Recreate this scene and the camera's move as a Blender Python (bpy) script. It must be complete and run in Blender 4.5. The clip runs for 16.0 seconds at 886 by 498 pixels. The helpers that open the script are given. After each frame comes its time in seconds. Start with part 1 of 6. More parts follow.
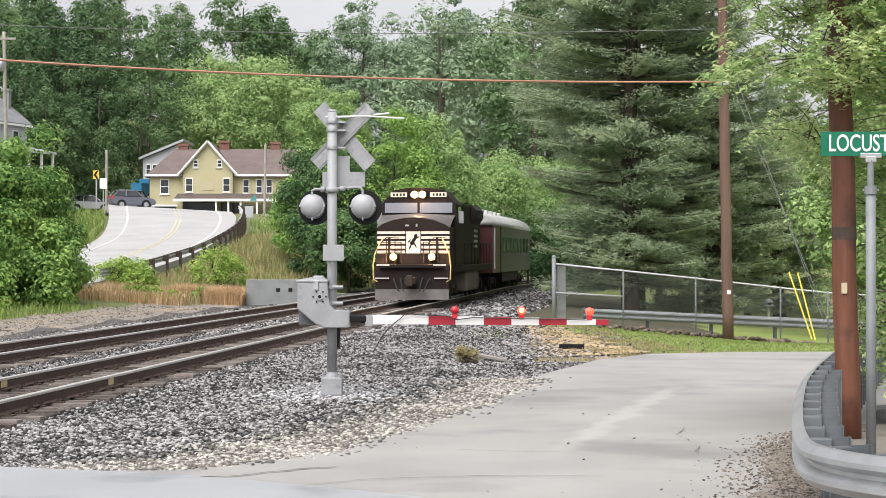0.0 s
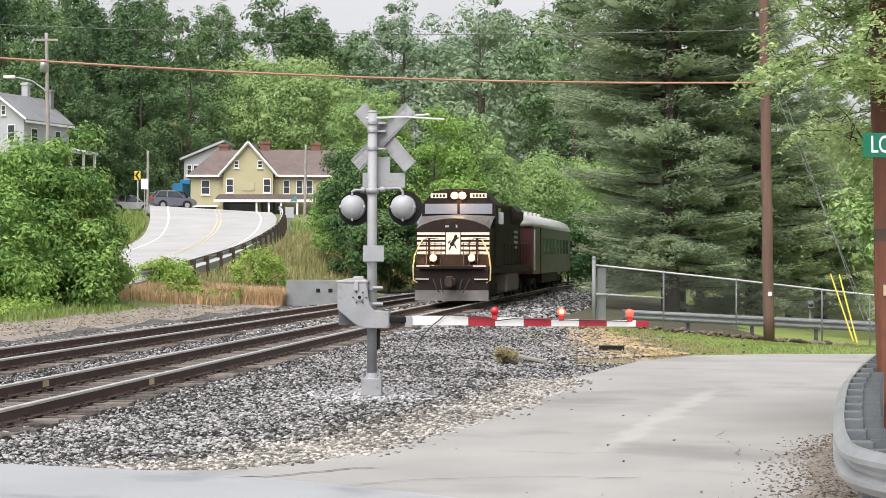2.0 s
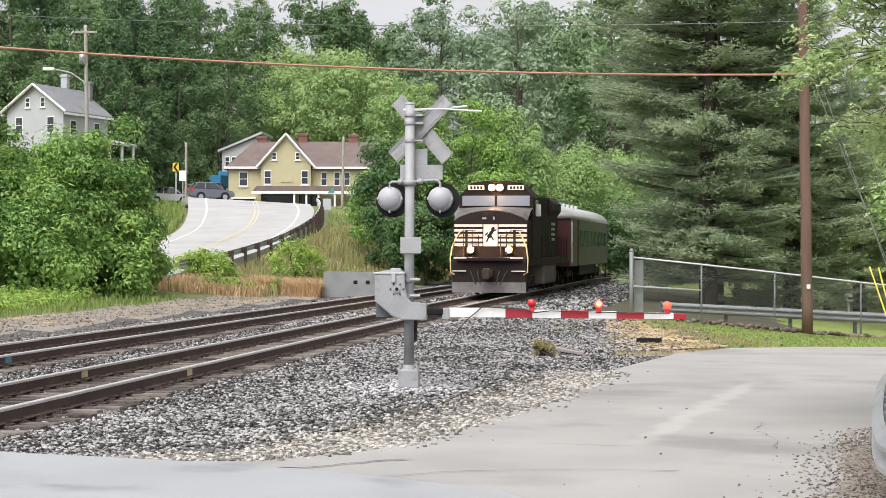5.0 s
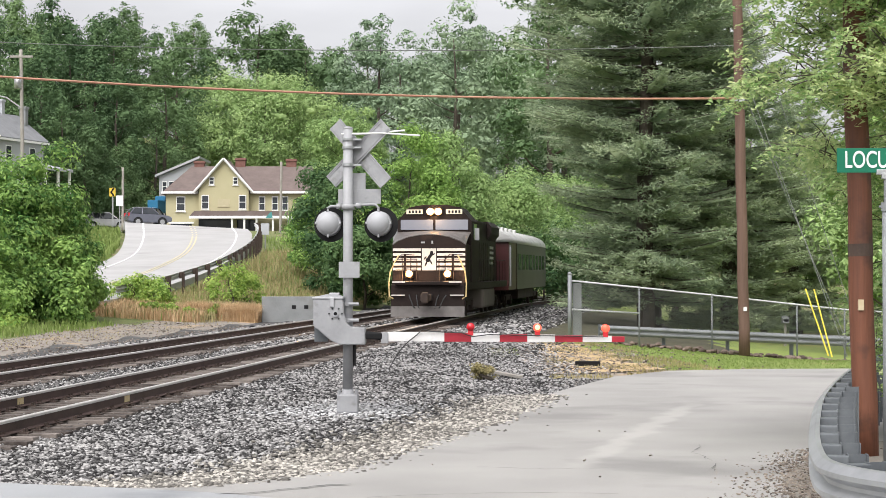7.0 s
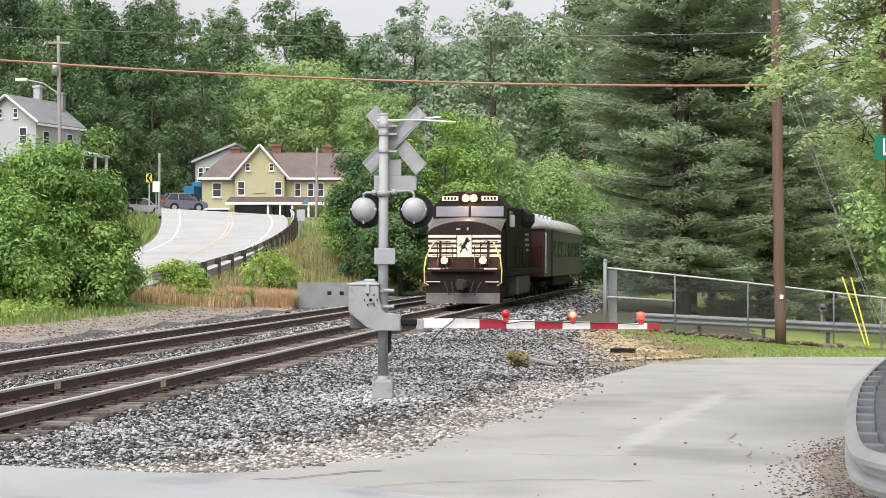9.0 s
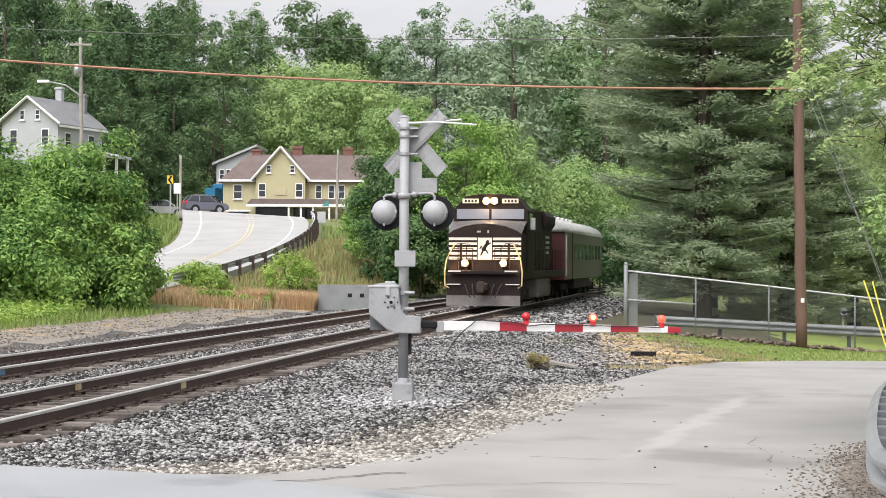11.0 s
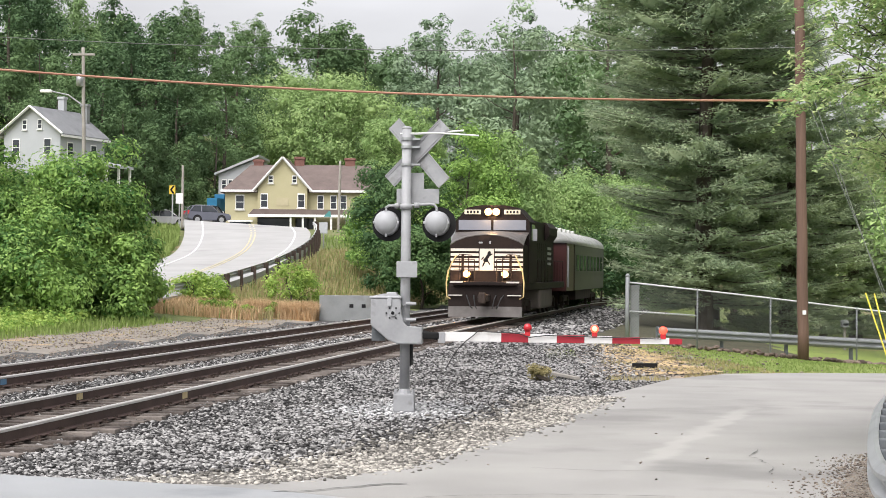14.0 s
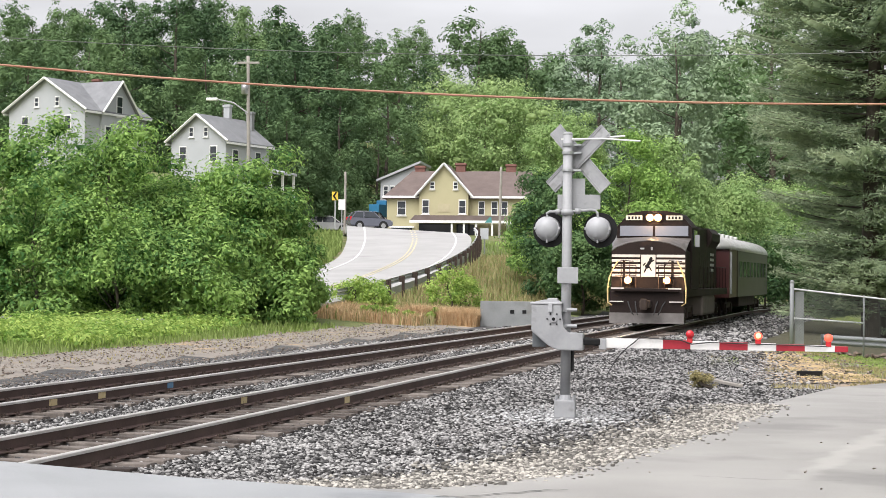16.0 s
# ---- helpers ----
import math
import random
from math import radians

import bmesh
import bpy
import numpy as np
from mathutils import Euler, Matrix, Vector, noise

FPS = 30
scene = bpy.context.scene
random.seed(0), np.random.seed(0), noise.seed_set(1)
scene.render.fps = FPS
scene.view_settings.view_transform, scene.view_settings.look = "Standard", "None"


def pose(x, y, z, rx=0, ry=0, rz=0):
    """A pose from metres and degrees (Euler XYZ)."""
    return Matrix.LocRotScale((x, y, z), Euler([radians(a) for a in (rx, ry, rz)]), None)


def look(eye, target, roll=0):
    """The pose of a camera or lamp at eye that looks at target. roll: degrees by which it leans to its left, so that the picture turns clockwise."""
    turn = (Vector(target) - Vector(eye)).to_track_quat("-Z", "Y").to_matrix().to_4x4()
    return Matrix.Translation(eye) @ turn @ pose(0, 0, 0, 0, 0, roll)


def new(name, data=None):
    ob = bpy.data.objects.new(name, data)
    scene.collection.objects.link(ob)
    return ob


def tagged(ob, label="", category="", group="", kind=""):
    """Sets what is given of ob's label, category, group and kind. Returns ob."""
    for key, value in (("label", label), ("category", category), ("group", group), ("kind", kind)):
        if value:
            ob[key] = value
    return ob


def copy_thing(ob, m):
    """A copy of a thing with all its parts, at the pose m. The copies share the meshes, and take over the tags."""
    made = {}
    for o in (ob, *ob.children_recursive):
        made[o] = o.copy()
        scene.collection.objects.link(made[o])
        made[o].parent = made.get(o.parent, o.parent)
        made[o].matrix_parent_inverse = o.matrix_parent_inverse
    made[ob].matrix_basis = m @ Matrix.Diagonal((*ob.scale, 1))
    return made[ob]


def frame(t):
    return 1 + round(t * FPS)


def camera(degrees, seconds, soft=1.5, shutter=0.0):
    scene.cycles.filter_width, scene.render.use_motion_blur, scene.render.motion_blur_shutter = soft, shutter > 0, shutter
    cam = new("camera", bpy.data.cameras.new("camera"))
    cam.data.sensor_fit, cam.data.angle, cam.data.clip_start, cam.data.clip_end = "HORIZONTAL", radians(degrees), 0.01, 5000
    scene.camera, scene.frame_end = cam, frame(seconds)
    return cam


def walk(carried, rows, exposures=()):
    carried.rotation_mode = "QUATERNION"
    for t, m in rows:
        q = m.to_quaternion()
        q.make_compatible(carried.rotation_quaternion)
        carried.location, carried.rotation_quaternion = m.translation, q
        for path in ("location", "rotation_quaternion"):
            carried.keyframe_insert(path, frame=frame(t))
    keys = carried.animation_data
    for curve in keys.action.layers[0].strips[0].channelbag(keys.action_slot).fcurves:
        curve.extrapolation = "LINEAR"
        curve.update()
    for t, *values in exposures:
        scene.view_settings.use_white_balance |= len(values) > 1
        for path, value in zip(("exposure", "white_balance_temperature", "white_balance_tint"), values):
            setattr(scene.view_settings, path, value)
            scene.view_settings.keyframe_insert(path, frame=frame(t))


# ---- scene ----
EYE = 1.783
cam = camera(27.52, 16.0, soft=0.8)
# seconds, yaw, pitch, lean: the camera stands on one spot and turns
TURNS = [
    (0.0, 0.0, 0.519, 0.0), (0.5, 0.332, 0.528, -0.137), (1.0, 0.685, 0.535, -0.112), (1.5, 0.938, 0.563, 0.011),
    (2.0, 1.263, 0.548, 0.127), (2.5, 1.649, 0.488, 0.223), (3.0, 2.106, 0.333, 0.247), (3.2, 2.3, 0.254, 0.29),
    (5.3, 2.443, 0.309, 0.228), (5.5, 2.213, 0.438, 0.154), (6.0, 1.509, 0.756, 0.034), (6.5, 0.859, 1.001, -0.033),
    (7.0, 0.499, 1.056, -0.038), (7.5, 0.558, 0.948, 0.058), (8.0, 0.886, 0.771, 0.093), (8.5, 1.282, 0.661, 0.146),
    (9.0, 1.618, 0.632, 0.151), (9.5, 1.843, 0.671, 0.207), (10.0, 2.025, 0.709, 0.269), (12.5, 2.369, 0.708, 0.351),
    (13.0, 2.282, 0.863, 0.413), (13.5, 2.252, 0.995, 0.456), (14.0, 2.318, 1.052, 0.524), (14.5, 2.525, 0.976, 0.532),
    (15.0, 3.296, 0.911, 0.56), (15.5, 5.123, 1.025, 0.621), (16.0, 7.408, 1.186, 0.676),
]
walk(cam, [(t, pose(0, 0, EYE, 90 + pitch, -lean, yaw)) for t, yaw, pitch, lean in TURNS], exposures=[(0, 1.05, 6400, 13), (16, 1.05, 6400, 13)])

# ---- overcast sky and one broad, weak sun ----
world = bpy.data.worlds.new("overcast")
scene.world = world
world.use_nodes = True
wn, wl = world.node_tree.nodes, world.node_tree.links
sky = wn.new("ShaderNodeTexSky")
sky.sky_type, sky.sun_disc = "NISHITA", False
sky.sun_elevation, sky.sun_rotation = radians(62), radians(200)
sky.dust_density, sky.air_density, sky.ozone_density = 3.0, 1.0, 1.0
pale = wn.new("ShaderNodeHueSaturation")
pale.inputs["Saturation"].default_value = 0.07
wl.new(sky.outputs[0], pale.inputs["Color"])
# soft mottling of the cloud sheet
cloud, way_up = wn.new("ShaderNodeTexNoise"), wn.new("ShaderNodeTexCoord")
cloud.inputs["Scale"].default_value, cloud.inputs["Detail"].default_value = 5.0, 4.0
stretch = wn.new("ShaderNodeVectorMath")
stretch.operation = "MULTIPLY"
stretch.inputs[1].default_value = (1, 1, 4)
wl.new(way_up.outputs["Generated"], stretch.inputs[0])
wl.new(stretch.outputs[0], cloud.inputs["Vector"])
thick = wn.new("ShaderNodeMapRange")
thick.inputs[1].default_value, thick.inputs[2].default_value, thick.inputs[3].default_value, thick.inputs[4].default_value = 0.3, 0.7, 0.8, 1.05
wl.new(cloud.outputs["Fac"], thick.inputs[0])
sheet = wn.new("ShaderNodeVectorMath")
sheet.operation = "SCALE"
wl.new(pale.outputs[0], sheet.inputs[0])
wl.new(thick.outputs[0], sheet.inputs["Scale"])
wl.new(sheet.outputs[0], wn["Background"].inputs["Color"])
wn["Background"].inputs["Strength"].default_value = 0.101
sun = new("sun", bpy.data.lights.new("sun", "SUN"))
sun.data.energy, sun.data.angle, sun.data.color = 1.8, radians(55), (1.0, 0.97, 0.92)
sun.matrix_world = look((0, 0, 60), (20, 42, 0))


# ---- materials ----
def mat(name, a, b, scale=3.0, rough=0.8, metal=0.0, bump=0.0, fine=40.0, island=0.0, thing=0.0, trans=0.0, stain=None, spec=0.5, skew=0.0, grain=0.0):
    """Two colours mixed by a coarse and a fine noise; stain: a third colour in patches."""
    m = bpy.data.materials.new(name)
    m.use_nodes = True
    n, l = m.node_tree.nodes, m.node_tree.links
    p = n["Principled BSDF"]
    p.inputs["Roughness"].default_value, p.inputs["Metallic"].default_value = rough, metal
    p.inputs["Specular IOR Level"].default_value = spec
    geo = n.new("ShaderNodeNewGeometry")
    t1, t2 = n.new("ShaderNodeTexNoise"), n.new("ShaderNodeTexNoise")
    for t, s in ((t1, scale), (t2, fine)):
        t.inputs["Scale"].default_value, t.inputs["Detail"].default_value = s, 4
        if grain:
            stretch = n.new("ShaderNodeVectorMath")
            stretch.operation = "MULTIPLY"
            stretch.inputs[1].default_value = (1, 1, grain)
            l.new(geo.outputs["Position"], stretch.inputs[0])
            l.new(stretch.outputs[0], t.inputs["Vector"])
        else:
            l.new(geo.outputs["Position"], t.inputs["Vector"])
    add = n.new("ShaderNodeMath")
    add.operation = "MULTIPLY_ADD"
    l.new(t2.outputs["Fac"], add.inputs[0])
    add.inputs[1].default_value = 0.6
    sub = n.new("ShaderNodeMath")
    sub.operation = "MULTIPLY_ADD"
    l.new(t1.outputs["Fac"], sub.inputs[0])
    sub.inputs[1].default_value, sub.inputs[2].default_value = 1.6, -0.6
    l.new(sub.outputs[0], add.inputs[2])
    last = add
    for amount, node, socket in ((island, geo, "Random Per Island"), (thing, n.new("ShaderNodeObjectInfo") if thing else None, "Random")):
        if amount:
            more = n.new("ShaderNodeMath")
            more.operation = "MULTIPLY_ADD"
            l.new(node.outputs[socket], more.inputs[0])
            more.inputs[1].default_value = amount
            l.new(last.outputs[0], more.inputs[2])
            less = n.new("ShaderNodeMath")
            less.operation = "SUBTRACT"
            l.new(more.outputs[0], less.inputs[0])
            less.inputs[1].default_value = amount / 2
            last = less
    if skew:
        power = n.new("ShaderNodeMath")
        power.operation, power.use_clamp = "POWER", True
        l.new(last.outputs[0], power.inputs[0])
        power.inputs[1].default_value = skew
        last = power
    mix = n.new("ShaderNodeMix")
    mix.data_type, mix.clamp_factor = "RGBA", True
    l.new(last.outputs[0], mix.inputs[0])
    mix.inputs[6].default_value, mix.inputs[7].default_value = (*a, 1), (*b, 1)
    colour = mix.outputs[2]
    if stain:
        t3 = n.new("ShaderNodeTexNoise")
        t3.inputs["Scale"].default_value, t3.inputs["Detail"].default_value = stain[1], 5
        l.new(geo.outputs["Position"], t3.inputs["Vector"])
        ramp = n.new("ShaderNodeMapRange")
        ramp.inputs[1].default_value, ramp.inputs[2].default_value = stain[2], stain[2] + 0.12
        l.new(t3.outputs["Fac"], ramp.inputs[0])
        mix2 = n.new("ShaderNodeMix")
        mix2.data_type = "RGBA"
        l.new(ramp.outputs[0], mix2.inputs[0])
        l.new(colour, mix2.inputs[6])
        mix2.inputs[7].default_value = (*stain[0], 1)
        colour = mix2.outputs[2]
    l.new(colour, p.inputs["Base Color"])
    if bump:
        bn = n.new("ShaderNodeBump")
        bn.inputs["Strength"].default_value, bn.inputs["Distance"].default_value = 0.9, bump
        l.new(t2.outputs["Fac"], bn.inputs["Height"])
        l.new(bn.outputs[0], p.inputs["Normal"])
    if trans:
        tr = n.new("ShaderNodeBsdfTranslucent")
        l.new(colour, tr.inputs["Color"])
        ms = n.new("ShaderNodeMixShader")
        ms.inputs[0].default_value = trans
        l.new(p.outputs[0], ms.inputs[1])
        l.new(tr.outputs[0], ms.inputs[2])
        l.new(ms.outputs[0], n["Material Output"].inputs["Surface"])
    return m


def glow(name, colour, strength):
    m = bpy.data.materials.new(name)
    m.use_nodes = True
    p = m.node_tree.nodes["Principled BSDF"]
    p.inputs["Base Color"].default_value = (*colour, 1)
    p.inputs["Emission Color"].default_value = (*colour, 1)
    p.inputs["Emission Strength"].default_value = strength
    return m


M_ASPHALT = mat("worn_asphalt", (0.262, 0.256, 0.243), (0.37, 0.36, 0.342), 0.5, 0.85, bump=0.004, fine=60, stain=((0.225, 0.22, 0.21), 0.3, 0.54))


def wear_streak(m, pale):
    """A pale, soft-edged streak worn along the road, on top of the asphalt's own colours."""
    n, l = m.node_tree.nodes, m.node_tree.links
    p = n["Principled BSDF"]
    old = p.inputs["Base Color"].links[0].from_socket
    geo, noise_ = n.new("ShaderNodeNewGeometry"), n.new("ShaderNodeTexNoise")
    noise_.inputs["Scale"].default_value, noise_.inputs["Detail"].default_value = 1.6, 5
    l.new(geo.outputs["Position"], noise_.inputs["Vector"])

    def maths(kind, a, b=None, c=None):
        k = n.new("ShaderNodeMath")
        k.operation = kind
        for i, v in enumerate((a, b, c)):
            if v is None:
                continue
            if isinstance(v, (int, float)):
                k.inputs[i].default_value = v
            else:
                l.new(v, k.inputs[i])
        return k.outputs[0]

    def ramp(v, a, b):
        k = n.new("ShaderNodeMapRange")
        k.interpolation_type = "SMOOTHSTEP"
        l.new(v, k.inputs[0])
        k.inputs[1].default_value, k.inputs[2].default_value = a, b
        return k.outputs[0]
    across, along = n.new("ShaderNodeVectorMath"), n.new("ShaderNodeVectorMath")
    for k, v in ((across, (0.97, -0.2425, 0)), (along, (0.2425, 0.97, 0))):
        k.operation = "DOT_PRODUCT"
        l.new(geo.outputs["Position"], k.inputs[0])
        k.inputs[1].default_value = v
    off = maths("ABSOLUTE", maths("MULTIPLY_ADD", noise_.outputs["Fac"], 0.5, maths("ADD", across.outputs["Value"], 3.145)))
    fac = maths("MULTIPLY", ramp(off, 0.24, 0.05), maths("MULTIPLY", ramp(along.outputs["Value"], 17.5, 20.5), ramp(along.outputs["Value"], 30.0, 27.0)))
    mix = n.new("ShaderNodeMix")
    mix.data_type = "RGBA"
    l.new(maths("MULTIPLY", fac, 0.42), mix.inputs[0])
    l.new(old, mix.inputs[6])
    mix.inputs[7].default_value = (*pale, 1)
    l.new(mix.outputs[2], p.inputs["Base Color"])


wear_streak(M_ASPHALT, (0.47, 0.455, 0.43))
M_CROSSING = mat("wet_grey_paving", (0.29, 0.3, 0.31), (0.37, 0.38, 0.39), 0.8, 0.5, bump=0.002, fine=50, stain=((0.19, 0.2, 0.215), 0.6, 0.58))
M_CRACK = mat("tar_crack", (0.05, 0.05, 0.05), (0.09, 0.09, 0.085), 5, 0.7)
M_HILLROAD = mat("hill_road_asphalt", (0.34, 0.335, 0.33), (0.44, 0.435, 0.43), 0.4, 0.85, bump=0.004, fine=30, stain=((0.31, 0.3, 0.3), 0.2, 0.6))
M_GROUND = mat("rough_grass_ground", (0.09, 0.13, 0.035), (0.19, 0.21, 0.075), 0.7, 0.95, bump=0.03, fine=14, stain=((0.27, 0.2, 0.12), 0.35, 0.56))
M_BALLAST = mat("ballast_bed", (0.03, 0.03, 0.031), (0.12, 0.117, 0.114), 2.0, 0.95, bump=0.03, fine=26)
M_STONE = mat("ballast_stone", (0.04, 0.039, 0.039), (0.43, 0.42, 0.41), 0.5, 0.9, fine=12, island=1.5, skew=1.4, spec=0.2)
M_STONE_TAN = mat("pale_edge_stone", (0.11, 0.103, 0.092), (0.53, 0.5, 0.445), 0.5, 0.85, fine=12, island=1.3, skew=1.4)
M_STONE_BROWN = mat("shoulder_stone", (0.07, 0.055, 0.045), (0.32, 0.27, 0.22), 0.5, 0.9, fine=12, island=1.1)
M_DIRT = mat("grey_brown_dirt", (0.17, 0.155, 0.138), (0.31, 0.275, 0.235), 0.8, 0.95, bump=0.02, fine=14, stain=((0.42, 0.3, 0.17), 0.5, 0.58))
M_BARE = mat("bare_tan_earth", (0.34, 0.235, 0.115), (0.55, 0.42, 0.23), 1.2, 0.95, bump=0.02, fine=14, stain=((0.22, 0.17, 0.12), 1.1, 0.55))
M_LAWN = mat("mown_lawn", (0.13, 0.19, 0.035), (0.24, 0.29, 0.07), 1.2, 0.95, bump=0.02, fine=30, stain=((0.3, 0.23, 0.1), 0.5, 0.57))
M_RAIL = mat("rusty_rail_web", (0.055, 0.034, 0.029), (0.115, 0.073, 0.062), 2, 0.75, bump=0.002, fine=30)
# polished steel, with the bright gleam of the sky put into its colour
M_RAILTOP = mat("polished_rail_head_with_gleam", (0.5, 0.48, 0.46), (0.68, 0.66, 0.64), 3, 0.35, metal=0.25)
M_TIE = mat("weathered_tie", (0.035, 0.026, 0.022), (0.22, 0.19, 0.168), 2.5, 0.9, bump=0.01, fine=30, thing=0.7)
M_TIEPLATE = mat("rusted_iron", (0.035, 0.025, 0.02), (0.075, 0.05, 0.038), 4, 0.85)
M_YELLOWMARK = mat("yellow_rail_paint", (0.6, 0.48, 0.24), (0.68, 0.57, 0.34), 9, 0.7, stain=((0.1, 0.07, 0.05), 8, 0.6))
M_BLUEMARK = mat("blue_rail_paint", (0.1, 0.25, 0.42), (0.16, 0.3, 0.45), 9, 0.7)
M_GALV = mat("galvanised_steel", (0.36, 0.37, 0.38), (0.55, 0.56, 0.57), 2, 0.4, metal=0.7, bump=0.006, fine=9, stain=((0.34, 0.34, 0.34), 1.5, 0.62))
# darker copy of the galvanised steel, shade behind the beams put into its colour
M_GALVDARK = mat("shaded_galvanised_steel", (0.09, 0.1, 0.11), (0.17, 0.185, 0.195), 3, 0.6, metal=0.3, fine=25)
M_ALU = mat("aluminium_grey_paint", (0.27, 0.275, 0.285), (0.37, 0.375, 0.385), 3, 0.6, metal=0.05, fine=25, stain=((0.22, 0.22, 0.22), 4, 0.62))
M_POST = mat("dull_galvanised_tube", (0.17, 0.18, 0.185), (0.25, 0.262, 0.268), 3, 0.6, metal=0.1, fine=25)
M_RAILPALE = mat("pale_fence_rail", (0.42, 0.43, 0.43), (0.56, 0.57, 0.57), 3, 0.6, fine=20)
M_SILVERLAMP = mat("silver_lamp_housing", (0.33, 0.335, 0.35), (0.42, 0.425, 0.44), 3, 0.55, metal=0.05, fine=20, stain=((0.26, 0.26, 0.26), 5, 0.6))
M_BLACK = mat("black_paint", (0.008, 0.008, 0.009), (0.018, 0.018, 0.018), 4, 0.6, spec=0.15)
M_RUBBER = mat("black_cable", (0.02, 0.02, 0.02), (0.04, 0.04, 0.04), 4, 0.7)
M_REDSTRIPE = mat("red_reflective", (0.3, 0.012, 0.026), (0.4, 0.022, 0.038), 4, 0.4)
M_WHITESTRIPE = mat("white_reflective", (0.68, 0.67, 0.66), (0.78, 0.77, 0.76), 4, 0.4, stain=((0.55, 0.53, 0.5), 3, 0.62))
M_REDLENS = mat("red_lamp_lens", (0.5, 0.02, 0.03), (0.65, 0.04, 0.05), 6, 0.25)
M_LIT = glow("lit_red_lamp", (1.0, 0.09, 0.05), 0.75)
M_LITCORE = glow("lit_lamp_core", (1.0, 0.4, 0.16), 1.6)
M_POLE = mat("creosoted_pole", (0.06, 0.02, 0.011), (0.22, 0.082, 0.042), 3, 0.7, bump=0.012, fine=30, grain=0.06, stain=((0.045, 0.02, 0.014), 1.6, 0.54))
M_POLEFAR = mat("brown_weathered_pole", (0.07, 0.04, 0.03), (0.19, 0.115, 0.085), 3, 0.8, bump=0.01, fine=25, grain=0.06)
M_SHOULDER = mat("brown_gritty_shoulder", (0.15, 0.132, 0.11), (0.29, 0.268, 0.235), 2.0, 0.95, bump=0.02, fine=30)
M_POLEGREY = mat("weathered_grey_pole", (0.25, 0.23, 0.2), (0.36, 0.34, 0.31), 2, 0.9)
M_GREENSIGN = mat("green_sign", (0.0, 0.13, 0.07), (0.006, 0.16, 0.088), 3, 0.35)
M_WHITE = mat("white_paint", (0.72, 0.72, 0.7), (0.82, 0.82, 0.8), 2, 0.6)
M_YELLOWLINE = mat("yellow_road_line", (0.5, 0.45, 0.29), (0.6, 0.54, 0.36), 1, 0.7)
M_WHITELINE = mat("white_road_line", (0.66, 0.66, 0.65), (0.76, 0.76, 0.75), 1, 0.7)
M_CONCRETE = mat("grey_concrete", (0.19, 0.2, 0.2), (0.27, 0.28, 0.28), 1.5, 0.9, bump=0.006, fine=20, stain=((0.2, 0.2, 0.19), 1.3, 0.6))
M_YELLOWWALL = mat("yellow_stucco", (0.4, 0.37, 0.225), (0.47, 0.43, 0.265), 0.6, 0.9, bump=0.004, fine=12)
M_HOUSEWHITE = mat("white_siding", (0.37, 0.385, 0.4), (0.44, 0.455, 0.47), 0.5, 0.7)
M_ROOFBROWN = mat("brown_shingles", (0.115, 0.088, 0.08), (0.18, 0.14, 0.128), 1.0, 0.9, bump=0.02, fine=5, thing=0.2)
M_ROOFGREY = mat("grey_shingles", (0.17, 0.175, 0.185), (0.25, 0.255, 0.265), 1.0, 0.9, bump=0.02, fine=5)
M_BRICK = mat("red_chimney_brick", (0.15, 0.07, 0.055), (0.22, 0.11, 0.09), 3, 0.9)
M_WINDOW = mat("dark_window_glass", (0.02, 0.025, 0.03), (0.06, 0.065, 0.075), 0.5, 0.08)
M_LEAF = mat("broad_leaves", (0.055, 0.15, 0.036), (0.37, 0.55, 0.15), 0.5, 0.6, fine=3, island=0.8, thing=0.35, trans=0.35, spec=0.25)
M_LEAFDARK = mat("dark_broad_leaves", (0.045, 0.105, 0.042), (0.17, 0.27, 0.1), 0.3, 0.65, fine=2, island=0.6, thing=0.5, trans=0.25, spec=0.2)
M_LEAFFAR = mat("forest_leaves", (0.07, 0.13, 0.06), (0.18, 0.275, 0.115), 0.06, 0.7, fine=0.5, island=0.2, thing=0.8, trans=0.25, spec=0.2)
# distance haze is put into this paler, bluer leaf colour
M_LEAFHAZE = mat("haze_tinted_forest_leaves", (0.17, 0.25, 0.155), (0.36, 0.46, 0.29), 0.06, 0.7, fine=0.5, island=0.2, thing=0.6, trans=0.25, spec=0.2)
# darker brown-green ground beyond the fence, under the pines
M_DARKGROUND = mat("dark_ground_under_pines", (0.035, 0.032, 0.02), (0.09, 0.085, 0.045), 0.8, 0.95, bump=0.02, fine=14)
M_LEAFLIGHT = mat("light_leaves", (0.2, 0.325, 0.12), (0.41, 0.545, 0.22), 0.3, 0.65, fine=2, island=0.6, trans=0.35, spec=0.2)
M_LEAFPALE = mat("pale_yellow_green_leaves", (0.235, 0.355, 0.14), (0.45, 0.58, 0.25), 0.3, 0.65, fine=2, island=0.5, trans=0.35, spec=0.2)
M_LEAFYELLOW = mat("yellow_green_leaves", (0.25, 0.42, 0.15), (0.7, 0.77, 0.4), 1.2, 0.6, fine=5, island=0.9, trans=0.5, spec=0.25)
M_WEED = mat("bright_weed_leaves", (0.17, 0.31, 0.06), (0.5, 0.63, 0.17), 0.8, 0.6, fine=4, island=0.9, trans=0.45, spec=0.25)
M_NEEDLE = mat("pine_needles", (0.17, 0.245, 0.15), (0.5, 0.58, 0.36), 0.35, 0.65, fine=2, island=0.45, thing=0.3, trans=0.4, spec=0.25)
M_BARK = mat("bark", (0.05, 0.04, 0.03), (0.12, 0.1, 0.08), 3, 0.95, bump=0.02, fine=9)
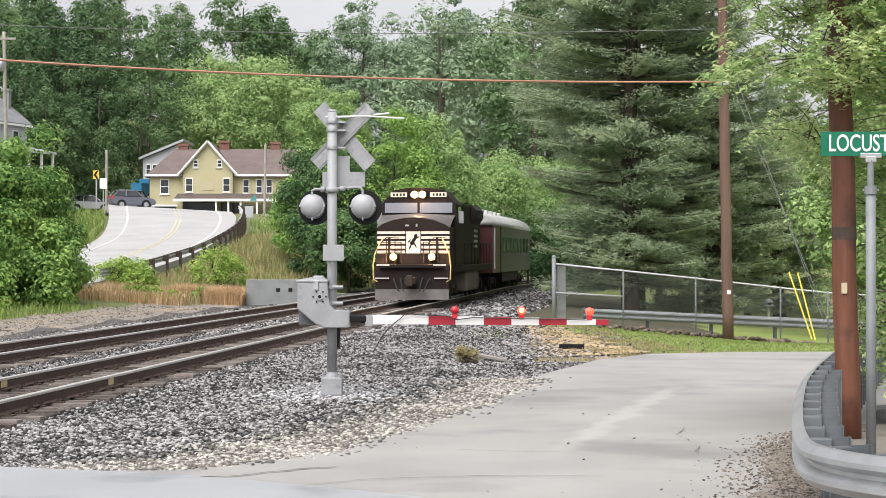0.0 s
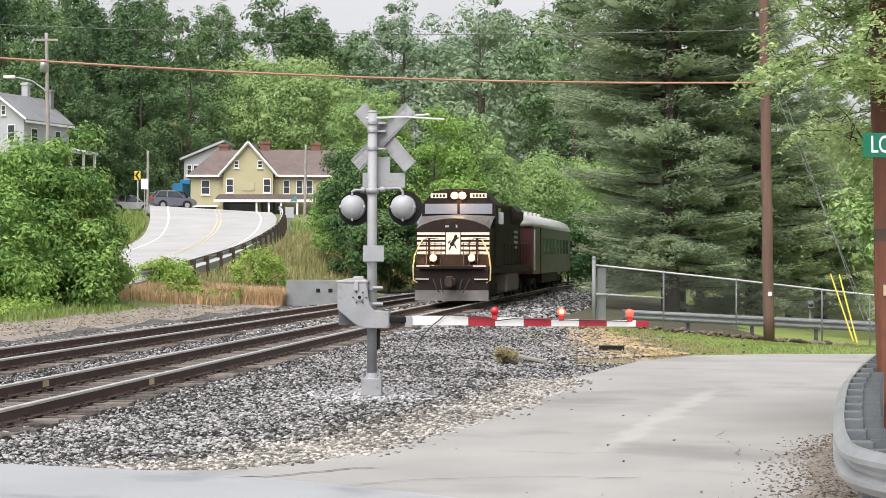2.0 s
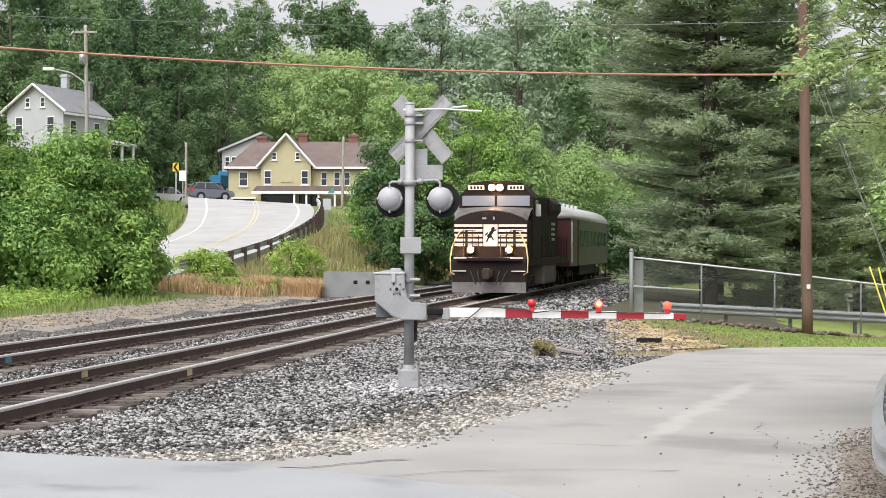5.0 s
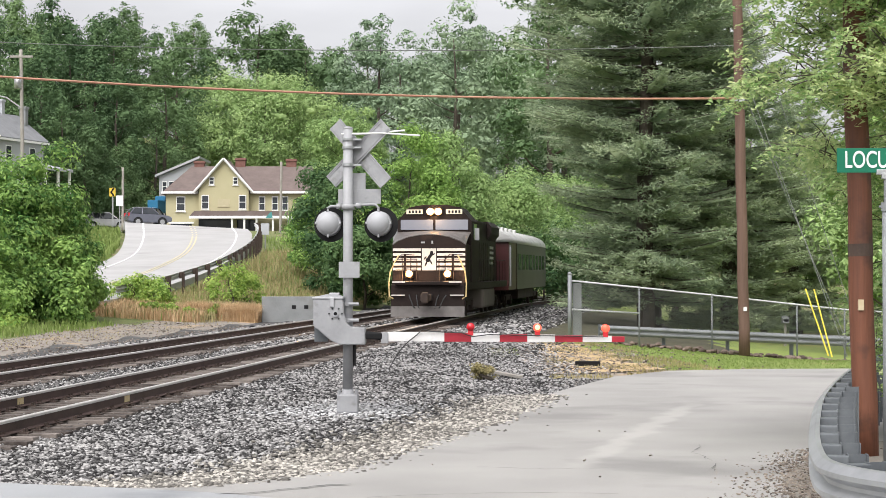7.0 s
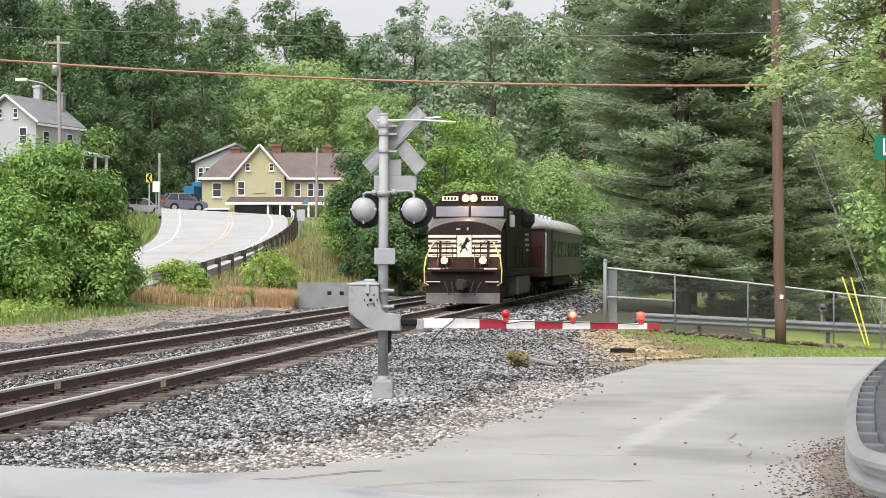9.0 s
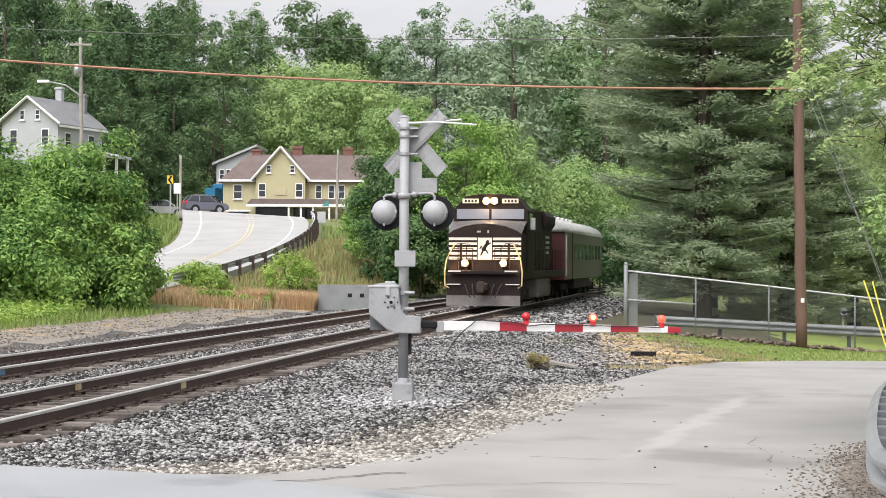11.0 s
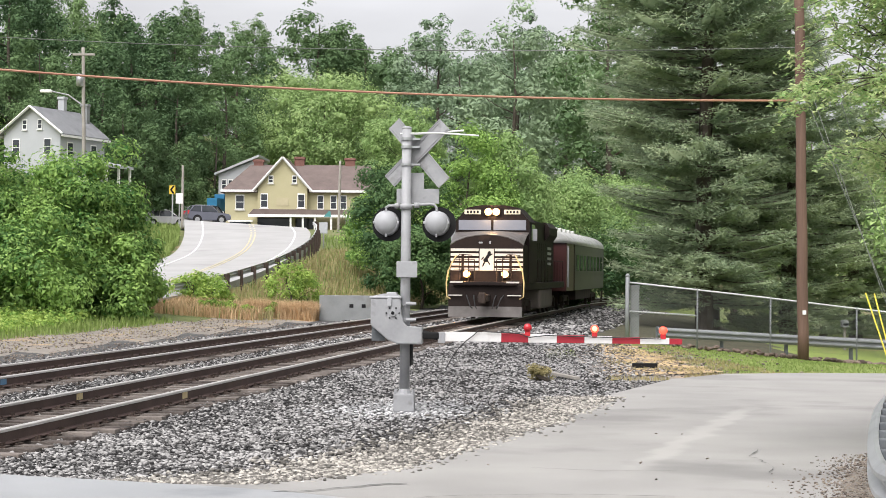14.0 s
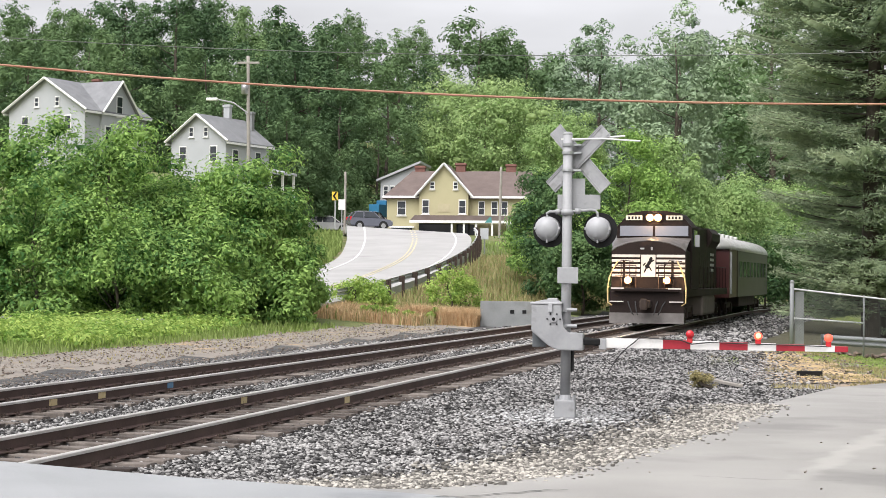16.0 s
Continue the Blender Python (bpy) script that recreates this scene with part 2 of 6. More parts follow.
M_GRASS = mat("green_grass_blades", (0.14, 0.21, 0.05), (0.31, 0.39, 0.13), 0.4, 0.8, fine=3, island=0.7, trans=0.3, spec=0.2)
M_DRYGRASS = mat("dry_grass_blades", (0.25, 0.22, 0.1), (0.46, 0.4, 0.21), 0.4, 0.85, fine=3, island=0.7, trans=0.3, spec=0.2)
M_ORANGEGRASS = mat("orange_dead_stalks", (0.46, 0.3, 0.16), (0.78, 0.6, 0.38), 0.6, 0.85, fine=3, island=0.6, trans=0.25, spec=0.2)
M_COPPER = mat("orange_brown_cable", (0.28, 0.12, 0.075), (0.5, 0.29, 0.2), 0.5, 0.7)
M_WIRE = mat("grey_wire", (0.1, 0.11, 0.1), (0.18, 0.19, 0.17), 2, 0.6, metal=0.4)
M_GUYYELLOW = mat("yellow_plastic_guard", (0.7, 0.55, 0.05), (0.78, 0.63, 0.1), 3, 0.5)
M_LOCO = mat("black_locomotive_paint", (0.01, 0.007, 0.0065), (0.03, 0.02, 0.017), 0.6, 0.6, spec=0.15, bump=0.002, fine=14, stain=((0.05, 0.032, 0.025), 0.8, 0.6))
M_LOCOGRIME = mat("grimy_underframe", (0.02, 0.014, 0.012), (0.06, 0.04, 0.03), 1.5, 0.9)
M_STRIPEWHITE = mat("white_nose_stripe", (0.56, 0.52, 0.47), (0.68, 0.63, 0.58), 2, 0.5)
M_HANDRAIL = mat("pale_yellow_handrail", (0.6, 0.45, 0.2), (0.68, 0.53, 0.26), 3, 0.5)
M_MAROON = mat("maroon_coach_paint", (0.045, 0.011, 0.011), (0.075, 0.02, 0.018), 0.6, 0.45)
M_COACH = mat("grey_green_coach_paint", (0.036, 0.04, 0.033), (0.062, 0.068, 0.056), 0.6, 0.5)
M_SILVERROOF = mat("silver_coach_roof", (0.48, 0.48, 0.47), (0.62, 0.62, 0.61), 0.8, 0.45, metal=0.3)
M_HEADLAMP = glow("lit_headlamp", (1.0, 0.72, 0.4), 12.0)
# added emission for rings that stand in for the lamps' warm glare
M_GLARERING = glow("lamp_glare_glow", (1.0, 0.5, 0.16), 2.6)
M_NUMBER = glow("number_board", (0.7, 0.62, 0.48), 0.1)
# glass with the sky's pale reflection put into its base colour
M_GLASS = mat("sky_tinted_cab_glass", (0.2, 0.21, 0.25), (0.28, 0.29, 0.33), 0.5, 0.06)
M_CARBLUE = mat("blue_grey_car_paint", (0.13, 0.135, 0.17), (0.2, 0.205, 0.25), 1, 0.25, metal=0.3)
M_TRUCKBLUE = mat("bright_blue_paint", (0.015, 0.12, 0.23), (0.03, 0.16, 0.29), 1, 0.4)
M_TYRE = mat("tyre_rubber", (0.012, 0.012, 0.012), (0.025, 0.025, 0.025), 5, 0.8)
M_RIM = mat("alloy_rim", (0.4, 0.4, 0.41), (0.5, 0.5, 0.51), 5, 0.35, metal=0.7)
M_ROCK = mat("border_rubble", (0.06, 0.042, 0.034), (0.2, 0.15, 0.12), 1.5, 0.9, bump=0.02, fine=9, thing=0.7)


# ---- mesh helpers ----
def link(name, bm, mats, parent=None, smooth=False):
    me = bpy.data.meshes.new(name)
    bmesh.ops.recalc_face_normals(bm, faces=bm.faces[:])
    bm.to_mesh(me)
    bm.free()
    for m in mats if isinstance(mats, (list, tuple)) else (mats,):
        me.materials.append(m)
    if smooth:
        me.polygons.foreach_set("use_smooth", [True] * len(me.polygons))
    ob = new(name, me)
    ob.parent = parent
    return ob


def part(name, bm, mats, parent, label="", smooth=False):
    return tagged(link(name, bm, mats, parent, smooth), label)


def thing(name, label, category, at=(0, 0, 0), turn=0.0, group="", kind=""):
    ob = new(name)
    ob.matrix_basis = pose(*at, 0, 0, turn)
    return tagged(ob, label, category, group, kind)


def box(bm, x0, x1, y0, y1, z0, z1, bevel=0.0, mi=0, m=None):
    b = bmesh.new()
    bmesh.ops.create_cube(b, size=1)
    bmesh.ops.transform(b, verts=b.verts, matrix=Matrix.Translation(((x0 + x1) / 2, (y0 + y1) / 2, (z0 + z1) / 2)) @ Matrix.Diagonal((x1 - x0, y1 - y0, z1 - z0, 1)))
    if bevel:
        bmesh.ops.bevel(b, geom=b.edges[:], offset=bevel, segments=2, profile=0.6, affect="EDGES")
    return merge(bm, b, mi, m)


def merge(bm, b, mi=0, m=None):
    if m is not None:
        bmesh.ops.transform(b, verts=b.verts, matrix=m)
    for f in b.faces:
        f.material_index = mi
    me = bpy.data.meshes.new("join")
    b.to_mesh(me)
    b.free()
    bm.from_mesh(me)
    bpy.data.meshes.remove(me)
    return bm


def cyl(bm, p, q, r0, r1=None, seg=12, mi=0):
    p, q = Vector(p), Vector(q)
    b = bmesh.new()
    bmesh.ops.create_cone(b, cap_ends=True, segments=seg, radius1=r0, radius2=r0 if r1 is None else r1, depth=(q - p).length)
    return merge(bm, b, mi, Matrix.Translation((p + q) / 2) @ (q - p).to_track_quat("Z", "Y").to_matrix().to_4x4())


def ball(bm, c, r, seg=16, mi=0, sx=1, sy=1, sz=1):
    b = bmesh.new()
    bmesh.ops.create_uvsphere(b, u_segments=seg, v_segments=max(6, seg // 2), radius=r)
    return merge(bm, b, mi, Matrix.Translation(c) @ Matrix.Diagonal((sx, sy, sz, 1)))


def tube(bm, pts, r, seg=8, mi=0):
    """A round bar along a line of points; r may be one radius a point."""
    pts = [Vector(p) for p in pts]
    rs = r if isinstance(r, (list, tuple)) else [r] * len(pts)
    rings = []
    for i, p in enumerate(pts):
        d = (pts[min(i + 1, len(pts) - 1)] - pts[max(i - 1, 0)]).normalized()
        a = d.orthogonal().normalized() if abs(d.z) > 0.9 else d.cross(Vector((0, 0, 1))).normalized()
        c = d.cross(a)
        rings.append([bm.verts.new(p + rs[i] * (math.cos(k * math.tau / seg) * a + math.sin(k * math.tau / seg) * c)) for k in range(seg)])
    for u, v in zip(rings, rings[1:]):
        for k in range(seg):
            bm.faces.new((u[k], u[(k + 1) % seg], v[(k + 1) % seg], v[k])).material_index = mi
    for ring in (rings[0], rings[-1]):
        bm.faces.new(ring).material_index = mi
    return bm


def sweep(bm, profile, path, mids=None, flat=True):
    """A closed profile of (across, up) points carried along a path; across points to the right of the way."""
    path = [Vector(p) for p in path]
    rings = []
    for i, p in enumerate(path):
        d = path[min(i + 1, len(path) - 1)] - path[max(i - 1, 0)]
        d.z = 0
        a = Vector((d.y, -d.x, 0)).normalized()
        rings.append([bm.verts.new(p + a * u + Vector((0, 0, w))) for u, w in profile])
    n = len(profile)
    for u, v in zip(rings, rings[1:]):
        for k in range(n):
            f = bm.faces.new((u[k], u[(k + 1) % n], v[(k + 1) % n], v[k]))
            f.material_index = mids[k] if mids else 0
    bm.faces.new(rings[0])
    bm.faces.new(rings[-1])
    return bm


def prism(bm, outline, y0, y1, mi=0, m=None):
    """An outline in x, z drawn out from y0 to y1."""
    b = bmesh.new()
    a = [b.verts.new((x, y0, z)) for x, z in outline]
    c = [b.verts.new((x, y1, z)) for x, z in outline]
    b.faces.new(a)
    b.faces.new(c[::-1])
    for k in range(len(a)):
        j = (k + 1) % len(a)
        b.faces.new((a[k], c[k], c[j], a[j]))
    bmesh.ops.recalc_face_normals(b, faces=b.faces[:])
    return merge(bm, b, mi, m)


def slab(bm, outline, top, bottom, mi=0):
    """A plan outline of (x, y) with a flat top."""
    a = [bm.verts.new((x, y, top(x, y) if callable(top) else top)) for x, y in outline]
    c = [bm.verts.new((x, y, bottom)) for x, y in outline]
    bm.faces.new(a).material_index = mi
    for k in range(len(a)):
        j = (k + 1) % len(a)
        bm.faces.new((a[k], a[j], c[j], c[k])).material_index = mi
    bmesh.ops.triangulate(bm, faces=[f for f in bm.faces if len(f.verts) > 4])
    return bm


def from_arrays(name, verts, faces, material, parent=None):
    """A mesh from numpy arrays: verts (n, 3) and faces (m, 3 or 4)."""
    me = bpy.data.meshes.new(name)
    k = faces.shape[1]
    me.vertices.add(len(verts))
    me.vertices.foreach_set("co", verts.astype(np.float32).ravel())
    me.loops.add(faces.size)
    me.loops.foreach_set("vertex_index", faces.astype(np.int32).ravel())
    me.polygons.add(len(faces))
    me.polygons.foreach_set("loop_start", np.arange(0, faces.size, k, dtype=np.int32))
    me.polygons.foreach_set("loop_total", np.full(len(faces), k, dtype=np.int32))
    me.update(calc_edges=True)
    me.materials.append(material)
    ob = new(name, me)
    ob.parent = parent
    return ob


# ---- the lie of the land ----
def smooth(a, b, v):
    t = np.clip((v - a) / (b - a), 0, 1)
    return t * t * (3 - 2 * t)


def track_x(y):
    """The middle of the near track, which bends to the right far off."""
    y = np.asarray(y, float)
    return -8.99 + 0.10312 * y + 0.0001426 * np.maximum(y - 35, 0) ** 2 + 0.00465 * np.maximum(y - 110, 0) ** 2


def track_z(y):
    """The height of the rails' tops."""
    y = np.asarray(y, float)
    return 0.00487 * (y - 20) + 0.0000134 * np.maximum(np.minimum(y, 160) - 45, 0) ** 2


ROAD_Z = -0.15
SPACING = 4.03


def hill(y):
    return np.interp(y, [0, 60, 86, 98, 110, 125, 140, 160, 185, 220, 300, 420, 600, 3000], [0.0, 0.1, 0.85, 1.5, 2.35, 3.4, 4.6, 6.0, 7.2, 10.5, 20, 26, 27, 27])


def height(x, y):
    x, y = np.asarray(x, float), np.asarray(y, float)
    yy = np.clip(y, 0, 160)
    u = x - track_x(yy)
    bed = track_z(yy) - 0.28
    right = ROAD_Z - 0.06 + 0.0 * x
    right = right + smooth(44, 56, y) * (0.45 - 0.095 * np.clip(x - 1, 0, 14))
    right = np.where(y > 60, right + (bed + 0.1 - right) * smooth(60, 95, y) * smooth(12, 3, u), right)
    left = np.maximum(hill(y), -0.2) + smooth(95, 125, y) * np.clip((-37 - x) * 0.6, 0, 6)
    leftflat = bed + 0.05
    left = leftflat + (left - leftflat) * smooth(8.5, 19, -u)
    z = np.where(u > 0, right + (bed - right) * smooth(3.6, 1.8, u), left)
    z = np.where((u <= 0) & (u > -8.5), bed, z)
    far = hill(y)
    far = far + smooth(-35, -75, x) * smooth(200, 270, y) * 7
    z = z + (np.maximum(far, z) - z) * smooth(170, 215, y)
    return z


def h(x, y):
    return float(height(x, y))


def ground_sheet():
    xs = np.concatenate([np.linspace(-2600, -170, 14), np.arange(-160, -40, 5.0), np.arange(-40, 30, 0.8), np.arange(30, 160, 5.0), np.linspace(170, 2600, 14)])
    ys = np.concatenate([np.linspace(-2600, -40, 10), np.arange(-30, 10, 4.0), np.arange(10, 110, 0.8), np.arange(110, 240, 3.0), np.linspace(245, 640, 24), np.linspace(700, 2600, 10)])
    X, Y = np.meshgrid(xs, ys)
    Z = height(X, Y)
    V = np.stack([X, Y, Z], -1).reshape(-1, 3)
    n = len(xs)
    i = (np.arange(len(ys) - 1)[:, None] * n + np.arange(n - 1)[None, :]).ravel()
    ob = from_arrays("ground", V, np.stack([i, i + 1, i + n + 1, i + n], -1), M_GROUND)
    me = ob.data
    me.materials.append(M_BALLAST)
    me.materials.append(M_LAWN)
    me.materials.append(M_DIRT)
    me.materials.append(M_DARKGROUND)
    c = V[i] + 0.4
    u = c[:, 0] - track_x(np.clip(c[:, 1], 0, 200))
    m = np.zeros(len(i), np.int32)
    m[(u > -8.2) & (u < 5.0) & (c[:, 1] > -20) & (c[:, 1] < 170)] = 1
    m[(c[:, 1] > 10) & (c[:, 1] < 47) & (u > -8.2) & (c[:, 0] < 7) ] = 1
    m[(c[:, 1] > 36) & (c[:, 1] < 120) & (u > 5.2) & (c[:, 0] > 2)] = 2
    m[(u <= -8.2) & (u > -11.8) & (c[:, 1] > 10) & (c[:, 1] < 95)] = 3
    m[(c[:, 1] > 34) & (c[:, 1] < 50) & (u > 4.4) & (c[:, 0] < 4.6) & (c[:, 0] > 1.9)] = 3
    m[(c[:, 1] > 56.5) & (c[:, 1] < 110) & (u > 5.0) & (c[:, 0] < 9.2 + 0.06 * (c[:, 1] - 57))] = 4
    m[(c[:, 1] > 74) & (c[:, 1] < 110) & (u > 5.0) & (c[:, 0] < 10.5)] = 4
    me.polygons.foreach_set("material_index", m)
    me.polygons.foreach_set("use_smooth", np.ones(len(i), bool))
    return tagged(ob, "sloping ground of rough grass, ballast and lawn", "ground", kind="structure")


ground_sheet()


# ---- the near road and the crossing ----
def road_sheet():
    edge = [(-16, 18.6), (-9.5, 17.6), (-6.6, 17.3), (-4.9, 17.25), (-3.17, 17.05), (-2.38, 17.5), (-1.48, 18.6), (-0.92, 20.4), (-0.31, 22.7), (0.36, 25.1),
            (0.9, 27.9), (1.8, 32.3), (3.2, 37.2), (4.6, 39.6), (6.5, 40.4), (9.0, 40.6), (14.0, 40.0), (24.0, 37.0)]
    near = [(24.0, 27.0), (10.0, 28.0), (6.0, 25.0), (5.0, 21.5), (4.3, 18.6), (3.75, 16.5), (3.45, 14.5), (3.4, 10.0), (3.6, 0.0), (3.6, -14.0), (-9.0, -14.0), (-16.0, 8.0)]
    bm = slab(bmesh.new(), edge + near, ROAD_Z, ROAD_Z - 0.2)
    tagged(link("road", bm, M_ASPHALT), "worn light grey asphalt road beside the tracks", "road", kind="structure")
    # the newer, bluish paving of the crossing itself, level with the rails
    out = [(-16, 18.58), (-9.5, 17.58), (-6.6, 17.28), (-4.9, 17.2), (-3.17, 17.0), (-2.2, 16.6), (-1.2, 15.9), (-0.2, 15.1), (0.2, 14.2), (0.2, 6.0), (-16.0, 10.0)]
    bm = slab(bmesh.new(), out, lambda x, y: ROAD_Z + 0.006 + 0.14 * float(smooth(-4.2, -6.0, x)), ROAD_Z - 0.15)
    tagged(link("pavement", bm, M_CROSSING), "smooth blue-grey paving of the level crossing", "pavement", kind="structure")


road_sheet()


def crack(points, width, name="road_crack", label="dark open crack in the road surface", material=None, wobble=0.03, up=0.011):
    bm = bmesh.new()
    rng = random.Random(len(points) * 7 + int(width * 1000))
    fine = []
    for (a, b), (c, d) in zip(points, points[1:]):
        for k in range(8):
            t = k / 8
            fine.append((a + (c - a) * t + rng.uniform(-wobble, wobble), b + (d - b) * t + rng.uniform(-wobble, wobble)))
    prev = None
    for x, y in fine:
        w = width * rng.uniform(0.3, 1)
        pair = (bm.verts.new((x, y - w, ROAD_Z + up)), bm.verts.new((x, y + w, ROAD_Z + up)))
        if prev:
            bm.faces.new((prev[0], pair[0], pair[1], prev[1]))
        prev = pair
    tagged(link(name, bm, material or M_CRACK), label, "crack" if material is None else "road mark", group="road marks", kind="structure")


crack([(-2.7, 16.3), (-1.9, 16.55), (-1.3, 17.2), (-1.0, 17.3)], 0.035)
crack([(2.6, 18.5), (2.75, 19.6), (2.65, 20.5), (2.9, 21.6)], 0.03)
crack([(-1.2, 15.9), (-0.5, 16.4), (0.6, 16.6), (1.6, 16.5)], 0.012)
crack([(0.2, 18.9), (0.9, 18.7), (1.8, 18.8)], 0.01)


def shoulder():
    out = [(2.35, 10.0), (2.5, 12.0), (2.72, 14.0), (2.6, 15.2), (3.0, 16.4), (3.15, 17.7), (3.5, 18.9), (3.95, 20.1), (4.6, 22.0), (6.0, 22.0), (5.4, 18.0), (5.0, 10.0)]
    tagged(link("shoulder", slab(bmesh.new(), out, ROAD_Z + 0.006, ROAD_Z - 0.15), M_SHOULDER), "gritty brown shoulder under the guardrail", "road shoulder", kind="structure")


shoulder()
crack([(-4.1, 15.2), (-3.4, 16.6), (-3.2, 17.0)], 0.02)


# ---- two railway tracks ----
RAIL = [(-0.075, 0), (0.075, 0), (0.075, 0.012), (0.012, 0.03), (0.012, 0.135), (0.036, 0.145), (0.036, 0.176), (0.026, 0.186), (-0.026, 0.186), (-0.036, 0.176), (-0.036, 0.145), (-0.012, 0.135), (-0.012, 0.03), (-0.075, 0.012)]
# 1: painted gleam, on the head's top and its right side
RAIL_MATS = [0, 0, 0, 0, 0, 1, 1, 1, 1, 0, 0, 0, 0, 0]


def track_point(y, across, up=0.0):
    x, z = float(track_x(y)), float(track_z(y))
    s = (float(track_x(y + 0.5)) - float(track_x(y - 0.5)))
    c = math.hypot(1, s)
    return Vector((x + across / c, y - across * s / c, z + up))


def heading(y):
    return math.degrees(math.atan(float(track_x(y + 0.5)) - float(track_x(y - 0.5))))


def track(middle, first, marks):
    top = thing("railway_track", "rusty steel railway track on weathered wooden ties in grey ballast", "railway track", group="railway tracks")
    ys = [first + 1.5 * k for k in range(int((175 - first) / 1.5))]
    rails = []
    for side in (-0.75, 0.75):
        rails.append(part("rail", sweep(bmesh.new(), RAIL, [track_point(y, middle + side, -0.186) for y in ys], RAIL_MATS), (M_RAIL, M_RAILTOP), top, "brown rusty rail, its polished head with a painted gleam"))
    tie = bmesh.new()
    box(tie, -1.3, 1.3, -0.11, 0.11, -0.2, 0, 0.012)
    plate = bmesh.new()
    box(plate, -0.17, 0.17, -0.09, 0.09, 0, 0.02)
    for dx in (-0.1, 0.1):
        for dy in (-0.05, 0.05):
            box(plate, dx - 0.016, dx + 0.016, dy - 0.016, dy + 0.016, 0.018, 0.06)
    tie_mesh = plate_mesh = None
    rng = random.Random(5)
    for k in range(150):
        y = first - 0.3 + 0.52 * k
        p = track_point(y, middle + rng.uniform(-0.06, 0.06), -0.204)
        m = pose(*p, 0, rng.uniform(-0.6, 0.6), -heading(y) + rng.uniform(-1.5, 1.5))
        if tie_mesh is None:
            a, b = part("tie", tie, M_TIE, top, "weathered wooden tie"), None
            tie_mesh = a.data
        else:
            a = new("tie", tie_mesh)
            a.parent = top
        a.matrix_basis = m
        for side in (-0.75, 0.75) if y < 70 else ():
            if plate_mesh is None:
                b = part("tie_plate", plate, M_TIEPLATE, top, "rusted tie plate with spikes")
                plate_mesh = b.data
            else:
                b = new("tie_plate", plate_mesh)
                b.parent = top
            b.matrix_basis = m @ pose(side, 0, 0)
    for side, y, colour in marks:
        bm = bmesh.new()
        box(bm, -0.002, 0.002, -0.14, 0.14, -0.05, 0.055)
        mark = part("paint_mark", bm, colour, rails[1 if side > 0 else 0], "painted mark on the rail's web")
        mark.matrix_basis = pose(*track_point(y, middle + side + 0.0145, -0.1), 0, 0, -heading(y))


track(0.0, 12.0, [(0.75, 28.77, M_YELLOWMARK), (-0.75, 28.08, M_YELLOWMARK)])
track(-SPACING, 12.0, [(0.75, 26.5, M_YELLOWMARK), (0.75, 31.25, M_BLUEMARK), (0.75, 28.3, M_YELLOWMARK)])


# ---- loose stones ----
M_STONE_WHITE = mat("whitish_stone", (0.24, 0.24, 0.24), (0.6, 0.6, 0.6), 0.5, 0.85, fine=12, island=1.0)

def stones(name, label, n, place, size, material, seed):
    """Many small broken stones in one mesh; place(rng, n) gives x, y, z."""
    rng = np.random.default_rng(seed)
    c = place(rng, n)
    n = len(c)
    base = np.array([(1, 0, 0), (0, 1, 0), (-1, 0, 0), (0, -1, 0), (0, 0, 1), (0, 0, -1)], float)
    v = base[None] * rng.uniform(0.55, 1.25, (n, 6, 1)) + rng.normal(0, 0.16, (n, 6, 3))
    q = rng.normal(size=(n, 4))
    q /= np.linalg.norm(q, axis=1)[:, None]
    w, x, y, z = q.T
    R = np.stack([1 - 2 * (y * y + z * z), 2 * (x * y - z * w), 2 * (x * z + y * w), 2 * (x * y + z * w), 1 - 2 * (x * x + z * z), 2 * (y * z - x * w),
                  2 * (x * z - y * w), 2 * (y * z + x * w), 1 - 2 * (x * x + y * y)], -1).reshape(n, 3, 3)
    v = np.einsum("nij,nkj->nki", R, v) * rng.uniform(size[0], size[1], (n, 1, 1)) * np.array([1.15, 1.0, 0.62]) + c[:, None, :]
    tri = np.array([(0, 1, 4), (1, 2, 4), (2, 3, 4), (3, 0, 4), (1, 0, 5), (2, 1, 5), (3, 2, 5), (0, 3, 5)])
    f = (np.arange(n)[:, None, None] * 6 + tri[None]).reshape(-1, 3)
    return tagged(from_arrays(name, v.reshape(-1, 3), f, material), label, "stones", kind="stuff")


def road_edge(y):
    return np.interp(y, [17.0, 17.5, 18.6, 20.4, 22.7, 25.1, 27.9, 32.3, 37.2, 39.6], [-3.0, -2.38, -1.48, -0.92, -0.31, 0.36, 0.9, 1.8, 3.2, 4.4])


def spread(y0, y1, u0, u1, lift, keep=None):
    def place(rng, n):
        y = y0 + (y1 - y0) * rng.uniform(0, 1, n) ** 1.6
        x = track_x(y) + rng.uniform(u0, u1, n)
        z = height(x, y) + lift + rng.uniform(-0.02, 0.02, n)
        p = np.stack([x, y, z], -1)
        return p[keep(x, y)] if keep else p
    return place


def on_gravel(x, y):
    return (x < road_edge(y) + 0.05) & (y > 17.35 - 0.06 * (x + 3.2))


stones("ballast_stones", "broken dark and pale grey railway ballast", 105000, spread(17, 58, 1.15, 9.0, 0.02, lambda x, y: on_gravel(x, y) & ((y < 37) | (x < 1.9 + np.random.default_rng(5).normal(0, 0.35, len(x))))), (0.017, 0.042), M_STONE, 1)
stones("ballast_between_rails", "grey ballast between the rails", 56000, spread(17.5, 66, -7.0, 1.3, 0.027, lambda x, y: y > 17.35 - 0.06 * (x + 3.2)), (0.017, 0.04), M_STONE, 2)
stones("far_ballast", "grey ballast beside the track where it bends away", 10000, spread(50, 112, -7.0, 5.2, 0.03), (0.04, 0.085), M_STONE, 8)
